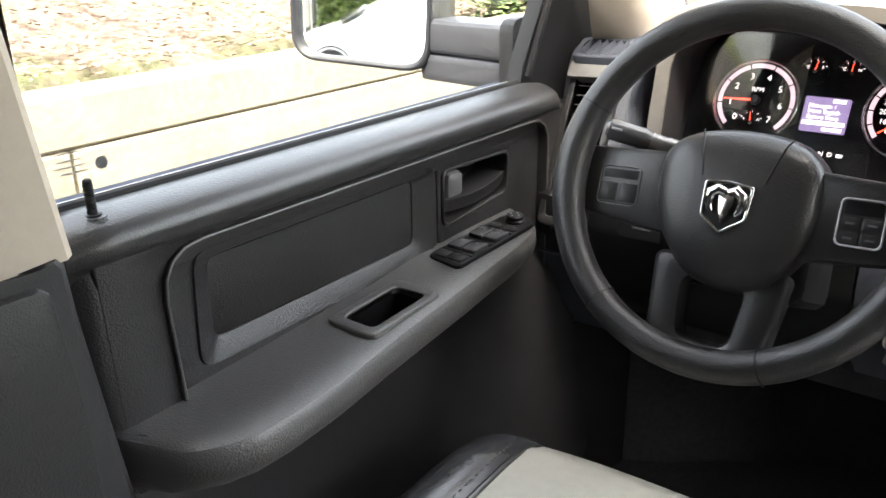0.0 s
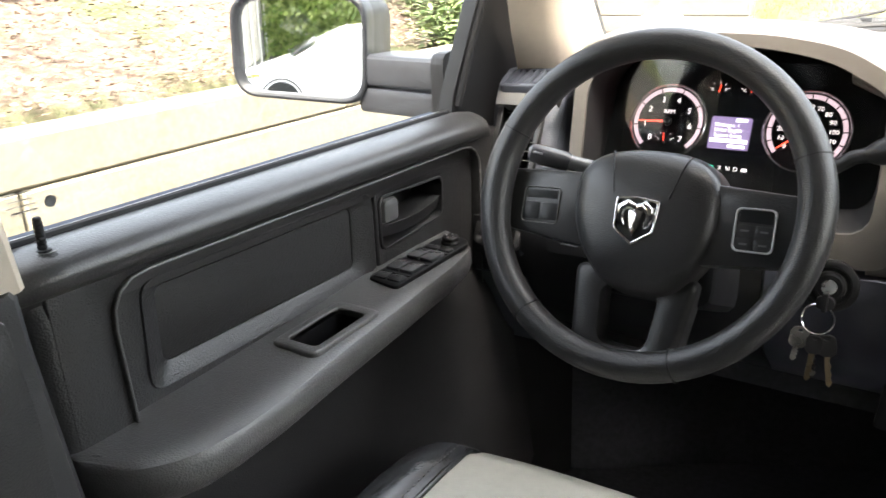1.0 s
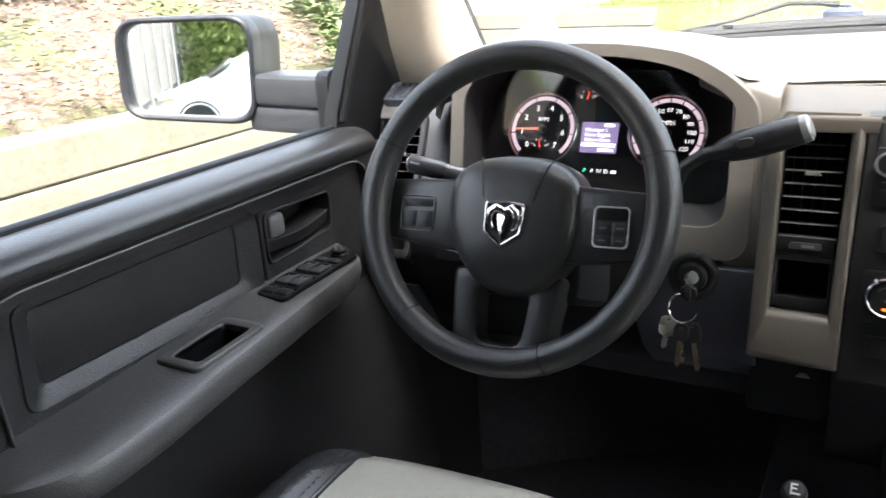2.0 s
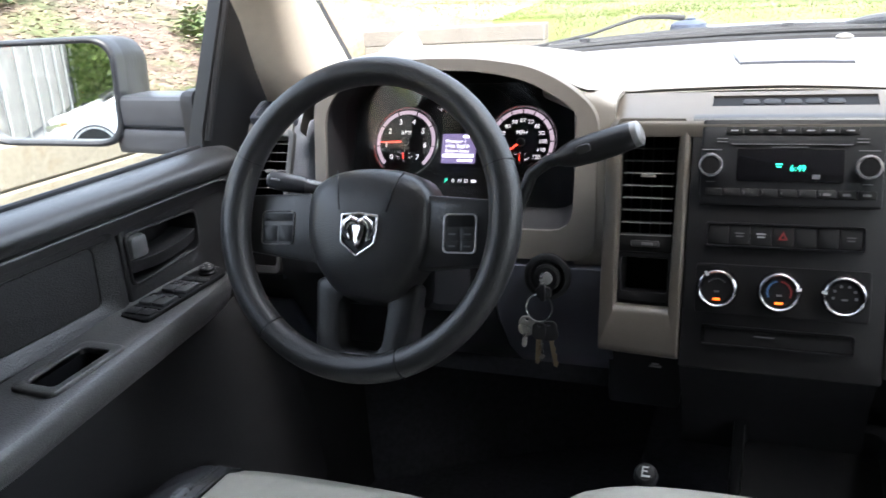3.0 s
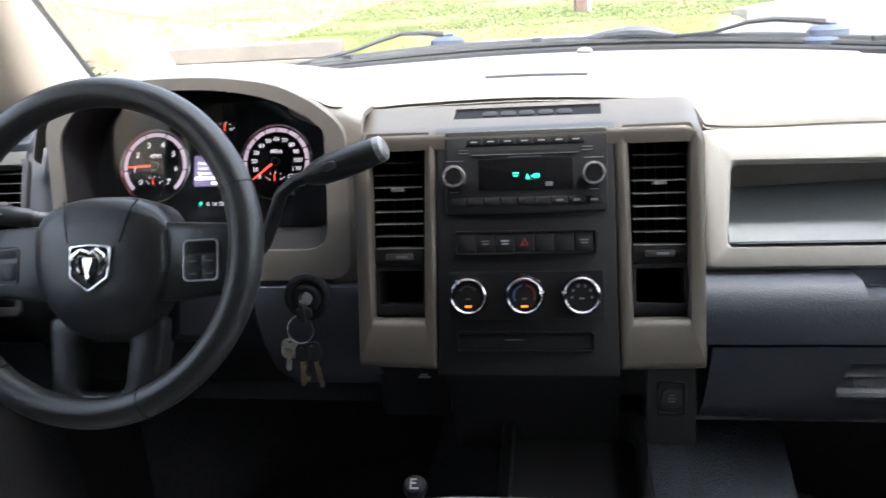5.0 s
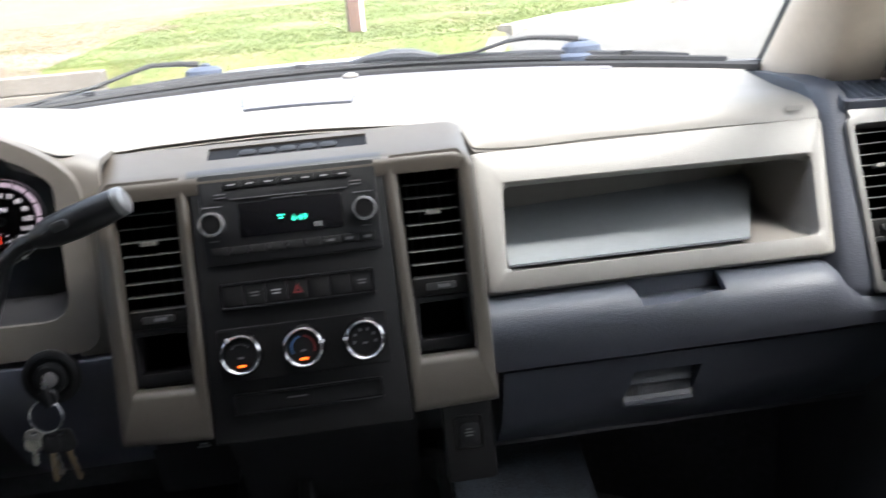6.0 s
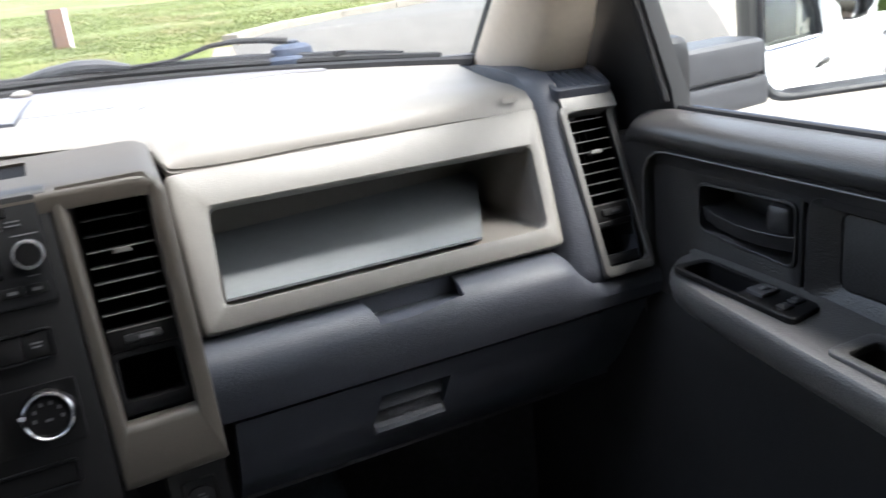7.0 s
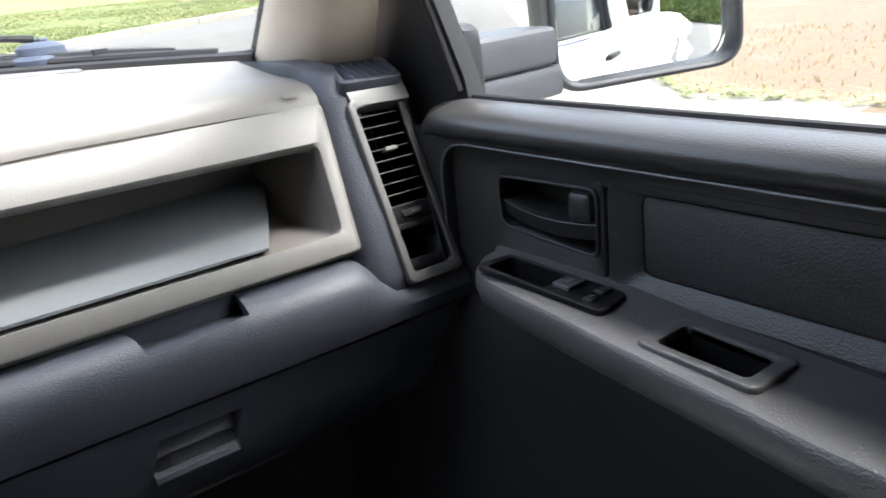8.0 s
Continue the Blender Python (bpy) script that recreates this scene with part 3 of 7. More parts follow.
part("speaker_grille", bm, M_DEFROST, dash, "lavender-grey speaker grille")
bm = B()
lathe(bm, [(0.014, 0), (0.014, 0.003), (0.010, 0.006), (0.004, 0.008), (0, 0.0082)], Matrix.Translation((0.085, 0.57, pad_z(0.085, 0.57) + 0.004)), 18)
part("light_sensor", bm, M_BIN, dash)

# passenger shelf: an open bin with a framed mouth
BIN = axes((0.4475, 0.045 + 0.54 * 0.075, 0.691), (1, -0.004, 0), (0, 0.54, 1))
bo = [(0.222, 0.087), (-0.2325, 0.087), (-0.2325, -0.088), (0.2015, -0.088)]
bi = [(0.195, 0.040), (-0.195, 0.044), (-0.204, -0.062), (0.184, -0.062)]
bm = B()
frame_plate(bm, rquad(bo, 0.008), rquad(bi, 0.010), BIN, 0.005, -0.03, -0.012, 0.008)
shelf = part("shelf_frame", bm, M_BIN, dash, "pale taupe open shelf mouth")
bm = B()
fr = [BIN @ Vector((x, y, -0.011)) for x, y in rquad(bi, 0.010)]
mid = [Vector((x, y + 0.075, z)) for x, y, z in fr]
bk = [Vector((0.4475 + (p.x - 0.4475) * 0.94, 0.252, 0.645 + (p.z - 0.645) * 0.80)) for p in fr]
face_loops(bm, [fr, [p.lerp(q, 0.6) for p, q in zip(fr, bk)], bk], False, True)
part("shelf_tray", bm, M_BEIGE, shelf, "taupe shelf tray")
bm = B()
skin(bm, [[(0.2465 + 0.12 * (y - 0.06) + (0.300 + 0.38 * (y - 0.06)) * f, y, 0.6405 + (0.022 + 0.012 * f) * soft(0.12, 0.25, y)) for f in (0, 0.25, 0.5, 0.75, 1.0)] for y in (0.066, 0.10, 0.15, 0.20, 0.246)], (0, 0, -0.003))
part("shelf_liner", bm, M_MAT, shelf, "pale grey rubber liner")
bm = B()
box(bm, (0, 0, 0), (0.022, 0.006, 0.0006), axes((0.635, 0.128, 0.783), (1, 0, 0), (0, 0.3, 1)))
part("airbag_mark", bm, M_BEIGE, dash, "small moulded mark")

# slate lower panel under the shelf, with the grab notch
PROF = [(0.10, 0.606), (0.052, 0.607), (0.030, 0.603), (0.016, 0.595), (0.009, 0.582), (0.008, 0.565), (0.014, 0.542), (0.022, 0.5235), (0.05, 0.520)]
bm = B()
PODLINE = [(0.10, 0.558), (0.06, 0.560), (0.045, 0.5605), (0.035, 0.560), (0.027, 0.558), (0.021, 0.552), (0.018, 0.542), (0.024, 0.5235), (0.05, 0.52)]
skin(bm, [[(float(x), y + (v - y) * soft(0.632, 0.680, x), z + (w - z) * soft(0.632, 0.680, x)) for (y, z), (v, w) in zip(PROF, PODLINE)] for x in np.linspace(0.205, 0.792, 37)], (0, 0.02, -0.004))
low = part("lower_panel", bm, M_SLATE, dash, "slate grained lower panel", 50)
cut = B()
face_loops(cut, [[(0.372, 0.10, z), (0.502, 0.10, z), (0.497, 0.017, z), (0.394, 0.010, z)] for z in (0.589, 0.63)])
carve(low, cut)
bm = B()
skin(bm, [[(0.370, 0.056, 0.612), (0.503, 0.056, 0.612)], [(0.370, 0.056, 0.586), (0.503, 0.056, 0.586)], [(0.370, 0.014, 0.588), (0.503, 0.014, 0.588)]], (0, 0.004, -0.004))
part("notch_lining", bm, M_SLATE, low)
# glove box door
bm = B()
GP = [(0.0265, 0.518), (0.030, 0.515), (0.052, 0.465), (0.080, 0.415), (0.120, 0.370), (0.20, 0.345)]
skin(bm, [[(float(x), y, z) for y, z in GP] for x in np.linspace(0.226, 0.690, 14)], (0, 0.025, -0.006))
glove = part("glove_box_door", bm, M_SLATE, dash, "slate grained glove box door", 50)
cut = B()
gm = axes((0.430, 0.0555, 0.457), (1, 0, 0), (0, 0.45, 1))
face_loops(cut, [[gm @ Vector(p) for p in ((-0.048, -0.020, z), (0.043, -0.020, z), (0.050, 0.024, z), (-0.038, 0.024, z))] for z in (-0.012, 0.05)])
carve(glove, cut)
bm = B()
plate(bm, rquad([(-0.048, -0.022), (0.045, -0.022), (0.051, 0.027), (-0.040, 0.027)], 0.004), gm @ Matrix.Translation((0, 0, -0.016)), 0.004)
part("latch_recess", bm, M_BLACK, glove)
bm = B()
plate(bm, rquad([(-0.046, 0.006), (0.045, 0.006), (0.049, 0.023), (-0.038, 0.023)], 0.003), gm @ Matrix.Translation((0, 0, -0.013)), 0.012, 0.003)
part("latch_handle", bm, M_SLATE, glove)
bm = B()
skin(bm, [[gm @ Vector((u, v, w)) for u in (-0.046, 0.043)] for v, w in ((-0.008, -0.0118), (-0.014, -0.0108), (-0.019, -0.006))], gm.to_3x3() @ Vector((0, -0.002, -0.003)))
part("latch_lip", bm, M_SLATE, glove, "worn grey finger lip")
for x0, x1, y0, z0 in ((0.20, 0.80, 0.12, 0.60), (-0.80, -0.20, 0.16, 0.62), (-0.22, 0.22, 0.19, 0.79)):
    bm = B()
    skin(bm, [[(x, y0 + 0.03 * (0.60 - z), z) for x in (x0, (x0 + x1) / 2, x1)] for z in (z0, 0.48, 0.36)], (0, 0.01, 0))
    part("bulkhead", bm, M_VOID, dash)
for s in (-1, 1):
    bm = B()
    skin(bm, [[(float(x), y + 0.004, z) for y, z in GP] for x in (s * 0.691, s * 0.735, s * 0.790)], (0, 0.025, -0.006))
    part("end_panel", bm, M_SLATE, dash, "", 50)
# end pods with their vents (built for the right, mirrored for the left)
def vent(parent, m, w, h, label, tilt=0.0):
    """An upright vent of level slats with a tab; below it a thumbwheel and an open pocket. m: centre of the vent's mouth."""
    v = thing("air_vent", m.translation, label, "air vent", "dashboard air vents")
    bm = B()
    e = w / 2 + 0.002
    skin(bm, [[m @ Vector((x, y, z)) for x, z in ((-e, 0.002), (-e, -0.046), (e, -0.046), (e, 0.002))] for y in (-h / 2 - 0.003, h / 2 + 0.004)], m.to_3x3() @ Vector((0, 0, -0.002)))
    part("duct", bm, M_DIAL, v)
    top, n = h / 2, 9
    vh = h * 0.60
    for i in range(n):
        bm = B()
        vv = top - 0.006 - i * (vh - 0.006) / (n - 1)
        sm = m @ Matrix.Translation((0, vv, -0.011)) @ pose(0, 0, 0, 12 + tilt, 0, 0)
        box(bm, (0, 0, 0), (w - 0.001, 0.0012, 0.011), sm @ Matrix.Translation((0, 0, 0.0035)), 0.0004, 1)
        sl = part("slat", bm, M_RUBBER, v)
        bm = B()
        box(bm, (0, 0.0002, 0.0093), (w - 0.001, 0.0012, 0.0012), sm, 0.0004, 1)
        part("slat_edge", bm, M_RIM, sl, "grey front edge strip")
    for k in range(5):
        bm = B()
        box(bm, (-w / 2 + w * (k + 0.5) / 5, top - vh / 2, -0.034), (0.0014, vh, 0.014), m)
        part("rear_fin", bm, M_DIAL, v)
    bm = B()
    plate(bm, rquad([(-0.009, -0.002), (0.009, -0.002), (0.007, 0.003), (-0.007, 0.003)], 0.001), m @ Matrix.Translation((0, top - vh * 0.44, -0.006)), 0.010, 0.001)
    part("tab", bm, M_RIM, v, "small grey tab")
    bm = B()
    y0 = top - vh - 0.012
    plate(bm, rrect(w + 0.002, 0.021, 0.002, 3), m @ Matrix.Translation((0, y0, -0.012)), 0.010, 0.002)
    bar = part("wheel_bar", bm, M_PIANO, v)
    bm = B()
    plate(bm, rrect(w * 0.55, 0.008, 0.002, 3), m @ Matrix.Translation((0, y0, -0.003)), 0.005, 0.0015)
    part("thumbwheel", bm, M_BUTTON, bar)
    bm = B()
    box(bm, (w * 0.05, y0, 0.003), (w * 0.22, 0.0035, 0.0006), m)
    part("wheel_mark", bm, M_DIMMARK, bar)
    bm = B()
    hp = h / 2 + (y0 - 0.0105)
    frame_plate(bm, rrect(w + 0.002, hp, 0.003, 3, 0, -h / 2 + hp / 2), rrect(w - 0.006, hp - 0.020, 0.003, 3, 0, -h / 2 + hp / 2 + 0.003), m, -0.003, -0.04, -0.045, 0.0015)
    part("pocket", bm, M_BLACK, v)
    return v


def pod(s):
    p = thing("vent_pod", (s * 0.73, 0.12, 0.55), "slate vent pod at the dashboard's end with a taupe rim", "vent pod", "dashboard vent pods")
    bm = B()
    rows = []
    for x0, x1, dy in ((0.650, 0.664, 0.10), (0.655, 0.668, 0.018), (0.672, 0.684, 0.004), (0.694, 0.702, 0.0)):
        rows.append([(s * (x0 + (x1 - x0) * soft(0.55, 0.80, z)), y + dy, z) for y, z in ((0.06, 0.536), (0.036, 0.546), (0.0265, 0.557), (0.028, 0.577), (0.055, 0.64), (0.088, 0.71), (0.112, 0.765), (0.128, 0.792), (0.150, 0.806), (0.20, 0.812), (0.33, 0.808))])
    skin(bm, rows, (0, 0.03, -0.01))
    part("inner_shoulder", bm, M_SLATE, p, "", 50)
    bm = B()
    rows = []
    for x, dy in ((0.771, 0.002), (0.785, 0.012), (0.795, 0.05), (0.797, 0.12)):
        rows.append([(s * (x - 0.022 * soft(0.77, 0.55, z)), y + dy, z) for y, z in ((0.06, 0.536), (0.036, 0.546), (0.0265, 0.557), (0.028, 0.577), (0.055, 0.64), (0.088, 0.71), (0.112, 0.765), (0.128, 0.792), (0.150, 0.804), (0.20, 0.806), (0.33, 0.80))])
    skin(bm, rows, (0, 0.03, -0.01))
    part("outer_shoulder", bm, M_SLATE, p, "", 50)
    bm = B()
    skin(bm, [[(s * x, y - 0.18 * (x - 0.70), z) for x in (0.697, 0.735, 0.768)] for y, z in ((0.104, 0.760), (0.110, 0.772), (0.118, 0.781))], (0, 0.02, -0.012))
    part("pod_brow", bm, M_RIM, p)
    bm = B()
    skin(bm, [[(s * x, y, z) for x in (0.697, 0.735, 0.785)] for y, z in ((0.160, 0.801), (0.20, 0.809), (0.33, 0.808))], (0, 0.02, -0.012))
    part("pod_top", bm, M_SLATE, p)
    # side demister grille on the top
    gm = axes((s * 0.7335, 0.133, 0.7945), (1, -0.18 * s, 0), (0, 0.95, 0.32))
    bm = B()
    box(bm, (0, 0, -0.016), (0.070, 0.050, 0.004), gm)
    part("demister_well", bm, M_RUBBER, p)
    for i in range(6):
        bm = B()
        box(bm, (0, 0, 0), (0.003, 0.046, 0.014), gm @ Matrix.Translation((-0.026 + i * 0.0104, 0, -0.004)) @ pose(0, 0, 0, 0, 25 * s, 12 * s))
        part("demister_slat", bm, M_SLATE, p)
    bm = B()
    frame_plate(bm, rrect(0.078, 0.060, 0.008, 4), rrect(0.064, 0.042, 0.006, 4), gm, 0.002, -0.02)
    part("demister_frame", bm, M_SLATE, p)
    # taupe rim round the vent; the driver's copy has shade in its colour
    m = axes((s * 0.729, 0.067, 0.664), (s * 1, 0, 0), (0.085, 0.45, 1)) if s > 0 else axes((s * 0.730, 0.067, 0.664), (1, 0, 0), (-0.085, 0.45, 1))
    out, inn = rrect(0.076, 0.222, 0.010, 5), rrect(0.058, 0.198, 0.005, 5, 0, 0.001)
    bm = B()
    frame_plate(bm, out, inn, m, 0.006, -0.02, -0.02, 0.002)
    part("vent_rim", bm, M_RIM if s > 0 else M_BUTTON, p, "grey-taupe vent rim" if s > 0 else "vent rim with its shade painted dark")
    vent(p, m @ Matrix.Translation((0, 0.001, 0)), 0.054, 0.194, "tall black slatted air vent with a pocket below")


pod(1)
pod(-1)

# ---- centre stack ----
stack = thing("centre_stack", (0, 0.05, 0.45), "taupe centre stack surround with a dark control panel", "centre stack")
ST = axes((0, 0, 0.60), (1, 0, 0), (0, 0.28, 1))


def sv(z):
    return (z - 0.60) * math.sqrt(1 + 0.28 ** 2)


for s in (-1, 1):
    c = 0.004 if s > 0 else 0.0
    bm = B()
    turn = [(s * (0.186 + 0.020 * math.sin(a)) + c, sv(0.7695 + 0.018 * math.cos(a))) for a in (1.5, 1.2, 0.9, 0.6, 0.3, 0.0)]
    outp = [(s * 0.108 + c, sv(0.512)), (s * 0.205 + c, sv(0.515)), *turn, (s * 0.104 + c * 0.5, sv(0.7875))]
    inp = [(s * 0.123 + c, sv(0.571)), (s * 0.187 + c, sv(0.572)), *[(s * (0.1835 + 0.0035 * math.sin(a)) + c, sv(0.7775 + 0.0035 * math.cos(a))) for a in (1.5, 1.2, 0.9, 0.6, 0.3, 0.0)], (s * 0.119 + c, sv(0.783))]
    if s < 0:
        outp, inp = outp[::-1], inp[::-1]
    frame_plate(bm, rquad(outp, 0.003, 4), rquad(inp, 0.0007, 4), ST, 0.012, -0.10, -0.012, 0.010)
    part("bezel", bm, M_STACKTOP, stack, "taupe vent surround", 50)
    vm = ST @ Matrix.Translation((s * 0.155 + c, sv(0.6765), -0.006))
    vent(stack, vm, 0.062, 0.212, "tall black slatted air vent with a pocket below", 0)
# top of the stack rolls back to the pad
bm = B()
rows = []
ROLL = [(0.0375, 0.7842, 0.020), (0.0385, 0.7875, 0.020), (0.0415, 0.7910, 0.020), (0.050, 0.7940, 0.020), (0.059, 0.7962, 0.019), (0.075, 0.800, 0.018), (0.100, 0.8065, 0.016), (0.118, 0.8125, 0.014), (0.127, 0.803, 0.012)]
for x in [-0.2045, *[0.0015 + 0.206 * math.sin(k * math.pi / 56) for k in range(-27, 28)], 0.2085]:
    u = min(1.0, max(0.0, abs(x - 0.002) - 0.182) / 0.0245)
    drop = 1.0 - math.sqrt(max(0.0, 1.0 - u * u))
    rows.append([(x, y + 0.004 * drop, z - r * drop * (1.0 if x > 0 else 0.95 - 0.75 * soft(0.045, 0.11, y))) for y, z, r in ROLL])
skin(bm, rows, (0, 0.0, -0.012))
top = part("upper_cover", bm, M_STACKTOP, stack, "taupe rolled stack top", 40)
cut = B()
tm = axes((0.004, 0.094, 0.805), (1, 0, 0), (0, 1, 0.25))
box(cut, (0, 0, 0), (0.180, 0.030, 0.014), tm)
carve(top, cut)
bm = B()
box(bm, (0, 0, -0.0035), (0.184, 0.034, 0.003), tm)
slot = part("badge_slot", bm, M_DIAL, stack, "dark recessed strip")
bm = B()
for k in range(5):
    plate(bm, rrect(0.019, 0.015, 0.005, 4, -0.046 + k * 0.023, 0), tm @ Matrix.Translation((0, 0, -0.003)), 0.0025, 0.001)
part("raised_badge", bm, M_PIANO, slot)
# dark middle panel
bm = B()
pp = [(-0.1075, sv(0.505)), (0.1105, sv(0.505)), (0.1105, sv(0.52)), (0.107, sv(0.790)), (-0.1035, sv(0.790)), (-0.1075, sv(0.52))]
plate(bm, rquad(pp, 0.004), ST, 0.014, 0.004, -0.004)
panel = part("control_panel", bm, M_PIANO, stack, "charcoal control panel")
# paler lip stands in for the highlight on the panel's rolled top
bm = B()
skin(bm, [[(x, y, z) for x in (-0.1035, 0.107)] for y, z in ((0.0398, 0.7875), (0.0402, 0.7893), (0.0418, 0.7918), (0.0462, 0.7940), (0.054, 0.7958))], (0, 0.004, -0.002))
part("panel_lip", bm, M_BUTTON, stack)
bm = B()
skin(bm, [[(x, y, z) for x in (-0.115, 0.0, 0.118)] for y, z in ((0.02, 0.512), (0.03, 0.500), (0.05, 0.47), (0.10, 0.40), (0.14, 0.30))], (0, 0.01, -0.004))
part("under_panel", bm, M_RUBBER, stack)
PF = ST @ Matrix.Translation((0, 0, 0.0105))

# ---- driver's side of the dashboard ----
def cy(z):
    return 0.040 + 0.15 * (z - 0.73)


CLO = [(-0.628, 0.607), (-0.216, 0.612), (-0.214, 0.800), (-0.250, 0.832), (-0.300, 0.858), (-0.375, 0.870), (-0.45, 0.872), (-0.53, 0.869), (-0.590, 0.853), (-0.623, 0.822)]
CLI = [(-0.606, 0.652), (-0.249, 0.650), (-0.243, 0.796), (-0.262, 0.814), (-0.310, 0.840), (-0.375, 0.853), (-0.45, 0.856), (-0.53, 0.853), (-0.575, 0.839), (-0.604, 0.804)]
bm = B()
o, i = rquad(CLO, 0.030, 5), rquad(CLI, 0.030, 5)
loops = [[(x, cy(z) + 0.05, z + 0.002) for x, z in o], [(x, cy(z) + 0.016, z) for x, z in o], [(x * 0.994 - 0.0025, cy(z) + 0.005, z * 0.995 + 0.0036) for x, z in o], [(x * 0.985 - 0.0064, cy(z), z * 0.988 + 0.0088) for x, z in o], [(x, cy(z) + 0.001, z) for x, z in i], [(x, cy(z) + 0.008, z) for x, z in i]]
face_loops(bm, loops, False, False)
hood = part("cluster_surround", bm, M_COWL, dash, "taupe instrument hood", 45)
# smooth wall between the hood and the stack, rolling back into the pad
bm = B()
rows = []
for x in np.linspace(-0.290, -0.197, 24):
    x = float(x)
    zt, yp = curve(Z_FRONT, x) + 0.0015, curve(Y_FRONT, x)
    rows.append([(x, cy(z) + (0.0015 if x > -0.249 else 0.012), z) for z in ((0.611, 0.66, 0.72, 0.77) if x > -0.249 else (zt - 0.029, zt - 0.028, zt - 0.0275, zt - 0.027))] + [(x, cy(zt) + d, zt - e) for d, e in ((0.0015, 0.026), (0.004, 0.015), (0.009, 0.007), (0.017, 0.002), (0.027, 0.0))] + [(x, max(yp, cy(zt) + 0.03) + 0.012, zt + 0.002)])
skin(bm, rows, (0, 0.006, -0.006))
part("side_filler", bm, M_COWL, dash, "", 60)
# black tunnel down to the dials
CL = axes((-0.434, 0.131, 0.748), (1, 0, 0), (0, 0.45, 1))


def cl(x, z):
    """Local place on the dial plane of a point at x and height z."""
    return (x + 0.434, (z - 0.748) * math.sqrt(1 + 0.45 ** 2))


bm = B()
lo = []
for x, z in i:
    u, v = cl(x, 0.748 + (z - 0.748) * 0.88)
    q = CL @ Vector((u * 0.965, v, 0.004))
    lo.append(q)
face_loops(bm, [[(x, cy(z) + 0.007, z) for x, z in i], [(x * 0.999, cy(z) + 0.018, z * 0.998 + 0.0014) for x, z in i], lo], False, False)
part("cluster_tunnel", bm, M_RUBBER, hood, "charcoal tunnel round the dials", 45)

cluster = thing("instrument_cluster", (-0.434, 0.15, 0.70), "black instrument cluster with lit dials, red needles and a violet display", "instrument cluster")
bm = B()
plate(bm, rrect(0.390, 0.200, 0.03, 5, 0, 0.0), CL @ Matrix.Translation((0, 0, -0.016)), 0.008)
part("cluster_face", bm, M_DIAL, cluster)


def gauge(x, z, r, a0, a1, count, labels, needle, band, lab_size, title=""):
    """A round dial: bezel, pale band, ticks, numerals and a needle. Angles in degrees, clockwise from up."""
    u, v = cl(x, z)
    m = CL @ Matrix.Translation((u, v, -0.008))
    bm = B()
    lathe(bm, [(r * 1.0, 0), (r * 1.03, 0.003), (r * 1.055, 0.0045), (r * 1.09, 0.003), (r * 1.10, 0)], m, 48)
    bez = part("bezel_ring", bm, M_SATIN, cluster, "thin silver ring")
    bm = B()
    lathe(bm, [(r * 1.02, 0), (r * 1.02, 0.0012)], m, 40)
    dial = part("dial", bm, M_DIAL, cluster)
    if band:
        bm = B()
        n = 40
        ring = lambda q, h: [(m @ Vector((q * math.sin(radians(a0 + (a1 - a0) * k / n)), q * math.cos(radians(a0 + (a1 - a0) * k / n)), h))) for k in range(n + 1)]
        skin(bm, [ring(r * 0.855, 0.0016), ring(r * 0.97, 0.0016)])
        part("dial_band", bm, M_DIALRING, dial, "lit pale scale band")
    bm = B()
    for k in range(count):
        a = radians(a0 + (a1 - a0) * k / (count - 1))
        tm = m @ pose(0, 0, 0, 0, 0, -math.degrees(a))
        box(bm, (0, r * 0.91, 0.0022), (r * 0.03, r * 0.12, 0.0006), tm)
    part("ticks", bm, M_DIAL if band else M_DIALNUM, dial)["kind"] = "stuff"
    bm = B()
    for k, s in enumerate(labels):
        a = radians(a0 + (a1 - a0) * k / (len(labels) - 1))
        words(bm, s, m @ Matrix.Translation((r * 0.64 * math.sin(a), r * 0.64 * math.cos(a), 0.0018)), lab_size)
    if title:
        words(bm, title, m @ Matrix.Translation((0, r * 0.28, 0.0018)), r * 0.17)
    part("numerals", bm, M_DIALNUM, dial)
    bm = B()
    nm = m @ pose(0, 0, 0, 0, 0, -needle)
    plate(bm, [(-r * 0.03, -r * 0.08), (r * 0.03, -r * 0.08), (r * 0.012, r * 0.82), (-r * 0.012, r * 0.82)], nm, 0.0012, 0, 0.004)
    part("needle", bm, M_NEEDLE, dial, "red needle")
    bm = B()
    lathe(bm, [(r * 0.12, 0.001), (r * 0.12, 0.006), (r * 0.09, 0.0075), (0, 0.0075)], m, 20)
    part("hub_cap", bm, M_BLACK, dial)


gauge(-0.5215, 0.7465, 0.049, -138, 138, 8, ["0", "1", "2", "3", "4", "5", "6", "7"], -92, True, 0.0115, "RPM")
gauge(-0.3435, 0.7470, 0.049, -132, 132, 13, ["0", "10", "20", "30", "40", "50", "60", "70", "80", "90", "100", "110", "120"], -128, True, 0.0085, "MPH")
gauge(-0.4600, 0.7855, 0.0155, -60, 60, 5, ["E", "F"], 12, False, 0.006)
gauge(-0.4185, 0.7860, 0.0155, -60, 60, 5, ["C", "H"], 2, False, 0.006)
gauge(-0.5215, 0.7200, 0.0155, -60, 60, 5, ["L", "H"], -8, False, 0.005)
gauge(-0.3435, 0.7200, 0.0155, -60, 60, 5, ["L", "H"], -4, False, 0.005)
u, v = cl(-0.4365, 0.738)
sm = CL @ Matrix.Translation((u, v, -0.008))
bm = B()
plate(bm, rrect(0.052, 0.043, 0.002, 3), sm, 0.002)
scr = part("message_display", bm, M_SCREEN, cluster, "lit violet message display")
bm = B()
words(bm, "Messages: 1", sm @ Matrix.Translation((-0.0045, 0.0105, 0.0024)), 0.0068)
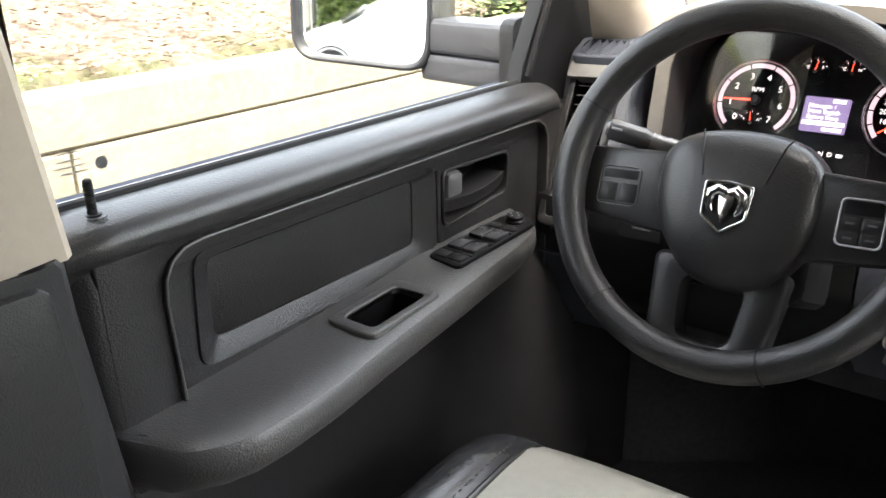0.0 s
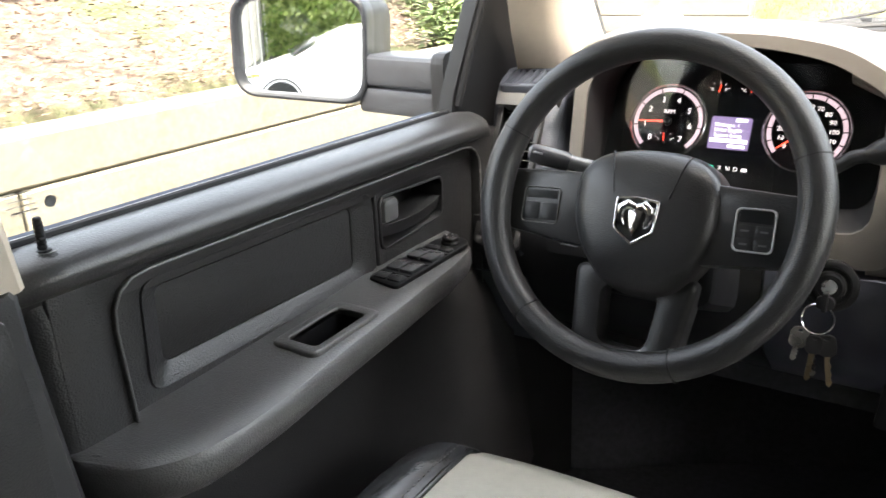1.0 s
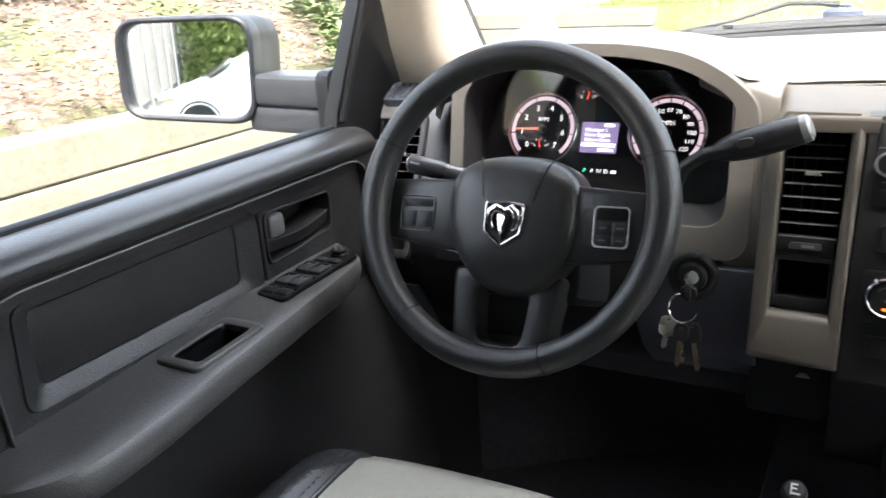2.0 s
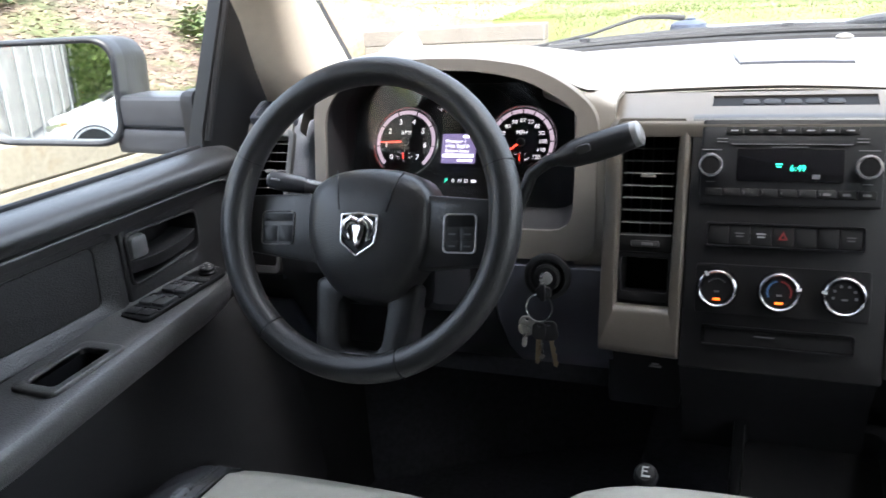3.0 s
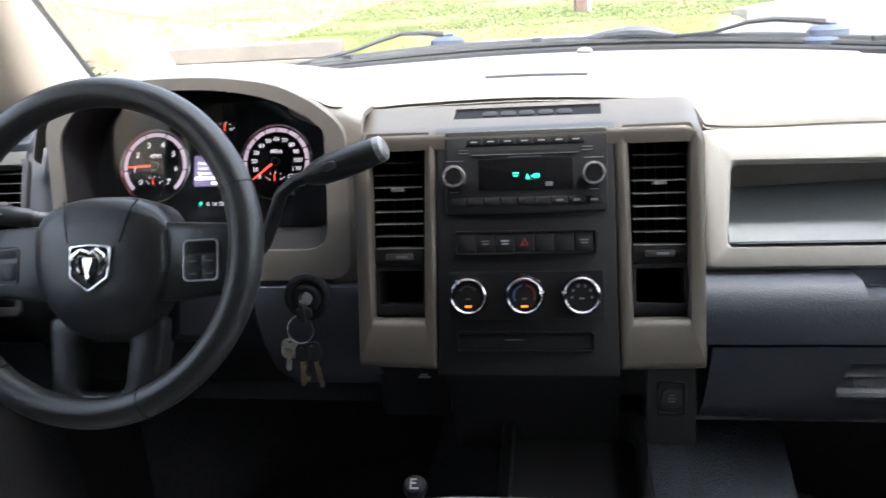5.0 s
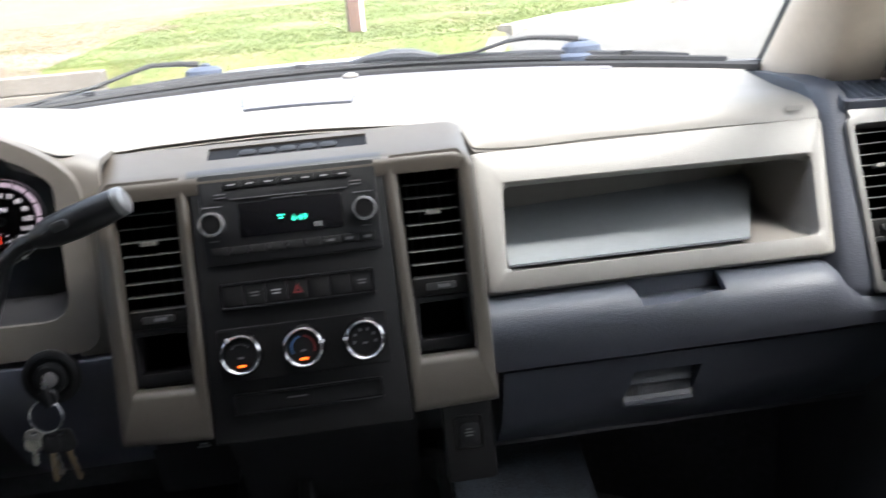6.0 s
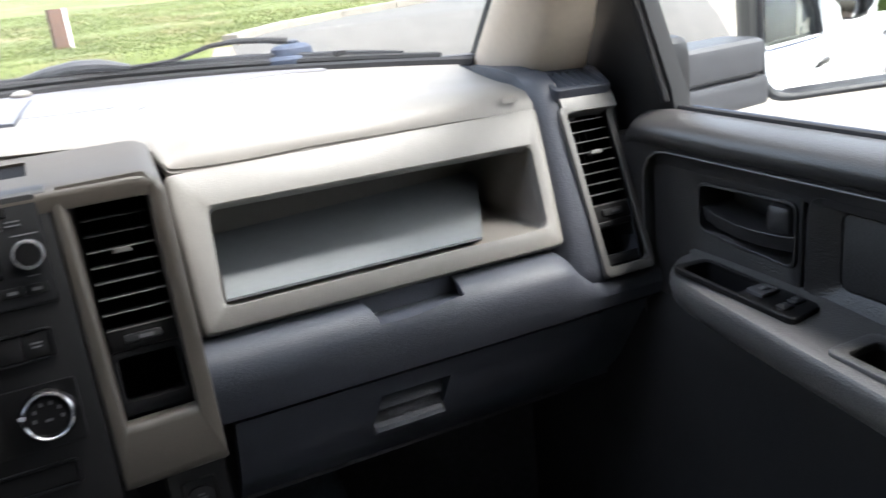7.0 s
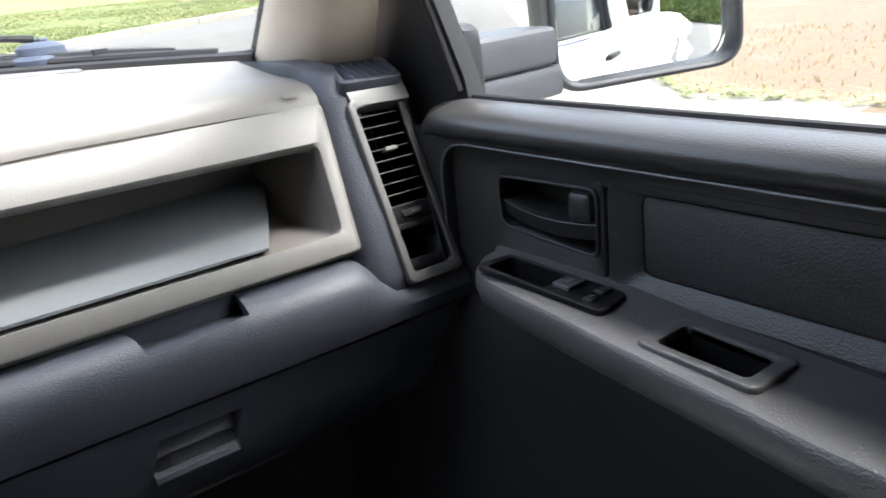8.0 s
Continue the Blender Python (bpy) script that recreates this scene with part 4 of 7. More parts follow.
words(bm, "Units: English", sm @ Matrix.Translation((-0.002, 0.0035, 0.0024)), 0.0068)
words(bm, "System Setup", sm @ Matrix.Translation((-0.002, -0.0035, 0.0024)), 0.0068)
box(bm, (0, -0.0105, 0.0023), (0.048, 0.0048, 0.0004), sm)
box(bm, (0.013, 0.0175, 0.0023), (0.014, 0.004, 0.0004), sm)
box(bm, (0.011, -0.0175, 0.0023), (0.022, 0.0035, 0.0004), sm)
part("display_text", bm, M_SCREENTEXT, scr)
u, v = cl(-0.430, 0.695)
sm = CL @ Matrix.Translation((u, v, -0.008))
bm = B()
words(bm, "P", sm @ Matrix.Translation((-0.022, 0, 0.001)), 0.0085)
part("gear_letter", bm, M_GREEN, cluster, "lit green gear letter")
bm = B()
for k, s in enumerate("RND"):
    words(bm, s, sm @ Matrix.Translation((-0.011 + k * 0.010, 0, 0.001)), 0.0080)
box(bm, (0.020, 0, 0.001), (0.007, 0.004, 0.0004), sm)
part("gear_letters", bm, M_DIALNUM, cluster)
bm = B()
rows = []
for k in range(7):
    z = 0.664 + 0.168 * k / 6
    rows.append([(-0.427 + 0.172 * g, 0.088 + 0.13 * (z - 0.664) - 0.016 * (1 - g * g), z) for g in np.linspace(-1, 1, 25)])
skin(bm, rows, (0, 0.002, 0))
lens = part("cluster_lens", bm, M_LENS, cluster, "clear curved lens")
lens.visible_shadow = False

# slate knee panel with the ignition lock
bm = B()
KP = [(0.07, 0.606), (0.030, 0.608), (0.020, 0.603), (0.016, 0.590), (0.016, 0.565), (0.030, 0.52), (0.07, 0.46), (0.13, 0.41), (0.20, 0.38)]
skin(bm, [[(float(x), y, z) for y, z in KP] for x in np.linspace(-0.352, -0.206, 8)], (0, 0.02, -0.004))
knee = part("knee_panel", bm, M_KNEE, dash, "slate knee panel", 45)
# left part of the knee panel, blackened to stand for the shade there
bm = B()
skin(bm, [[(float(x), y + 0.002 + 0.010 * soft(-0.655, -0.695, x), z) for y, z in KP] for x in np.linspace(-0.774, -0.355, 18)], (0, 0.02, -0.004))
part("shaded_knee_panel", bm, M_BLACK, dash, "left part of the knee panel, black in place of its shade", 45)
im = axes((-0.2785, 0.015, 0.592), (1, 0, 0), (0, 0.12, 1))
bm = B()
lathe(bm, [(0.031, -0.004), (0.031, 0.001), (0.028, 0.004), (0.024, 0.005), (0.022, 0.002), (0.018, 0.0015), (0.0175, 0.007), (0.014, 0.009), (0.010, 0.008), (0, 0.008)], im, 36)
lock = part("ignition_bezel", bm, M_BLACK, dash, "black ignition lock bezel")
bm = B()
lathe(bm, [(0.0085, 0.006), (0.0085, 0.0105), (0.006, 0.0115), (0, 0.0115)], im, 24)
part("lock_barrel", bm, M_SATIN, lock)
# small switch plate low beside the column, on the far left
bm = B()
plate(bm, rrect(0.060, 0.022, 0.004, 4), axes((-0.612, 0.014, 0.585), (1, 0, 0), (0, 0.1, 1)), 0.004, 0.001)
sp = part("release_handle", bm, M_BLACK, dash)
bm = B()
box(bm, (0.004, 0.004, 0.004), (0.026, 0.002, 0.001), axes((-0.612, 0.014, 0.585), (1, 0, 0), (0, 0.1, 1)))
part("handle_mark", bm, M_DIMMARK, sp)

# bunch of keys hanging from the lock
keys = thing("key_bunch", (-0.283, 0.0, 0.56), "worn black-headed keys on a steel ring in the ignition", "keys")
bm = B()
plate(bm, rrect(0.010, 0.026, 0.004, 4), axes((-0.2785, -0.008, 0.580), (0, 1, 0), (0, 0, 1)), 0.006, 0.002, -0.003)
plate(bm, rrect(0.020, 0.016, 0.006, 4), axes((-0.2785, -0.004, 0.578), (1, 0, 0), (0, 0, 1)), 0.005, 0.001)
part("ignition_key", bm, M_RUBBER, keys, "black-headed ignition key")
bm = B()
tube(bm, [(-0.284 + 0.0175 * math.sin(a), -0.010 + 0.003 * math.cos(a), 0.558 + 0.0175 * math.cos(a)) for a in np.linspace(0, 2 * math.pi, 29)[:-1]], 0.0013, 8, True)
part("key_ring", bm, M_CHROME, keys, "split steel ring")


def key(x, y, z, lean, head, length, mat, headmat, name):
    m = axes((x, y, z), (math.cos(radians(lean)), 0.15, math.sin(radians(lean))), (-math.sin(radians(lean)), 0, math.cos(radians(lean))))
    bm = B()
    frame_plate(bm, [(p[0], p[1] - head) for p in rrect(head * 1.3, head * 1.7, head * 0.5, 5)], [(p[0], p[1] - head * 0.45) for p in rrect(head * 0.3, head * 0.25, head * 0.1, 5)], m, 0.0011, -0.0011, None, 0.0004)
    k = part(name, bm, headmat, keys)
    bm = B()
    teeth = [(0.0035, -head * 1.8), (-0.0035, -head * 1.8), (-0.0035, -head * 1.8 - length), (0, -head * 1.8 - length - 0.003)]
    for j in range(6):
        teeth.append((0.0035 - 0.0018 * (j % 2), -head * 1.8 - length + length * (j + 0.5) / 7))
    plate(bm, teeth, m, 0.0016, 0, -0.0008)
    part("blade", bm, mat, k)


key(-0.299, -0.012, 0.548, -8, 0.016, 0.016, M_STEEL, M_STEEL, "small_key")
key(-0.288, -0.008, 0.541, 6, 0.014, 0.030, M_STEEL, M_RUBBER, "house_key")
key(-0.283, -0.014, 0.541, -4, 0.014, 0.034, M_BRASS, M_RUBBER, "house_key")
key(-0.273, -0.011, 0.543, 9, 0.016, 0.036, M_BRASS, M_RUBBER, "long_key")

# gear lever on the column
lever = thing("gear_lever", (-0.306, 0.0, 0.69), "black column gear lever with a grey end cap", "gear lever")
LP = [(-0.350, -0.02, 0.640), (-0.318, -0.004, 0.672), (-0.303, 0.0, 0.705), (-0.290, 0.0, 0.733), (-0.270, 0.0, 0.748), (-0.250, 0.0, 0.754)]
bm = B()
tube(bm, LP, [0.010, 0.0095, 0.0085, 0.008, 0.008, 0.0085], 14)
part("shaft", bm, M_BLACK, lever)
bm = B()
gp = [(-0.258, 0.0, 0.752), (-0.250, 0.0, 0.754), (-0.235, 0.0, 0.759), (-0.212, 0.0, 0.766), (-0.188, 0.0, 0.774), (-0.170, 0.001, 0.780), (-0.166, 0.001, 0.7815)]
tube(bm, gp, [0.008, 0.0125, 0.0165, 0.0178, 0.0172, 0.0158, 0.0150], 20)
grip = part("grip", bm, M_BLACK, lever)
bm = B()
tube(bm, [(-0.1665, 0.001, 0.7813), (-0.160, 0.001, 0.7838), (-0.157, 0.001, 0.785)], [0.0158, 0.0150, 0.010], 20)
part("end_cap", bm, M_LEVER, lever, "pale grey worn end cap")
bm = B()
plate(bm, rrect(0.018, 0.010, 0.004, 4), axes((-0.222, -0.0165, 0.768), (1, 0, 0.3), (-0.3, 0, 1)), 0.003, 0.001)
part("overdrive_button", bm, M_BUTTON, lever)

# ---- steering wheel ----
WC, WT = Vector((-0.4490, -0.156, 0.7145)), radians(23.2)
WM = axes(WC, (1, 0, 0), (0, math.sin(WT), math.cos(WT)))
wheel = thing("steering_wheel", WC, "worn dark grey leather steering wheel with an airbag hub", "steering wheel")
bm = B()
R, r, n, k = 0.1722, 0.0162, 96, 18
loops = []
for a in range(n):
    t = 2 * math.pi * a / n
    grow = 1.0 + 0.10 * math.exp(-((math.sin(t) - 0.02) / 0.35) ** 2)
    ring = []
    for b in range(k):
        p = 2 * math.pi * b / k
        q = R + r * grow * math.cos(p) * 1.02
        ring.append(WM @ Vector((q * math.cos(t), q * math.sin(t), r * grow * math.sin(p) * 1.08)))
    loops.append(ring)
vs = [[bm.verts.new(p) for p in ring] for ring in loops]
for a in range(n):
    p, q = vs[a], vs[(a + 1) % n]
    for b in range(k):
        bm.faces.new((p[b], p[(b + 1) % k], q[(b + 1) % k], q[b]))
rim = part("rim", bm, M_WHEEL, wheel, "worn grained leather rim")
for a in (22, 158, 232, 292):
    bm = B()
    t = radians(a)
    m = WM @ Matrix.Translation((R * math.cos(t), R * math.sin(t), 0)) @ pose(0, 0, 0, 90, 0, a) 
    lathe(bm, [(0.0176, -0.0006), (0.0182, -0.0006), (0.0182, 0.0006), (0.0176, 0.0006)], m, 24)
    part("rim_seam", bm, M_BLACK, rim)
# hub pad
bm = B()
hub = [(-0.075, 0.030), (-0.052, 0.054), (-0.015, 0.063), (0.03, 0.063), (0.065, 0.054), (0.086, 0.030), (0.088, -0.020), (0.080, -0.050), (0.055, -0.088), (0.035, -0.098), (-0.012, -0.098), (-0.035, -0.088), (-0.062, -0.050), (-0.074, -0.020)]
hub = rquad([(x - 0.006, y) for x, y in hub], 0.016, 4)
loops = []
for z, f in ((-0.02, 1.0), (0.012, 1.0), (0.026, 0.97), (0.034, 0.90), (0.038, 0.75), (0.041, 0.45), (0.042, 0.12)):
    loops.append([WM @ Vector((x * f, (y + 0.015) * f - 0.015, z - 0.040 - 0.02 * max(0, (abs(y * f + 0.01) - 0.05)) / 0.05)) for x, y in hub])
face_loops(bm, loops)
pad = part("hub_pad", bm, M_HUB, wheel, "charcoal vinyl airbag pad", 60)
for sx, x0, x1 in ((-1, -0.030, -0.042), (1, 0.030, 0.044)):
    bm = B()
    tube(bm, [WM @ Vector((x0 + (x1 - x0) * f, y, z)) for f, y, z in ((0, 0.008, 0.0013), (0.25, 0.020, 0.0008), (0.5, 0.035, -0.001), (0.75, 0.047, -0.004), (1.0, 0.055, -0.0095))], 0.0010, 6)
    part("pad_seam", bm, M_BLACK, pad)
# spokes
def spoke(pts, z0, z1, edge=0.006):
    bm = B()
    plate(bm, rquad(pts, 0.010, 4), WM, z1 - z0, edge, z0)
    return part("spoke", bm, M_HUB, wheel)


spoke([(-0.165, -0.046), (-0.055, -0.056), (-0.055, 0.030), (-0.170, 0.024)], -0.045, -0.014)
spoke([(0.055, -0.056), (0.166, -0.042), (0.170, 0.028), (0.055, 0.032)], -0.045, -0.014)
bm = B()
frame_plate(bm, rquad([(-0.062, -0.174), (0.054, -0.174), (0.068, -0.070), (-0.072, -0.070)], 0.012, 5), rquad([(-0.030, -0.154), (0.021, -0.154), (0.027, -0.092), (-0.036, -0.092)], 0.014, 5), WM, -0.028, -0.060, -0.060, 0.010)
part("spoke", bm, M_HUB, wheel)
bm = B()
plate(bm, rquad([(-0.055, -0.10), (0.08, -0.10), (0.07, 0.04), (-0.05, 0.04)], 0.02), WM @ Matrix.Translation((0, 0, -0.17)), 0.12, 0.01)
part("column_shroud", bm, M_BLACK, wheel)


def pod_switch(cx, cyy, w, h, mat, four):
    m = WM @ Matrix.Translation((cx, cyy, -0.0145)) @ pose(0, 0, 0, 0, 0, 2)
    bm = B()
    frame_plate(bm, rrect(w, h, 0.006, 5), rrect(w - (0.0038 if four else 0.0022), h - (0.0038 if four else 0.0022), 0.005, 5), m, 0.0025, -0.003, None, 0.0008)
    fr = part("switch_frame", bm, mat, wheel)
    for (a, b, ww, hh) in (((0, h * 0.30, w - 0.006, h * 0.30), (-w * 0.235, -h * 0.02, w * 0.44, h * 0.28), (w * 0.235, -h * 0.02, w * 0.44, h * 0.28), (-w * 0.235, -h * 0.32, w * 0.44, h * 0.28), (w * 0.235, -h * 0.32, w * 0.44, h * 0.28)) if four else ((0, h * 0.30, w - 0.006, h * 0.26), (-w * 0.235, -h * 0.16, w * 0.44, h * 0.5), (w * 0.235, -h * 0.16, w * 0.44, h * 0.5))):
        bm = B()
        plate(bm, rrect(ww - 0.001, hh - 0.001, 0.0015, 3, a, b), m, 0.003, 0.0008, -0.002)
        key_ob = part("switch_key", bm, M_BUTTON if four and b < h * 0.2 else M_BLACK, fr)
        if four and b < h * 0.2:
            bm = B()
            box(bm, (a, b, 0.0013), (ww * 0.45, hh * 0.16, 0.0004), m)
            part("switch_print", bm, M_DIMMARK, wheel)


pod_switch(-0.120, -0.015, 0.046, 0.042, M_RIM, False)
pod_switch(0.116, -0.011, 0.040, 0.045, M_SILVER, True)
# shield badge on the hub: a bright rim and two curled shapes
bm = B()
sh = rquad([(-0.024, 0.020), (0.0, 0.0225), (0.024, 0.020), (0.0225, -0.014), (0.0, -0.030), (-0.0225, -0.014)], 0.003)
bmx = WM @ Matrix.Translation((-0.001, -0.016, 0.0015))
frame_plate(bm, sh, [(x * 0.87, y * 0.87 - 0.0003) for x, y in sh], bmx, 0.004, -0.004, None, 0.001)
badge = part("badge_rim", bm, M_CHROME, wheel, "chrome shield badge")
bm = B()
plate(bm, [(x * 0.88, y * 0.88) for x, y in sh], bmx, 0.001)
part("badge_field", bm, M_BLACK, badge)
bm = B()
for s in (-1, 1):
    tube(bm, [bmx @ Vector((s * 0.002, 0.011, 0.003)), bmx @ Vector((s * 0.009, 0.013, 0.005)), bmx @ Vector((s * 0.015, 0.009, 0.005)), bmx @ Vector((s * 0.0165, 0.001, 0.004)), bmx @ Vector((s * 0.0145, -0.006, 0.003)), bmx @ Vector((s * 0.011, -0.010, 0.003))], [0.0045, 0.0056, 0.0058, 0.0048, 0.0036, 0.0018], 12)
plate(bm, rquad([(-0.0085, 0.010), (0.0085, 0.010), (0.0075, -0.004), (0.0045, -0.014), (0.0, -0.022), (-0.0045, -0.014), (-0.0075, -0.004)], 0.003), bmx, 0.006, 0.0035)
part("badge_emblem", bm, M_CHROME, badge)

# indicator stalk on the left of the column
stalk = thing("indicator_stalk", (-0.50, -0.05, 0.70), "dark grey indicator stalk with a ribbed end", "stalk")
# paler grey puts the light along the stem's top into its colour
bm = B()
tube(bm, [(-0.50, -0.060, 0.715), (-0.545, -0.072, 0.725), (-0.568, -0.078, 0.7295)], [0.0075, 0.0085, 0.0095], 14)
part("stem", bm, M_LEVER, stalk, "stem, paler grey for the light on its top")
bm = B()
tube(bm, [(-0.566, -0.078, 0.7292), (-0.572, -0.079, 0.7305), (-0.600, -0.085, 0.7365), (-0.612, -0.087, 0.739), (-0.616, -0.088, 0.7395)], [0.0095, 0.0115, 0.0125, 0.0118, 0.008], 18)
tip = part("twist_end", bm, M_SWITCH, stalk)
bm = B()
box(bm, (0, 0, 0), (0.012, 0.002, 0.004), axes((-0.600, -0.096, 0.742), (1, 0.2, -0.2), (0, 0, 1)))
part("end_mark", bm, M_MARK, tip)

# ---- radio, switches, climate ----
radio = thing("radio", ST @ Vector((0, sv(0.74), 0)), "black car radio with silver knobs and a green clock", "radio")
bm = B()
rc = sv(0.741)
plate(bm, rrect(0.191, 0.098, 0.003, 3, 0.003, rc), PF, 0.004, 0.0015, -0.001)
face = part("fascia", bm, M_BLACK, radio, "black radio fascia")
RF = PF @ Matrix.Translation((0.003, rc, 0.0032))
bm = B()
plate(bm, rrect(0.112, 0.037, 0.002, 3, 0, -0.003), RF, 0.0012, 0.0004, -0.0004)
dsp = part("radio_display", bm, M_RADIOSCREEN, face)
bm = B()
words(bm, "6:49", RF @ Matrix.Translation((0.009, -0.006, 0.0011)), 0.0100)
box(bm, (-0.011, -0.0015, 0.0011), (0.007, 0.0016, 0.0003), RF)
box(bm, (-0.011, -0.0045, 0.0011), (0.005, 0.0014, 0.0003), RF)
part("clock_digits", bm, M_GREEN, dsp, "lit green clock digits")
bm = B()
box(bm, (0.028, -0.015, 0.0011), (0.008, 0.005, 0.0003), RF)
part("display_mark", bm, M_DIMMARK, dsp)
bm = B()
box(bm, (0, 0.0235, 0.0002), (0.128, 0.0042, 0.0008), RF)
slot = part("disc_slot", bm, M_RUBBER, face)
bm = B()
box(bm, (0, 0.0210, 0.001), (0.126, 0.0010, 0.001), RF)
box(bm, (0, 0.0178, 0.0006), (0.038, 0.0010, 0.0004), RF)
part("slot_edge", bm, M_DIMMARK, face)
for k in range(7):
    bm = B()
    plate(bm, rrect(0.0185, 0.0085, 0.001, 3, -0.060 + k * 0.020, 0.0365), RF, 0.0014, 0.0005, -0.0004)
    bt = part("source_button", bm, M_PIANO, face)
    bm = B()
    box(bm, (-0.060 + k * 0.020, 0.0365, 0.0012), (0.008, 0.0013, 0.0003), RF)
    part("button_print", bm, M_MARK, radio)
for k in range(9):
    bm = B()
    plate(bm, rrect(0.0185, 0.0095, 0.001, 3, -0.080 + k * 0.020, -0.0345), RF, 0.0014, 0.0005, -0.0004)
    part("preset_button", bm, M_PIANO, face)
    bm = B()
    if k < 6:
        words(bm, str(k + 1), RF @ Matrix.Translation((-0.066 + k * 0.020 - 0.001, -0.0345, 0.0012)), 0.0050)
    else:
        box(bm, (-0.080 + k * 0.020, -0.0345, 0.0012), (0.008, 0.0028, 0.0003), RF)
    part("preset_print", bm, M_DIMMARK, radio)
for s in (-1, 1):
    bm = B()
    for dx in (-0.006, 0.006):
        box(bm, (s * 0.073, 0.0255 + dx * 0.3, 0.0008), (0.012, 0.0012, 0.0004), RF)
    box(bm, (s * 0.082 - 0.002, 0.0145, 0.0008), (0.022, 0.0011, 0.0004), RF)
    box(bm, (s * 0.082 - 0.002, -0.0225, 0.0008), (0.010, 0.0011, 0.0004), RF)
    part("knob_print", bm, M_DIMMARK, radio)["kind"] = "stuff"
    km = RF @ Matrix.Translation((s * 0.082 - 0.002, -0.004, 0))
    bm = B()
    lathe(bm, [(0.0140, 0), (0.0140, 0.010), (0.0130, 0.0125), (0.0108, 0.0130), (0.0104, 0.0115)], km, 36)
    kb = part("knob_ring", bm, M_SATIN, radio, "silver knob ring")
    bm = B()
    lathe(bm, [(0.0106, 0.0), (0.0105, 0.0112), (0.009, 0.0122), (0, 0.0122)], km, 28)
    part("knob_cap", bm, M_PIANO, kb)
# row of switches
strip = thing("switch_strip", ST @ Vector((0, sv(0.66), 0)), "row of charcoal dashboard switches with a red hazard triangle", "switches")
bm = B()
SS = PF @ Matrix.Translation((0.001, sv(0.6605), 0))
frame_plate(bm, rrect(0.168, 0.0285, 0.003, 4), rrect(0.164, 0.0245, 0.002, 4), SS, 0.0035, -0.003)
part("strip_frame", bm, M_BLACK, strip)
for k in range(7):
    bm = B()
    plate(bm, rrect(0.0225, 0.0235, 0.0015, 3, -0.070 + k * 0.0233, 0), SS, 0.004, 0.001, -0.002)
    bt = part("switch", bm, M_PIANO, strip)
    bm = B()
    c = -0.070 + k * 0.0233
    if k == 3:
        frame_plate(bm, [(c - 0.0055, -0.004), (c + 0.0055, -0.004), (c, 0.006)], [(c - 0.0025, -0.0024), (c + 0.0025, -0.0024), (c, 0.0022)], SS, 0.0026, 0.0016, None, 0.0002)
        part("hazard_triangle", bm, M_RED, bt, "red hazard triangle")
    elif k in (1, 2, 6):
        box(bm, (c, 0.002, 0.0022), (0.010, 0.0016, 0.0004), SS)
        box(bm, (c, -0.0015, 0.0022), (0.008, 0.0016, 0.0004), SS)
        part("switch_print", bm, M_DIMMARK if k != 2 else M_MARK, bt)
    else:
        bm.free()
# climate dials
clim = thing("climate_panel", ST @ Vector((0, 0, 0)), "climate control panel with three chrome-ringed dials", "climate controls")
bm = B()
plate(bm, rrect(0.186, 0.058, 0.004, 4, 0.001, -0.001), PF, 0.0022, 0.0008, -0.001)
part("panel", bm, M_PIANO, clim)
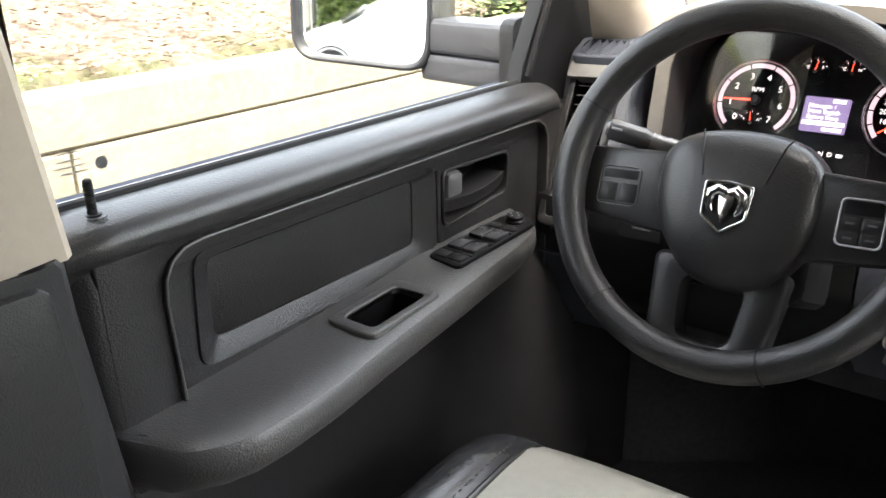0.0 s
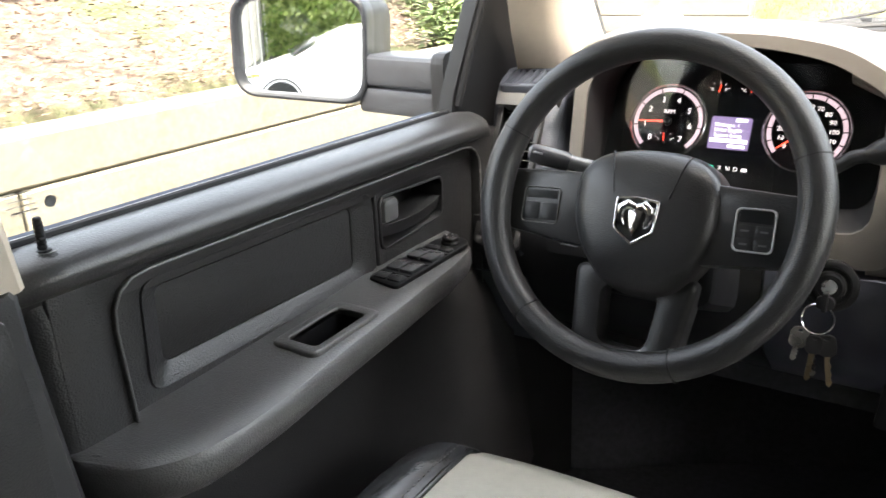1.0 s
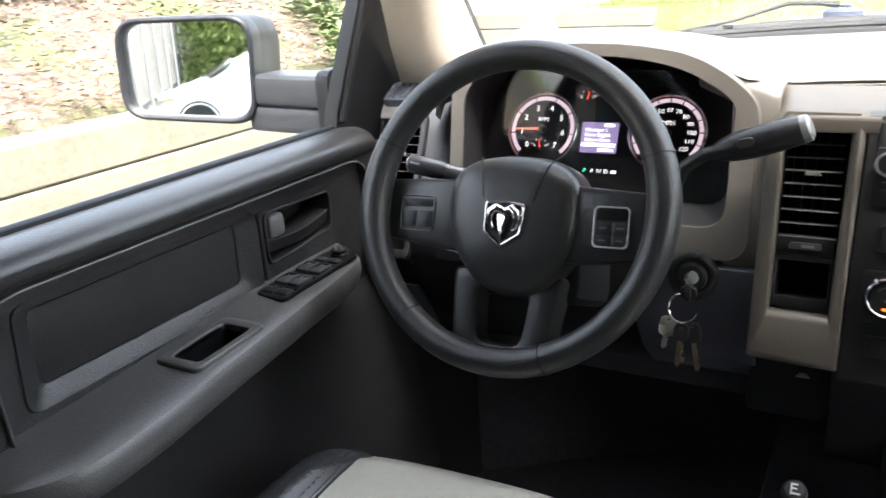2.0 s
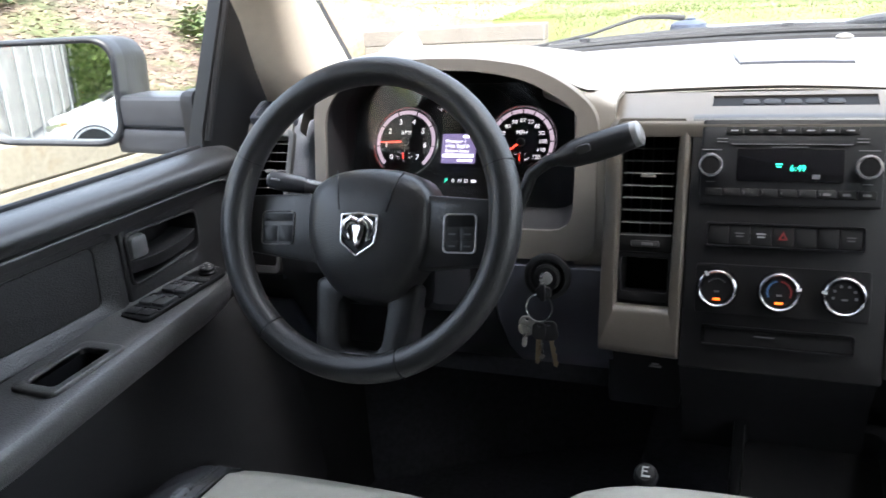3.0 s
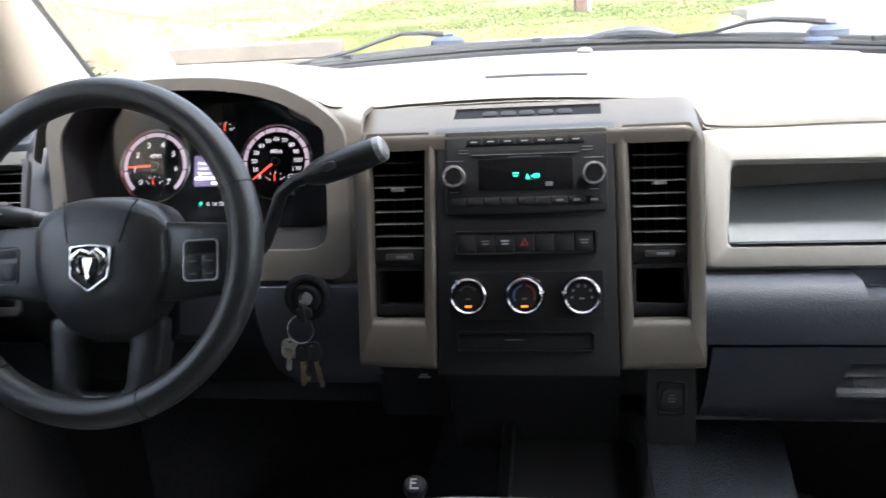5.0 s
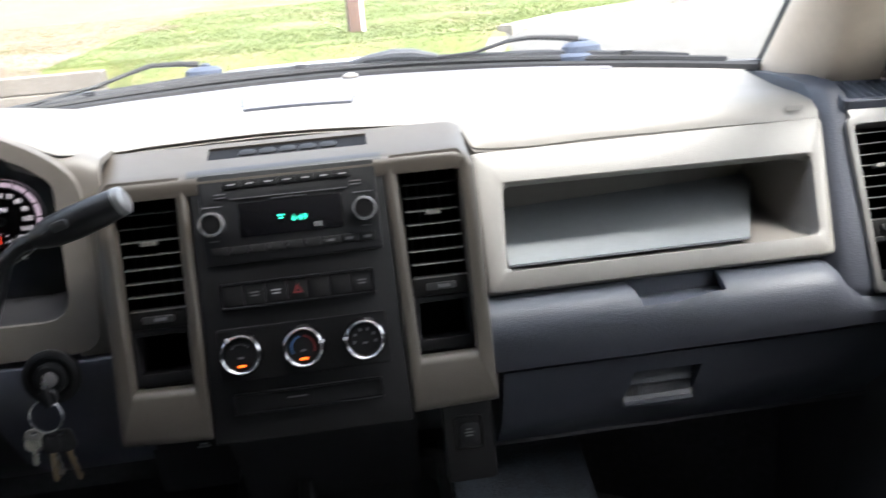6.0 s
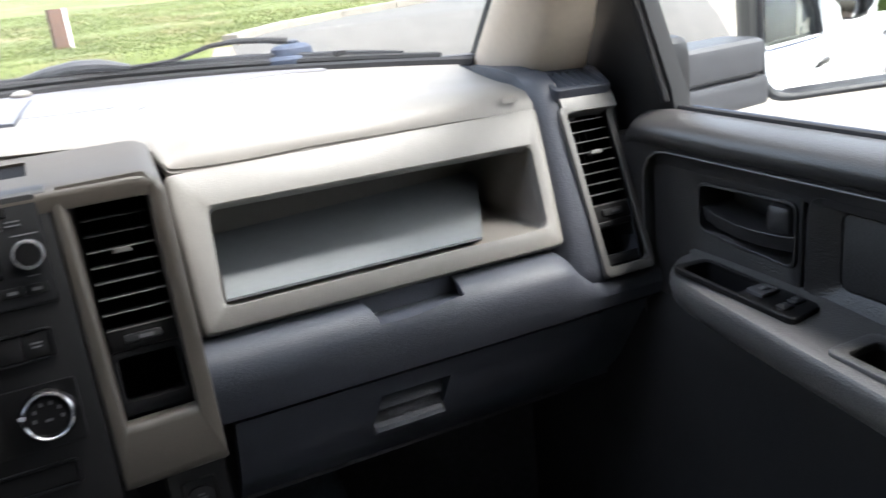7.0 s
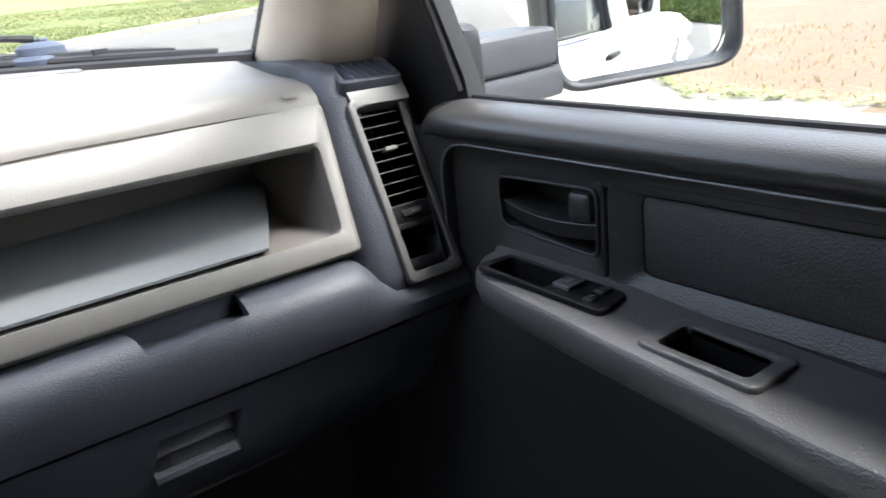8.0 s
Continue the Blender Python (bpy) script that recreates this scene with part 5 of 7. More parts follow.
for k in (-1, 0, 1):
    km = PF @ Matrix.Translation((k * 0.067, 0.0, 0.001))
    bm = B()
    lathe(bm, [(0.0240, 0), (0.0240, 0.006), (0.0232, 0.0075), (0.0225, 0.010), (0.0215, 0.0125), (0.0200, 0.0135), (0.0190, 0.0125), (0.0186, 0.009)], km, 48)
    ring = part("dial_ring", bm, M_DIALCHROME, clim, "chrome dial ring")
    bm = B()
    lathe(bm, [(0.0188, 0.0), (0.0187, 0.0085), (0.016, 0.0105), (0, 0.0110)], km, 36)
    cap = part("dial_cap", bm, M_PIANO, ring)
    bm = B()
    a = {-1: -35, 0: 78, 1: -80}[k]
    box(bm, (0, 0.021, 0.0130), (0.003, 0.0055, 0.0015), km @ pose(0, 0, 0, 0, 0, -a))
    part("pointer", bm, M_MARK, ring)
    if k < 1:
        bm = B()
        plate(bm, rrect(0.0085, 0.0026, 0.0008, 3, 0, -0.0125), km @ Matrix.Translation((0, 0, 0.0103)), 0.001)
        part("lamp", bm, M_ORANGE, cap, "lit orange lamp")
    bm = B()
    if k == -1:
        for j in range(8):
            q = radians(-50 + j * 14)
            box(bm, (0, 0, 0), (0.0012, 0.0022, 0.0004), km @ Matrix.Translation((0.0115 * math.sin(q), 0.0115 * math.cos(q), 0.0110)) @ pose(0, 0, 0, 0, 0, -math.degrees(q)))
        part("dial_print", bm, M_DIMMARK, cap)
    elif k == 0:
        for j in range(10):
            q = radians(-115 + j * 11)
            box(bm, (0, 0, 0), (0.0020, 0.0022, 0.0004), km @ Matrix.Translation((0.0125 * math.sin(q), 0.0125 * math.cos(q), 0.0108)) @ pose(0, 0, 0, 0, 0, -math.degrees(q)))
        part("cold_print", bm, M_BLUE, cap)
        bm = B()
        for j in range(10):
            q = radians(12 + j * 11)
            box(bm, (0, 0, 0), (0.0020, 0.0022, 0.0004), km @ Matrix.Translation((0.0125 * math.sin(q), 0.0125 * math.cos(q), 0.0108)) @ pose(0, 0, 0, 0, 0, -math.degrees(q)))
        part("hot_print", bm, M_RED, cap)
    else:
        for j in range(6):
            q = radians(-100 + j * 40)
            box(bm, (0, 0, 0), (0.0030, 0.0032, 0.0004), km @ Matrix.Translation((0.0118 * math.sin(q), 0.0118 * math.cos(q), 0.0109)))
        part("dial_print", bm, M_DIMMARK, cap)
    bm = B()
    box(bm, (0, -0.0035, 0.0112), (0.006, 0.0022, 0.0004), km)
    part("dial_label", bm, M_DIMMARK, cap)
bm = B()
TM = PF @ Matrix.Translation((-0.001, sv(0.546), 0))
frame_plate(bm, rrect(0.164, 0.024, 0.003, 4), rrect(0.160, 0.020, 0.002, 4), TM, 0.003, -0.003)
tray = part("tray_frame", bm, M_BLACK, stack)
bm = B()
plate(bm, rrect(0.158, 0.018, 0.002, 4), TM, 0.003, 0.001, -0.002)
part("tray_door", bm, M_PIANO, tray)
bm = B()
box(bm, (-0.012, 0.002, 0.0016), (0.022, 0.0014, 0.0004), TM)
part("tray_print", bm, M_DIMMARK, tray)
# power outlet below the stack, on the passenger's side
out = thing("power_outlet", (0.178, 0.05, 0.44), "black power outlet panel under the centre stack", "power outlet")
OM = axes((0.178, 0.030, 0.445), (1, 0, 0), (0, 0.2, 1))
bm = B()
plate(bm, rrect(0.062, 0.125, 0.006, 4), OM, 0.012, 0.004, -0.012)
part("outlet_panel", bm, M_BLACK, out)
bm = B()
frame_plate(bm, rrect(0.036, 0.044, 0.004, 4), rrect(0.030, 0.038, 0.004, 4), OM, 0.003, -0.002)
part("outlet_frame", bm, M_PIANO, out)
bm = B()
plate(bm, rrect(0.026, 0.026, 0.009, 5), OM, 0.004, 0.001)
cap = part("outlet_cap", bm, M_RUBBER, out)
bm = B()
for v in (-0.003, 0.001, 0.005):
    box(bm, (0, v, 0.0042), (0.012 - abs(v), 0.0018, 0.0006), OM)
part("outlet_print", bm, M_DIMMARK, cap)
bm = B()
plate(bm, rquad([(-0.06, -0.10), (0.04, -0.10), (0.055, 0.02), (-0.05, 0.02)], 0.01), axes((-0.16, 0.09, 0.46), (1, 0, 0), (0, -0.4, 1)), 0.01, 0.003)
flap = solid("diagnostic_flap", bm, M_BLACK, "small black flap with a pale mark under the centre stack", "flap")
bm = B()
fm = axes((-0.148, 0.09, 0.452), (1, 0, 0), (0, -0.4, 1))
box(bm, (0, 0.004, 0.012), (0.010, 0.0016, 0.002), fm)
box(bm, (0, -0.001, 0.012), (0.016, 0.0022, 0.002), fm)
part("flap_mark", bm, M_MARK, flap)

# ---- front doors (s = -1: driver's, s = 1: passenger's) ----
def arm_z(y):
    return 0.572 + 0.024 * soft(-0.62, -0.10, y)


ARM_X = [(-0.640, 0.752), (-0.625, 0.712), (-0.60, 0.688), (-0.555, 0.673), (-0.47, 0.674), (-0.39, 0.680), (-0.25, 0.687), (-0.14, 0.697), (-0.085, 0.708), (-0.060, 0.722), (-0.043, 0.745), (-0.038, 0.772)]


def door(s, label):
    d = thing("door_1" if s < 0 else "door_2", (s * 0.79, -0.25, 0.1), label, "door", kind="structure")

    def dm(y, z, x=0.77):
        """The pose of the door's inner face at y, z: local x towards the front for the driver, z into the cab."""
        return axes((s * x, y, z), (0, -s * 1.0, 0), (0, 0, 1))

    def P(pts):
        """Outline given as (along, up) with along positive to the front."""
        q = [(-s * a, b) for a, b in pts]
        return q if s < 0 else q[::-1]
    # padded sill under the glass
    prof = [(0.832, 0.742), (0.812, 0.752), (0.800, 0.757), (0.788, 0.7558), (0.776, 0.7532), (0.766, 0.7492), (0.7590, 0.7438), (0.7552, 0.7372), (0.7548, 0.7305), (0.7585, 0.7240), (0.7645, 0.7198), (0.7700, 0.7165), (0.778, 0.69)]
    bm = B()
    rows = []
    for y in [*np.linspace(-0.655, -0.60, 5), *np.linspace(-0.5, 0.03, 9), 0.06, 0.085, 0.10, 0.108, 0.112]:
        f = soft(0.03, 0.112, y)
        g = soft(-0.625, -0.655, y)
        rows.append([(s * (x + 0.022 * f + 0.01 * g), float(y), z - 0.035 * f * f - 0.004 * g) for x, z in prof])
    skin(bm, rows, (s * 0.01, 0, -0.004))
    part("sill_pad", bm, M_SILL, d, "charcoal grained sill", 50)
    bm = B()
    tube(bm, [(s * 0.808, y, 0.7565) for y in (-0.66, -0.4, -0.1, 0.025)], 0.0048, 8)
    part("window_sweep", bm, M_RUBBER, d, "black rubber window sweep")
    # main inner panel with the raised border
    m = dm(-0.25, 0.50)
    outer = P([(-0.372, -0.47), (0.36, -0.47), (0.36, 0.224), (-0.384, 0.224)])
    inner = P([(-0.318, -0.05), (0.285, -0.05), (0.288, 0.2135), (-0.330, 0.2135)])
    bm = B()
    frame_plate(bm, rquad(outer, 0.008, 5), rquad(inner, 0.045, 5), m, 0.002, -0.03, -0.016, 0.003)
    part("outer_panel", bm, M_DOOR, d, "charcoal grained door panel", 40)
    bm = B()
    rows = []
    for z in (0.03, 0.2, 0.4, 0.6, 0.70, 0.722, 0.732, 0.738):
        y0, g = -0.616 - 0.012 * soft(0.03, 0.72, z), 0.022 * soft(0.70, 0.738, z)
        rows.append([(s * (0.768 + 0.030 * (1 - math.cos(a)) + g * 0.6), y0 - 0.026 * math.sin(a), z) for a in np.linspace(0, math.pi / 2, 7)])
    skin(bm, rows, (s * 0.006, 0.004, 0))
    part("rolled_edge", bm, M_DOOR, d, "", 60)
    bm = B()
    tube(bm, [(s * 0.794, -0.652, z) for z in (0.03, 0.3, 0.6, 0.745)], 0.010, 8)
    part("door_seal", bm, M_RUBBER, d, "black rubber door seal")
    bm = B()
    bead = rquad(inner, 0.045, 5)
    bc = Vector((sum(p[0] for p in bead) / len(bead), sum(p[1] for p in bead) / len(bead)))
    grow = lambda k: [tuple(Vector(p) + (Vector(p) - bc).normalized() * k) for p in bead]
    frame_plate(bm, grow(0.0022), grow(-0.0018), m, 0.0062, -0.004, -0.012, 0.0013)
    part("border_bead", bm, M_DOOR, d, "", 40)
    # paler tube stands in for the edge highlight along the bead
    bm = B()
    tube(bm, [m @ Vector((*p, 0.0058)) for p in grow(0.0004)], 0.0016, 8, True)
    part("bead_highlight", bm, M_ARM, d, "pale line painted as the highlight on the border bead")
    # rear field with its sunken insert, front field with the handle opening
    fo, fi = P([(-0.315, -0.047), (0.052, -0.047), (0.052, 0.2100), (-0.327, 0.2100)]), P([(-0.294, 0.088), (0.042, 0.092), (0.044, 0.198), (-0.288, 0.198)])
    bm = B()
    frame_plate(bm, rquad(fo, 0.035, 5), rquad(fi, 0.016, 5), m, -0.007, -0.03, -0.026, 0.004)
    part("rear_field", bm, M_DOOR, d, "", 40)
    bm = B()
    fin = P([(-0.272, 0.107), (0.014, 0.108), (0.016, 0.185), (-0.270, 0.185)])
    plate(bm, rquad([(x * 1.01, y) for x, y in fin], 0.010, 5), m @ Matrix.Translation((0, 0, -0.0225)), 0.006, 0.002)
    part("insert", bm, M_INSERT, d, "matt black vinyl insert")
    bm = B()
    ro, ri = rquad(fi, 0.018, 5), rquad(fin, 0.012, 5)
    rc2 = Vector((sum(p[0] for p in ro) / len(ro), sum(p[1] for p in ro) / len(ro)))
    ro = [tuple(Vector(p) + (Vector(p) - rc2).normalized() * 0.005) for p in ro]
    rings = []
    for f, z in ((0.0, -0.012), (0.0, -0.0075), (0.06, -0.0050), (0.22, -0.0064), (0.85, -0.0140), (0.96, -0.0160), (1.0, -0.0190)):
        rings.append([m @ Vector((p[0] + (q[0] - p[0]) * f, p[1] + (q[1] - p[1]) * f, z)) for p, q in zip(ro, ri)])
    face_loops(bm, rings, False, False)
    part("insert_rim", bm, M_DOOR, d)
    ho, hi = P([(0.054, -0.047), (0.282, -0.047), (0.285, 0.2100), (0.054, 0.2100)]), P([(0.062, 0.117), (0.200, 0.127), (0.203, 0.182), (0.062, 0.186)])
    bm = B()
    frame_plate(bm, rquad(ho, 0.020, 5), rquad(hi, 0.012, 5), m, -0.007, -0.03, -0.020, 0.004)
    part("front_field", bm, M_DOOR, d, "", 40)
    # handle: bowl, rim, lever, pull
    bm = B()
    bk = [(x, y, -0.058) for x, y in rquad([(p[0] * 1.0, p[1]) for p in hi], 0.012, 5)]
    face_loops(bm, [[m @ Vector((x, y, -0.019)) for x, y, z in bk], [m @ Vector((x * 0.99 - s * 0.002, (y - 0.15) * 0.94 + 0.15, -0.05)) for x, y, z in bk], [m @ Vector((x * 0.97 - s * 0.005, (y - 0.15) * 0.85 + 0.15, -0.058)) for x, y, z in bk]], False, True)
    bowl = part("handle_bowl", bm, M_DOOR, d, "charcoal handle bowl")
    bm = B()
    frame_plate(bm, rquad([((x + s * 0.131) * 1.03 - s * 0.131, (y - 0.152) * 1.06 + 0.152) for x, y in hi], 0.013, 5), rquad([((x + s * 0.131) * 0.97 - s * 0.131, (y - 0.152) * 0.95 + 0.152) for x, y in hi], 0.011, 5), m, -0.004, -0.02, -0.03, 0.002)
    part("handle_rim", bm, M_DOOR, d)
    # the passenger's lever is a darker copy, with its shade in the colour
    bm = B()
    plate(bm, rquad(P([(0.066, 0.150), (0.098, 0.150), (0.098, 0.181), (0.067, 0.182)]), 0.007, 5), m @ Matrix.Translation((0, 0, -0.034)), 0.034, 0.008)
    part("lever", bm, M_LEVER if s < 0 else M_BUTTON, bowl, "pale grey release lever" if s < 0 else "grey release lever")
    bm = B()
    pull = [(0.060, 0.150, -0.010), (0.080, 0.148, -0.006), (0.110, 0.1465, -0.003), (0.140, 0.1475, -0.002), (0.175, 0.151, -0.004), (0.203, 0.155, -0.010)]
    rows = [[m @ Vector((-s * a, b + dy, c + dz)) for a, b, c in pull] for dy, dz in ((0.0, -0.045), (0.0, -0.002), (-0.0012, 0.0), (-0.009, -0.001), (-0.017, -0.004), (-0.019, -0.040))]
    skin(bm, rows)
    part("pull_shelf", bm, M_DOOR, bowl, "", 50)
    bm = B()
    tube(bm, [m @ Vector((-s * a, b - 0.0005, c - 0.0002)) for a, b, c in pull], 0.0013, 8)
    part("pull_lip", bm, M_SILL, bowl)
    bm = B()
    tube(bm, [m @ Vector((-s * a, b - 0.022, -0.009)) for a, b in ((0.110, 0.141), (0.130, 0.142), (0.155, 0.145), (0.178, 0.148))], [0.002, 0.0040, 0.0045, 0.002], 8)
    part("pull_grip", bm, M_SILL, bowl)
    # armrest, its paler vinyl carrying the light on the top
    bm = B()
    rows = []
    for y in [-0.640, -0.634, -0.625, -0.61, -0.59, -0.565, -0.53, *np.linspace(-0.50, -0.12, 46), -0.107, -0.095, -0.08, -0.068, -0.058, -0.050, -0.043, -0.039]:
        y = float(y)
        e, zt = lerp(ARM_X, y), arm_z(y)
        q = [(0.786, zt + 0.006), (0.770, zt + 0.002), (min(0.786, 0.755 * 0.5 + (e + 0.035) * 0.5), zt + 0.001), (min(0.786, e + 0.035), zt), (min(0.786, e + 0.010), zt - 0.0006), (min(0.786, e + 0.0035), zt - 0.0032), (e, zt - 0.0085), (min(0.786, e - 0.001), zt - 0.020), (min(0.786, e + 0.003), zt - 0.034), (min(0.786, e + 0.014), zt - 0.046), (0.786, zt - 0.066)]
        rows.append([Vector((s * x, y, z)) for x, z in q])
    vs = [[bm.verts.new(p) for p in row] for row in rows]
    for a, b in zip(vs, vs[1:]):
        for i in range(len(a) - 1):
            bm.faces.new((a[i], a[i + 1], b[i + 1], b[i]))
        bm.faces.new((a[-1], a[0], b[0], b[-1]))
    bm.faces.new(vs[0]), bm.faces.new(vs[-1])
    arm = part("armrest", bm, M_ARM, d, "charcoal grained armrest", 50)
    # cup-shaped pull in the armrest
    CM = axes((s * 0.729, -0.351, arm_z(-0.351)), (s, 0, 0) if s > 0 else (1, 0, 0), (0, 1, 0.046))
    bm = B()
    cut_pts = rrect(0.042, 0.084, 0.007, 5)
    face_loops(bm, [[CM @ Vector((x, y, z)) for x, y in cut_pts] for z in (-0.045, 0.03)])
    carve(arm, bm)
    bm = B()
    frame_plate(bm, rrect(0.064, 0.114, 0.010, 5), cut_pts, CM, 0.0045, -0.003, -0.040, 0.003)
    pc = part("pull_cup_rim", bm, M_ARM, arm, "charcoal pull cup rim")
    bm = B()
    face_loops(bm, [[CM @ Vector((x * f, y * f, z)) for x, y in cut_pts] for z, f in ((-0.004, 1.0), (-0.030, 0.97), (-0.043, 0.88))], False, True)
    part("pull_cup", bm, M_BLACK, arm)
    # switch plate
    if s < 0:
        SM = axes((-0.7395, -0.150, arm_z(-0.15) + 0.001), (1, -0.04, 0), (0.04, 1, 0.046))
        bm = B()
        sp = rquad([(-0.026, -0.082), (0.026, -0.088), (0.024, 0.07), (0.012, 0.084), (-0.016, 0.084), (-0.026, 0.07)], 0.010, 4)
        plate(bm, sp, SM, 0.005, 0.002, -0.001)
        pl = part("switch_plate", bm, M_PIANO, d, "satin charcoal switch plate")
        for k, (v, hh) in enumerate(((-0.068, 0.018), (-0.036, 0.030), (0.006, 0.030), (0.036, 0.012))):
            for sx in (-1, 1):
                bm = B()
                plate(bm, rrect(0.0205, hh, 0.003, 4, sx * 0.0108, v), SM, 0.005 if k in (1, 2) else 0.0025, 0.0022, 0.004)
                sw = part("window_switch" if k in (1, 2) else "lock_switch", bm, M_SWITCH if k in (1, 2) else M_BUTTON, pl)
            bm = B()
            for sx in (-1, 1):
                box(bm, (sx * 0.0108, v + 0.004, 0.0094 if k in (1, 2) else 0.0068), (0.005, 0.003, 0.0004), SM)
            part("switch_print", bm, M_DIMMARK, pl)
            if k in (0, 1, 2):
                bm = B()
                box(bm, (0, v + hh * 0.5 + 0.004, 0.0046), (0.044, 0.005, 0.0012), SM)
                part("switch_gap", bm, M_RUBBER, pl)
        km = SM @ Matrix.Translation((0.0, 0.062, 0.004))
        bm = B()
        lathe(bm, [(0.013, 0), (0.013, 0.002), (0.0115, 0.004), (0.0115, 0.008), (0.010, 0.0095), (0, 0.0095)], km, 28)
        kn = part("mirror_knob", bm, M_BLACK, pl)
        bm = B()
        for a in range(4):
            box(bm, (0, 0.006, 0.0098), (0.002, 0.003, 0.0004), km @ pose(0, 0, 0, 0, 0, a * 90))
        part("knob_print", bm, M_MARK, kn)
    else:
        SM = axes((0.736, -0.165, arm_z(-0.16) + 0.001), (1, 0.04, 0), (-0.04, 1, 0.046))
        bm = B()
        sp = rquad([(-0.026, -0.080), (0.022, -0.074), (0.024, 0.084), (-0.022, 0.090)], 0.010, 4)
        si = rquad([(-0.019, -0.004), (0.018, -0.004), (0.019, 0.074), (-0.017, 0.078)], 0.006, 4)
        frame_plate(bm, sp, si, SM, 0.005, -0.001, -0.002, 0.002)
        pl = part("switch_plate", bm, M_PIANO, d, "satin charcoal switch plate")
        cut = B()
        face_loops(cut, [[SM @ Vector((x, y, z)) for x, y in si] for z in (-0.022, 0.03)])
        carve(arm, cut)
        bm = B()
        face_loops(bm, [[SM @ Vector((x * f, (y - 0.036) * f + 0.036, z)) for x, y in si] for z, f in ((0.0, 1), (-0.020, 0.97))], False, True)
        part("coin_tray", bm, M_BLACK, d)
        for k, (u, v, w, hh, mt) in enumerate(((0.002, -0.018, 0.026, 0.022, M_SWITCH), (-0.010, -0.056, 0.016, 0.012, M_BUTTON), (0.010, -0.053, 0.016, 0.012, M_BUTTON))):
            bm = B()
            plate(bm, rrect(w, hh, 0.002, 4, u, v), SM, 0.008 if k == 0 else 0.007, 0.002, 0.001)
            sw = part("window_switch" if k == 0 else "lock_switch", bm, mt, pl)
            bm = B()
            box(bm, (u, v, 0.0094 if k == 0 else 0.0084), (w * 0.35, hh * 0.25, 0.0004), SM)
            part("switch_print", bm, M_DIMMARK, sw)
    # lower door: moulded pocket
    # its darker plastic holds the shade under the armrest
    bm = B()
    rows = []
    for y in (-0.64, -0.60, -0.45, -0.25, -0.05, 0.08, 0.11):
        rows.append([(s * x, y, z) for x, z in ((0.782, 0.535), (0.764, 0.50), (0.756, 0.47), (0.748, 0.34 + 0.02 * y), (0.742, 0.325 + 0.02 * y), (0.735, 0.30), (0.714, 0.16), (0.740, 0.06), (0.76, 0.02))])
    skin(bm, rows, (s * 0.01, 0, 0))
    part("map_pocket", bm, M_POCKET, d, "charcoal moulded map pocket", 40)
    # outer skin
    bm = B()
    rows = []
    for y in (-0.665, -0.3, 0.10, 0.30):
        rows.append([(s * x, y, z) for x, z in ((0.838, 0.752), (0.872, 0.742), (0.905, 0.70), (0.930, 0.55), (0.935, 0.40), (0.915, 0.20), (0.90, -0.02))])
    skin(bm, rows, (-s * 0.008, 0, 0))
    part("outer_skin", bm, M_WHITE, d, "white painted outer skin", 40)
    bm = B()
    tube(bm, [(s * 0.856, y, 0.741) for y in (-0.655, -0.4, -0.1, 0.05)], 0.009, 8)
    part("belt_moulding", bm, M_CAP, d, "slate outer belt moulding")
    bm = B()
    tube(bm, [(s * (0.838 - 0.20 * max(0, z - 0.78)), -0.675, z) for z in (0.755, 0.95, 1.2)], 0.018, 8)
    part("window_post", bm, M_BLACK, d, "black outer window post")
    bm = B()
    hm = axes((s * 0.918, -0.54, 0.63), (0, s * 1.0, 0), (0, 0, 1))
    plate(bm, rrect(0.115, 0.026, 0.010, 5), hm @ Matrix.Translation((0, 0, 0.012)), 0.018, 0.006)
    part("outer_handle", bm, M_BLACK, d, "black pull handle")
    # lock pin
    bm = B()
    px, py = s * 0.783, -0.618
    lathe(bm, [(0.016, -0.006), (0.015, 0.002), (0.011, 0.0055), (0.0085, 0.005), (0.008, 0.0)], Matrix.Translation((px, py, 0.748)), 22)
    part("pin_collar", bm, M_DOOR, d)
    bm = B()
    prof = [(0.0068, 0.005), (0.0068, 0.0065), (0.0038, 0.007)]
    for k in range(7):
        prof += [(0.0041, 0.009 + k * 0.0033), (0.0036, 0.0107 + k * 0.0033)]
    prof += [(0.0037, 0.0325), (0.0025, 0.034), (0, 0.034)]
    lathe(bm, prof, Matrix.Translation((px, py, 0.748)), 16)
    part("lock_pin", bm, M_RUBBER, d, "ribbed black lock pin")
    return d


door(-1, "charcoal driver's door with armrest, switches and lock pin, closed")
door(1, "charcoal passenger's door with armrest and window switch, closed")

# kick panels ahead of the doors, in the plastic darkened for shade
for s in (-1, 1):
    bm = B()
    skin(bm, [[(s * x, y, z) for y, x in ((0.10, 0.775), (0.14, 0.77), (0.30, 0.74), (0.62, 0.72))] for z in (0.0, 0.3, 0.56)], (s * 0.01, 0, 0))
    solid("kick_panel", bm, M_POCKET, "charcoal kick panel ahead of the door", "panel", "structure")

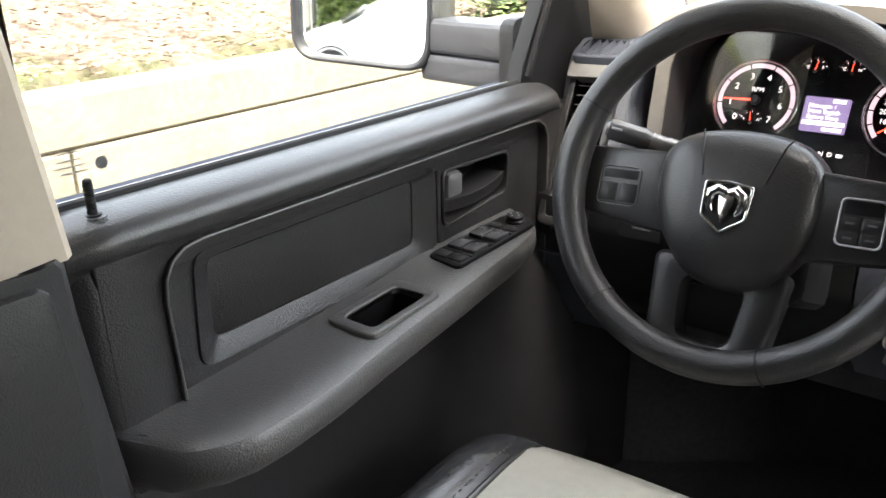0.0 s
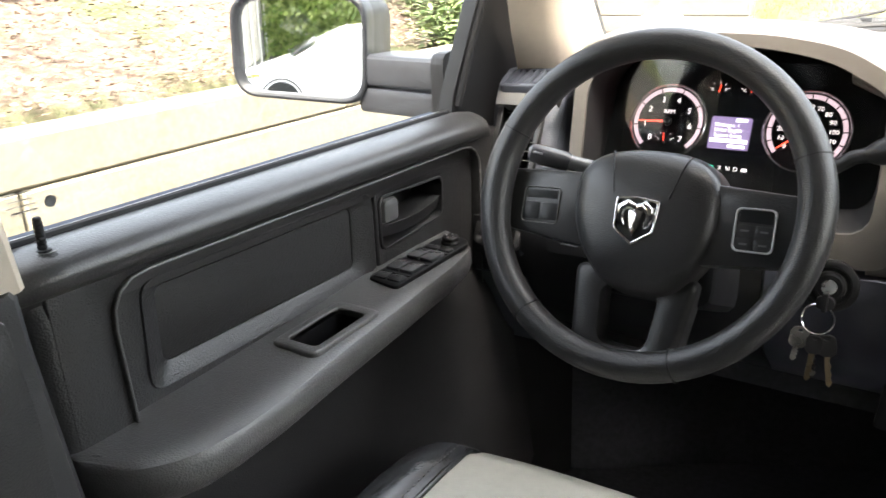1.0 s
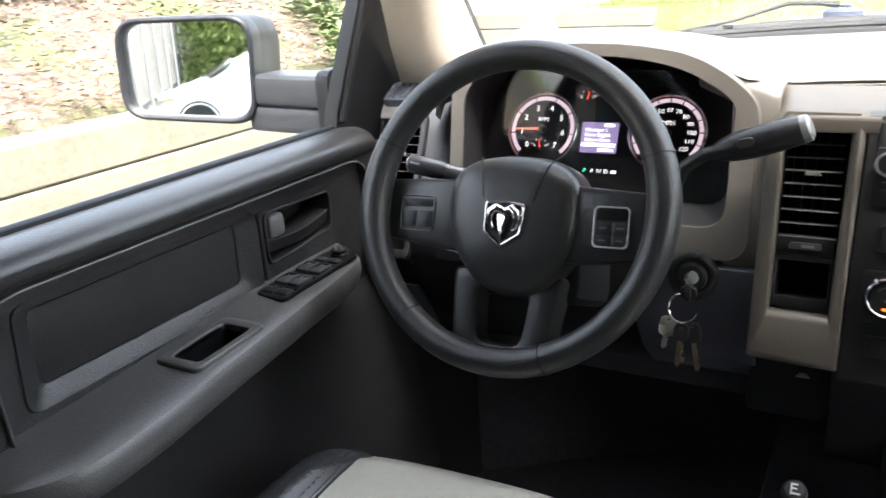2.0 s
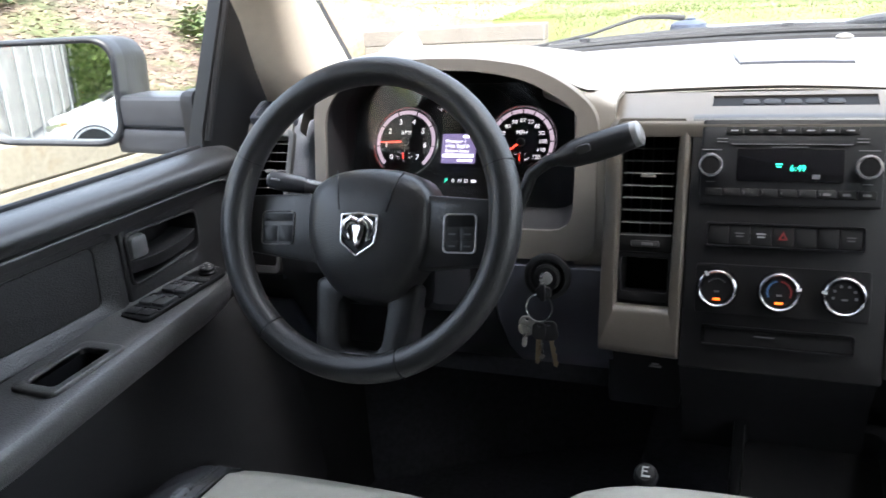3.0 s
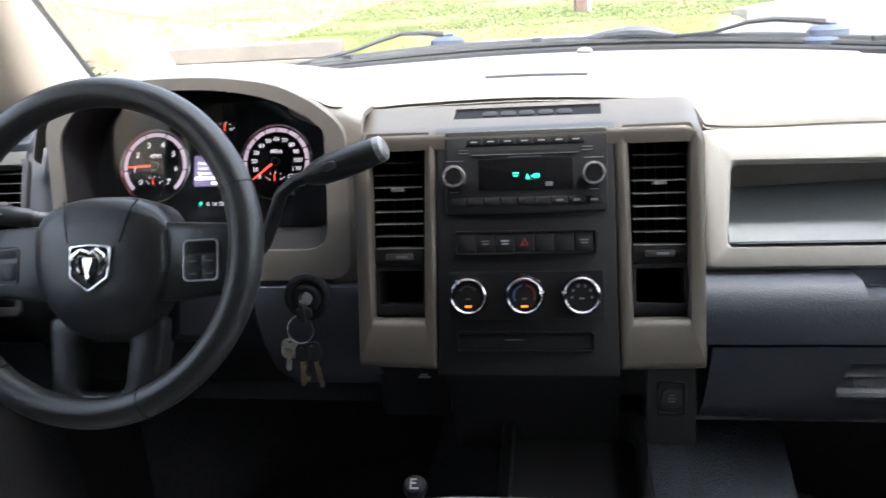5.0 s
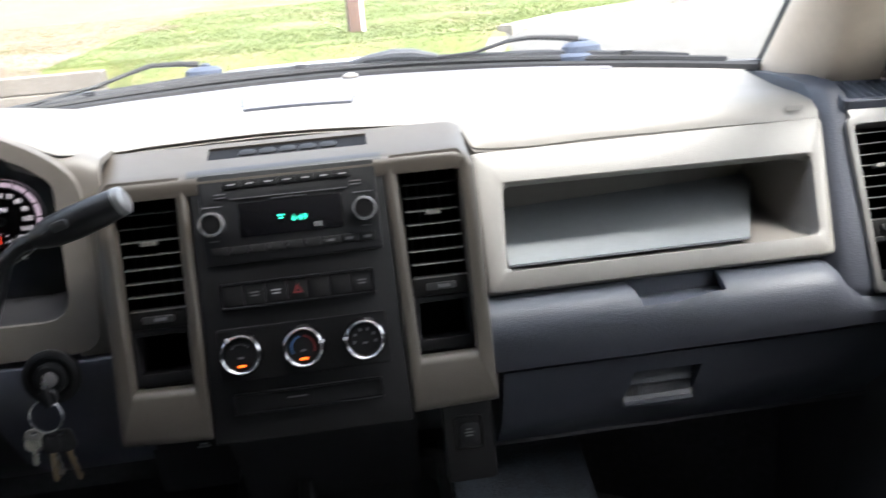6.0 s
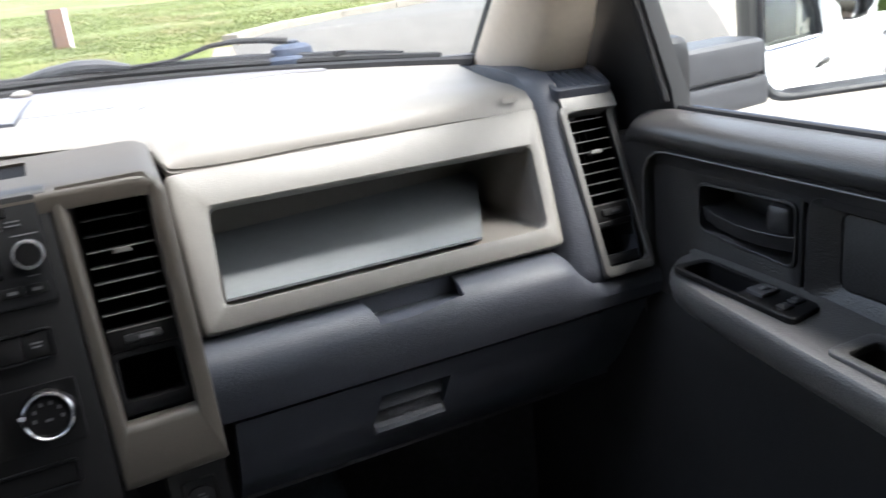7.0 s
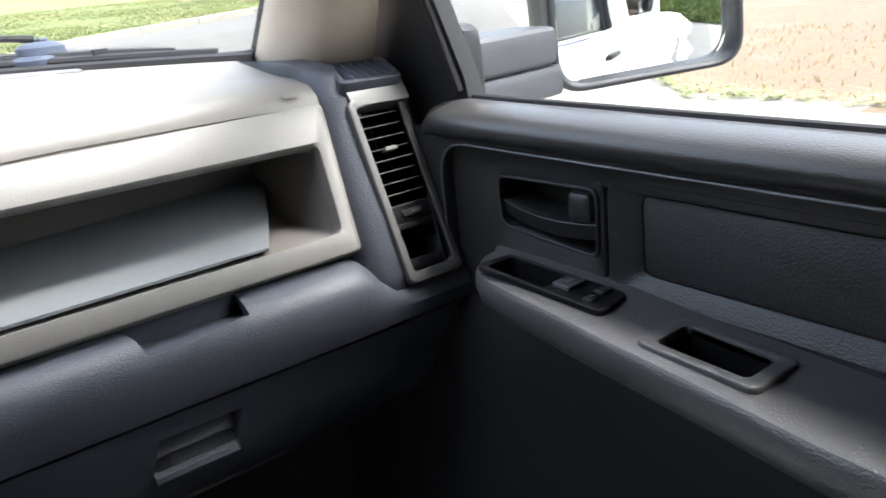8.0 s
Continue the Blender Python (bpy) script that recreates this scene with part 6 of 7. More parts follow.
# ---- seats ----
def seat(x0, x1, yf, ztop, bolster, label):
    c = (x0 + x1) / 2
    t = thing("seat_cushion", (c, yf - 0.25, 0.2), label, "seat", "front seats")

    def zc(u, v):
        """Height over the cushion: u across 0..1, v from the front edge backwards in metres."""
        e = ztop - 0.070 * (1 - soft(0.0, 0.11, v)) ** 2 - 0.02 * soft(0.1, 0.5, v)
        return e
    bl = bolster / (x1 - x0)
    bm = B()
    rows = []
    for v in (0.0, 0.004, 0.015, 0.03, 0.055, 0.09, 0.15, 0.25, 0.40, 0.55):
        row = []
        for k in range(17):
            u = bl + (1 - 2 * bl) * k / 16 if bolster else k / 16
            edge = abs(2 * u - 1)
            yy = yf - v - 0.030 * edge ** 3 - 0.01 * (1 - u)
            z = zc(u, v) - (0 if bolster else 0.02 * edge ** 6)
            row.append((x0 + (x1 - x0) * u, yy, z))
        rows.append(row)
    rows.insert(0, [(x, y + 0.004 - 0.03, 0.22) for x, y, z in rows[0]])
    rows.insert(1, [(x, y + 0.002, z - 0.035) for x, y, z in rows[1]])
    skin(bm, rows, (0, 0, -0.02))
    part("centre_panel", bm, M_SEAT, t, "greige leather centre panel", 60)
    if bolster:
        for sx, a, b in ((-1, x0, x0 + bolster), (1, x1 - bolster, x1)):
            bm = B()
            rows = []
            for v in (0.0, 0.006, 0.02, 0.045, 0.08, 0.13, 0.20, 0.32, 0.45, 0.55):
                row = []
                for k in range(21):
                    f = k / 20
                    q = f if sx > 0 else 1 - f
                    x = a + (b - a) * f
                    edge = abs(2 * (x - x0) / (x1 - x0) - 1)
                    yy = yf - v - 0.030 * edge ** 3 - 0.085 * max(0, q - 0.15) ** 2.0 * (1 - soft(0.0, 0.2, v) * 0.4) - (0.01 * (1 - (x - x0) / (x1 - x0)))
                    z = zc(0, v) + 0.040 * (math.sqrt(max(0.0, 1 - ((q - 0.42) / 0.66) ** 2)) - 0.771) - 0.35 * max(0, q - 0.72) ** 1.6
                    row.append((x, yy, z))
                rows.append(row)
            rows.insert(0, [(x, y - 0.02, 0.24) for x, y, z in rows[0]])
            skin(bm, rows, (0, 0, -0.02))
            bo = part("bolster", bm, M_LEATHER, t, "black leather bolster", 60)
            bm = B()
            side = a if sx < 0 else b
            line = [rows[i][0 if sx > 0 else 20] for i in range(1, len(rows))]
            tube(bm, [Vector(p) + Vector((0, 0, 0.001)) for p in line], 0.0035, 8)
            part("piping", bm, M_LEATHER, bo)
            bm = B()
            for i in range(60):
                f = i / 59 * (len(rows) - 3) + 1
                j = int(f)
                e = 3 if sx > 0 else 17
                p = Vector(rows[j][e]).lerp(Vector(rows[j + 1][e]), f - j)
                box(bm, p + Vector((0, 0, 0.0012)), (0.0012, 0.0035, 0.0012))
            part("stitching", bm, M_STITCH, bo)
    bm = B()
    box(bm, (c, yf - 0.30, 0.12), (x1 - x0 - 0.06, 0.44, 0.24), bevel=0.02)
    part("seat_base", bm, M_VOID, t)
    return t


seat(-0.665, -0.250, -0.190, 0.438, 0.075, "greige and black leather driver's seat cushion")
seat(-0.210, 0.205, -0.128, 0.462, 0.0, "greige leather middle seat cushion")
seat(0.255, 0.675, -0.190, 0.420, 0.075, "greige and black leather passenger's seat cushion")

# low floor shifter and floor tray in front of the middle seat
sh = thing("floor_shifter", (-0.137, -0.05, 0.1), "small black floor shift lever with a bright pattern on the knob", "lever")
bm = B()
tube(bm, [(-0.137, 0.02, 0.10), (-0.137, -0.03, 0.25), (-0.136, -0.082, 0.375)], [0.010, 0.008, 0.007], 12)
part("shaft", bm, M_BLACK, sh)
km = axes((-0.136, -0.090, 0.386), (1, 0, 0), (0, 0.8, 0.6))
bm = B()
lathe(bm, [(0.008, -0.022), (0.012, -0.015), (0.0145, -0.004), (0.0135, 0.005), (0.010, 0.009), (0, 0.0105)], km, 26)
kn = part("knob", bm, M_RUBBER, sh, "glossy black knob")
bm = B()
for u, v, w, h in ((-0.003, 0.0, 0.0016, 0.013), (0.0, 0.006, 0.007, 0.0016), (0.0, 0.001, 0.006, 0.0016), (0.002, -0.005, 0.009, 0.002)):
    box(bm, (u, v, 0.0105), (w, h, 0.0012), km)
part("shift_pattern", bm, M_MARK, kn)
tr = thing("floor_tray", (0.04, 0.02, 0.30), "shallow black plastic tray on the tunnel", "tray")
bm = B()
TM2 = axes((0.055, 0.03, 0.325), (1, 0, 0), (0, 1, 0.25))
frame_plate(bm, rrect(0.20, 0.24, 0.02, 5), rrect(0.17, 0.20, 0.015, 5), TM2, 0.01, -0.20, -0.03, 0.004)
part("tray_rim", bm, M_BLACK, tr)
bm = B()
plate(bm, rrect(0.172, 0.202, 0.015, 5), TM2 @ Matrix.Translation((0, 0, -0.034)), 0.004)
part("tray_floor", bm, M_RUBBER, tr)
bm = B()
plate(bm, rquad([(-0.11, -0.20), (0.11, -0.20), (0.12, 0.2), (-0.12, 0.2)], 0.04), axes((0.27, 0.10, 0.20), (1, 0.2, -0.3), (-0.2, 1, 0.55)), 0.02, 0.008)
solid("tunnel_side", bm, M_SPECK, "black rubber-covered tunnel side in the passenger's footwell", "mat", "structure")

# ---- outside of the truck: mirrors, bonnet, wipers ----
def wing_mirror(s):
    c = Vector((s * 1.115, 0.080, 0.838))
    nrm = Vector((-s * MIRROR_N[0], MIRROR_N[1], MIRROR_N[2])) if s < 0 else Vector((-s * MIRROR_N2[0], MIRROR_N2[1], MIRROR_N2[2]))
    side = Vector((-nrm.y, nrm.x, 0)).normalized()          # along the glass, to the picture's right
    m = axes(c, side, nrm.cross(side))
    t = thing("wing_mirror", c, "black door mirror with a rounded glass and a two-part arm", "mirror", "wing mirrors")
    W, H = 0.252, 0.180
    m = m @ (Matrix.Translation((-0.020, -0.004, 0)) if s < 0 else Matrix.Translation((0.044, -0.018, 0)))
    W = W if s < 0 else 0.285
    H = H if s < 0 else 0.200
    bm = B()
    out = rquad([(-W / 2, -H / 2 + 0.012), (W / 2 - 0.01, -H / 2 - 0.006), (W / 2, H / 2 - 0.004), (-W / 2 + 0.006, H / 2)] if s < 0 else [(-W / 2 + 0.01, -H / 2 - 0.006), (W / 2, -H / 2 + 0.012), (W / 2 - 0.006, H / 2), (-W / 2, H / 2 - 0.004)], 0.045, 7)
    inn = [(x * 0.915, y * 0.885) for x, y in out]
    frame_plate(bm, out, inn, m, 0.012, -0.03, -0.016, 0.008)
    rim = part("mirror_rim", bm, M_MIRRORRIM, t, "rounded black rim", 50)
    bm = B()
    bulge = 0.0 if s < 0 else 1 / 2.4                     # the passenger's glass is convex
    face_loops(bm, [[m @ Vector((x * 1.01, y * 1.01, -0.012)) for x, y in inn]] + [[m @ Vector((x * k, y * k, -0.005 - bulge * k * k * (x * x + y * y))) for x, y in inn] for k in (1.01, 0.9, 0.8, 0.7, 0.6, 0.5, 0.4, 0.3, 0.2, 0.1)])
    part("mirror_glass", bm, M_MIRROR, t, "silvered mirror glass")
    bm = B()
    loops = []
    for z, f, dx in ((-0.028, 1.0, 0), (-0.06, 1.0, 0.004), (-0.10, 0.94, 0.012), (-0.13, 0.80, 0.02), (-0.145, 0.5, 0.03)):
        loops.append([m @ Vector((x * f - s * dx * 1.0, y * f, z)) for x, y in out])
    face_loops(bm, loops, True, True)
    part("housing", bm, M_MIRRORBODY, t, "charcoal housing", 50)
    # arm to the door
    az = 0.772 if s < 0 else 0.762
    a0, a1 = Vector((s * 1.03, 0.145, az)), Vector((s * 0.865, 0.125, az))
    am = axes((a0 + a1) / 2, (a1 - a0) * -s, (0, 0, 1))
    L = (a1 - a0).length
    bm = B()
    box(bm, (0, 0.0245, 0), (L, 0.053, 0.080), am, 0.021, 5)
    part("arm_upper", bm, M_MIRRORARM, t, "charcoal arm cover")
    bm = B()
    box(bm, (0, -0.0235, 0), (L + 0.02, 0.043, 0.078), am, 0.014, 4)
    part("arm_lower", bm, M_MIRRORARM, t)
    bm = B()
    plate(bm, rquad([(-0.05, -0.05), (0.05, -0.055), (0.05, 0.06), (-0.045, 0.06)], 0.02), axes((s * 0.842, 0.115, 0.775), (0, s * 1.0, 0), (0, 0, 1)), 0.026, 0.008)
    part("arm_foot", bm, M_MIRRORBODY, t)


MIRROR_N, MIRROR_N2 = (0.33, -0.94, 0.02), (0.526, -0.850, 0.026)
wing_mirror(-1)
wing_mirror(1)

bonnet = thing("bonnet", (0, 1.4, 0.7), "white painted truck bonnet", "bonnet")
bm = B()
rows = []
for y in (0.70, 0.78, 0.95, 1.2, 1.5, 1.8, 2.0, 2.1):
    rows.append([(float(x), y - 0.25 * x * x, 0.802 - 0.020 * soft(0.8, 2.0, y) - 0.05 * soft(1.9, 2.12, y) - 0.03 * x ** 2 - 0.085 * soft(0.30, 0.62, abs(x))) for x in np.linspace(-0.84, 0.84, 15)])
skin(bm, rows, (0, 0, -0.012))
part("bonnet_skin", bm, M_WHITE, bonnet, "", 50)
for s in (-1, 1):
    bm = B()
    rows = []
    for y in (0.30, 0.6, 1.0, 1.5, 2.0, 2.2):
        rows.append([(s * x, y - 0.1 * soft(0.9, 1.0, x), z - 0.05 * soft(0.45, 1.0, y)) for x, z in ((0.845, 0.752), (0.90, 0.735), (0.955, 0.68), (0.985, 0.45), (0.98, 0.15), (0.96, -0.1))])
    skin(bm, rows, (-s * 0.008, 0, 0))
    solid("front_wing", bm, M_WHITE, "white painted front wing of the truck", "wing", "", "front wings", 50)
# rear door and bed side seen in the mirror
for s in (-1, 1):
    bm = B()
    rows = []
    for y in (-0.672, -1.2, -1.93):
        rows.append([(s * x, y, z) for x, z in ((0.838, 0.752), (0.872, 0.742), (0.905, 0.70), (0.930, 0.55), (0.935, 0.40), (0.915, 0.20), (0.90, -0.02))])
    skin(bm, rows, (-s * 0.008, 0, 0))
    solid("rear_door_skin", bm, M_WHITE, "white painted rear door of the truck", "door skin", "", "rear door skins", 50)
    bm = B()
    hm = axes((s * 0.918, -1.88, 0.63), (0, s * 1.0, 0), (0, 0, 1))
    plate(bm, rrect(0.115, 0.026, 0.010, 5), hm @ Matrix.Translation((0, 0, 0.012)), 0.018, 0.006)
    solid("door_handle", bm, M_BLACK, "black outer pull handle on the rear door", "handle", "", "door handles")
    bm = B()
    rows = []
    for y in (-1.98, -2.6, -3.3, -3.9):
        rows.append([(s * x, y, z) for x, z in ((0.86, 0.66), (0.92, 0.655), (0.95, 0.60), (0.96, 0.40), (0.95, 0.15), (0.93, 0.0))])
    skin(bm, rows, (-s * 0.01, 0, 0))
    solid("bed_side", bm, M_WHITE, "white side face of the truck's load bed", "bed side", "", "bed sides", 50)

for s in (-1, 1):
    bm = B()
    fm = axes((s * 0.846, -1.30, 0.955), (0, s * 1.0, 0), (0, 0, 1))
    frame_plate(bm, rrect(1.26, 0.44, 0.06, 5), rrect(0.80, 0.36, 0.08, 5), fm, 0.012, -0.006, -0.006, 0.004)
    solid("rear_door_frame", bm, M_WHITE, "white painted window frame of the rear door", "door frame", "", "rear door frames", 50)
# cowl and wipers
bm = B()
rows = [[(float(x), base_y(x) + dy, base_z(x) - dz) for x in np.linspace(-0.72, 0.72, 21)] for dy, dz in ((0.012, 0.012), (0.03, 0.02), (0.09, 0.028), (0.14, 0.026))]
skin(bm, rows, (0, 0, -0.01))
solid("cowl", bm, M_RUBBER, "black plastic cowl under the windscreen", "cowl", "structure")


def on_glass(x, f):
    """A place on the outer face of the windscreen, f of the way up."""
    return Vector((x, base_y(x) * (1 - f) + (-0.10 - 0.15 * x * x) * f + 0.024, base_z(x) + 0.40 * f + 0.010))


def wiper(x0, x1, f0, f1, pivot, arm):
    w = thing("windscreen_wiper", pivot, "black windscreen wiper with a weathered pivot cap", "wiper", "windscreen wipers")
    pts = [on_glass(x0 + (x1 - x0) * k / 12, f0 + (f1 - f0) * k / 12) for k in range(13)]
    bm = B()
    tube(bm, pts, 0.0065, 8)
    part("blade_rubber", bm, M_RUBBER, w)
    bm = B()
    tube(bm, [p + Vector((0, 0.010, 0.006)) for p in pts[1:-1]], [0.004, 0.006, 0.007, 0.007, 0.008, 0.009, 0.008, 0.007, 0.007, 0.006, 0.004], 8)
    part("blade_frame", bm, M_MIRRORBODY, w)
    for k in (3, 9):
        bm = B()
        box(bm, pts[k] + Vector((0, 0.010, 0.006)), (0.020, 0.018, 0.016), bevel=0.004, seg=2)
        part("blade_claw", bm, M_MIRRORBODY, w)
    bm = B()
    tube(bm, arm, [0.0028, 0.0032, 0.0036, 0.0042, 0.0048, 0.0060][:len(arm)], 8)
    part("arm", bm, M_RUBBER, w)
    bm = B()
    pv = Vector(pivot)
    lathe(bm, [(0.044, -0.024), (0.044, -0.012), (0.039, -0.008), (0.033, -0.007), (0.032, 0.003), (0.025, 0.008), (0.012, 0.010), (0, 0.0105)], Matrix.Translation(pv) @ Matrix.Diagonal((1.0, 0.8, 1.0, 1.0)), 22)
    part("pivot_cap", bm, M_CAP, w, "weathered blue-black cap")
    bm = B()
    lathe(bm, [(0.009, 0.006), (0.009, 0.013), (0.006, 0.015), (0, 0.015)], Matrix.Translation(pv + Vector((0.004, 0, 0))), 6)
    part("pivot_nut", bm, M_CAP, w)
    return w


wiper(-0.52, 0.172, 0.0, 0.012, (-0.172, 0.670, 0.858), [(-0.43, 0.530, 0.841), (-0.339, 0.600, 0.855), (-0.296, 0.630, 0.868), (-0.258, 0.650, 0.878), (-0.21, 0.665, 0.876), (-0.178, 0.668, 0.872)])
drive = wiper(0.164, 0.66, 0.014, 0.0, (0.476, 0.530, 0.850), [(0.228, 0.600, 0.850), (0.302, 0.580, 0.854), (0.357, 0.565, 0.869), (0.395, 0.555, 0.872), (0.444, 0.540, 0.868), (0.472, 0.531, 0.864)])
bm = B()
tube(bm, [(0.085, 0.642, 0.851), (0.125, 0.632, 0.857), (0.165, 0.620, 0.8605), (0.20, 0.610, 0.859), (0.24, 0.597, 0.852)], [0.004, 0.008, 0.0105, 0.010, 0.005], 10)
part("arm_root", bm, M_MIRRORARM, drive, "broad grey-black arm root")

# ---- the land ----
def height(x, y):
    """Ground level; the truck stands at -0.75."""
    h = -0.75
    az = x / max(y, 0.5)
    front = (soft(6.02, 6.10, y) if -3.62 < x < -1.78 else soft(4.6, 6.1, y)) * (1 - soft(0.9, 1.7, az)) if y > 0 else 0.0
    h += front * (1.36 + 0.045 * max(0, y - 6.1))
    left = soft(-2.25, -2.45, x) * (1 - front) if y < 3.4 else soft(-3.65, -4.3, x) * (1 - front)
    # beyond x -4.9 an unseen bank is added for the dial lens to reflect
    left *= soft(-5.4, -4.6, y) if x > -4.9 else soft(-10.5, -9.5, y)
    h += left * (1.31 + 0.42 * max(0, -2.5 - x)) if x > -12 else left * 5.3
    if x < -2.5 and front > 0:
        h += front * 0.35 * max(0, -2.5 - x) * soft(9, 4, y)
    h -= 0.32 * soft(-6, -12, y)
    if x > 6:
        h += 0.02 * (x - 6)
    return h


def zone(x, y):
    road = road_edge(x, y)
    if x > 1.7 and -30 < y < x * 0.92 and x < 40:
        return 3 if x > 8.05 - 0.25 * math.sin(y) else 4
    if road > 0 and y > 2.5:
        return 2
    if -3.7 < x < 0.75 and 3.35 < y < 5.3:
        return 4
    if x < -2.3 and -5 < y < 7.5:
        return 0
    # unseen grass, added to turn the dial lens reflection green
    if x < -4.9 and -11 < y <= -5:
        return 1
    if y > 6.0 and x < -2.6 + 1.1 * noise.noise((x * 0.7, y * 0.7, 5.0)):
        return 3
    if y > 3.4 and x < 60 and x / max(y, 0.5) < 1.2:
        return 1
    if x > 1.7 and y < 14:
        return 3
    return 2


def road_edge(x, y):
    """Above zero on the road's side of the kerb that curves away ahead."""
    return lerp(KERB, x) - y if x > 0.75 else -1


KERB = [(0.75, 4.2), (0.85, 5.0), (1.2, 5.75), (1.8, 6.35), (3.0, 7.1), (5.0, 8.2), (9.0, 10.2), (20, 15.5), (60, 34)]
xs = [-120, -60, -30, -18, *np.arange(-12, -3, 0.5), *np.arange(-3, 3, 0.2), *np.arange(3, 14, 0.4), 16, 20, 26, 34, 50, 80, 120]
ys = [-120, -60, -30, -20, *np.arange(-14, -3, 0.8), *np.arange(-3, 10, 0.25), *np.arange(10, 20, 0.8), 24, 30, 40, 60, 100, 160]
bm = B()
V = [[bm.verts.new((float(x), float(y), height(float(x), float(y)) + 0.014 * (noise.noise((x * 0.9, y * 0.9, 0)) if height(float(x), float(y)) > -0.7 else 0))) for x in xs] for y in ys]
for j in range(len(ys) - 1):
    for i in range(len(xs) - 1):
        f = bm.faces.new((V[j][i], V[j][i + 1], V[j + 1][i + 1], V[j + 1][i]))
        f.material_index = zone((xs[i] + xs[i + 1]) / 2, (ys[j] + ys[j + 1]) / 2)
ground = solid("ground", bm, M_BANK, "leafy bank, lawn, pale road and dry tan ground", "ground", "structure", angle=80)
for m in (M_LAWN, M_ASPHALT, M_DIRT, M_CONCRETE):
    ground.data.materials.append(m)

# timber retaining wall beside the truck: stacked sleepers
tw = thing("retaining_wall", (-2.28, 0, -0.75), "sun-bleached timber sleeper retaining wall below the leafy bank", "wall", kind="structure")
random.seed(4)
for k in range(10):
    z = 0.58 - 0.07 - 0.141 * k
    y = -4.7
    while y < 3.3:
        L = 2.42 if y > -4.6 else 1.3 + 1.1 * (k % 2)
        y1 = min(y + L, 3.35)
        bm = B()
        box(bm, (-2.29 + random.uniform(-0.006, 0.006), (y + y1) / 2, z), (0.16, y1 - y - 0.006, 0.137), bevel=0.008, seg=1)
        part("sleeper", bm, M_TIMBER, tw)
        y += L
bm = B()
box(bm, (-2.352, -0.68, -0.10), (0.03, 8.0, 1.32))
part("backing_board", bm, M_GREYTIMBER, tw)
fw = thing("low_timber_wall", (-2.6, 6.0, 0.2), "grey weathered timber wall at the lawn's edge", "wall", kind="structure")
for k in range(6):
    bm = B()
    box(bm, (-2.695 + random.uniform(-0.02, 0.02), 6.0 + random.uniform(-0.006, 0.006), 0.52 - 0.141 * k), (1.71, 0.15, 0.137), bevel=0.008, seg=1)
    part("sleeper", bm, M_GREYTIMBER, fw)
bm = B()
box(bm, (0, 0, 0), (0.085, 0.002, 0.042), pose(-0.630, 0.372, 0.856, -20, -32, 8), 0.0006, 1)
solid("paper_card", bm, M_PAPER, "small white paper card tucked at the foot of the windscreen", "card")
# kerb stones along the road
kb = thing("kerb", (2, 6, 0.4), "pale concrete kerb curving along the road", "kerb", kind="structure")
kpts = [(0.78, 4.3), (0.84, 4.9), (1.0, 5.45), (1.4, 6.0), (1.95, 6.48), (2.6, 6.9), (3.3, 7.28), (4.1, 7.72), (5.0, 8.2), (6.0, 8.72), (7.0, 9.22), (8.0, 9.72), (9.0, 10.2), (10.5, 10.95), (12.0, 11.65), (14.0, 12.6), (16, 13.6), (20, 15.5)]
for (xa, ya), (xb, yb) in zip(kpts, kpts[1:]):
    L = math.hypot(xb - xa, yb - ya)
    za, zb = height(xa, ya), height(xb, yb)
    m = axes(((xa + xb) / 2, (ya + yb) / 2, (za + zb) / 2 - 0.045), (xb - xa, yb - ya, zb - za), (-(yb - ya), xb - xa, 0))
    bm = B()
    box(bm, (0, 0, 0), (L - 0.008, 0.16, 0.20), m, 0.02, 2)
    part("kerb_stone", bm, M_CONCRETE, kb)
# marker post on the lawn
mp = thing("marker_post", (0.195, 7.2, 0.62), "short brown marker post with a white side on the lawn", "post")
pm = pose(0.190, 7.2, 0.66, 0, 0, 12)
bm = B()
box(bm, (0, 0, 0.14), (0.115, 0.10, 0.37), pm, 0.006)
part("shaft", bm, M_POST, mp)
bm = B()
box(bm, (0.0745, 0, 0.14), (0.030, 0.105, 0.365), pm, 0.004)
part("white_side", bm, M_PAPER, mp, "white side face")

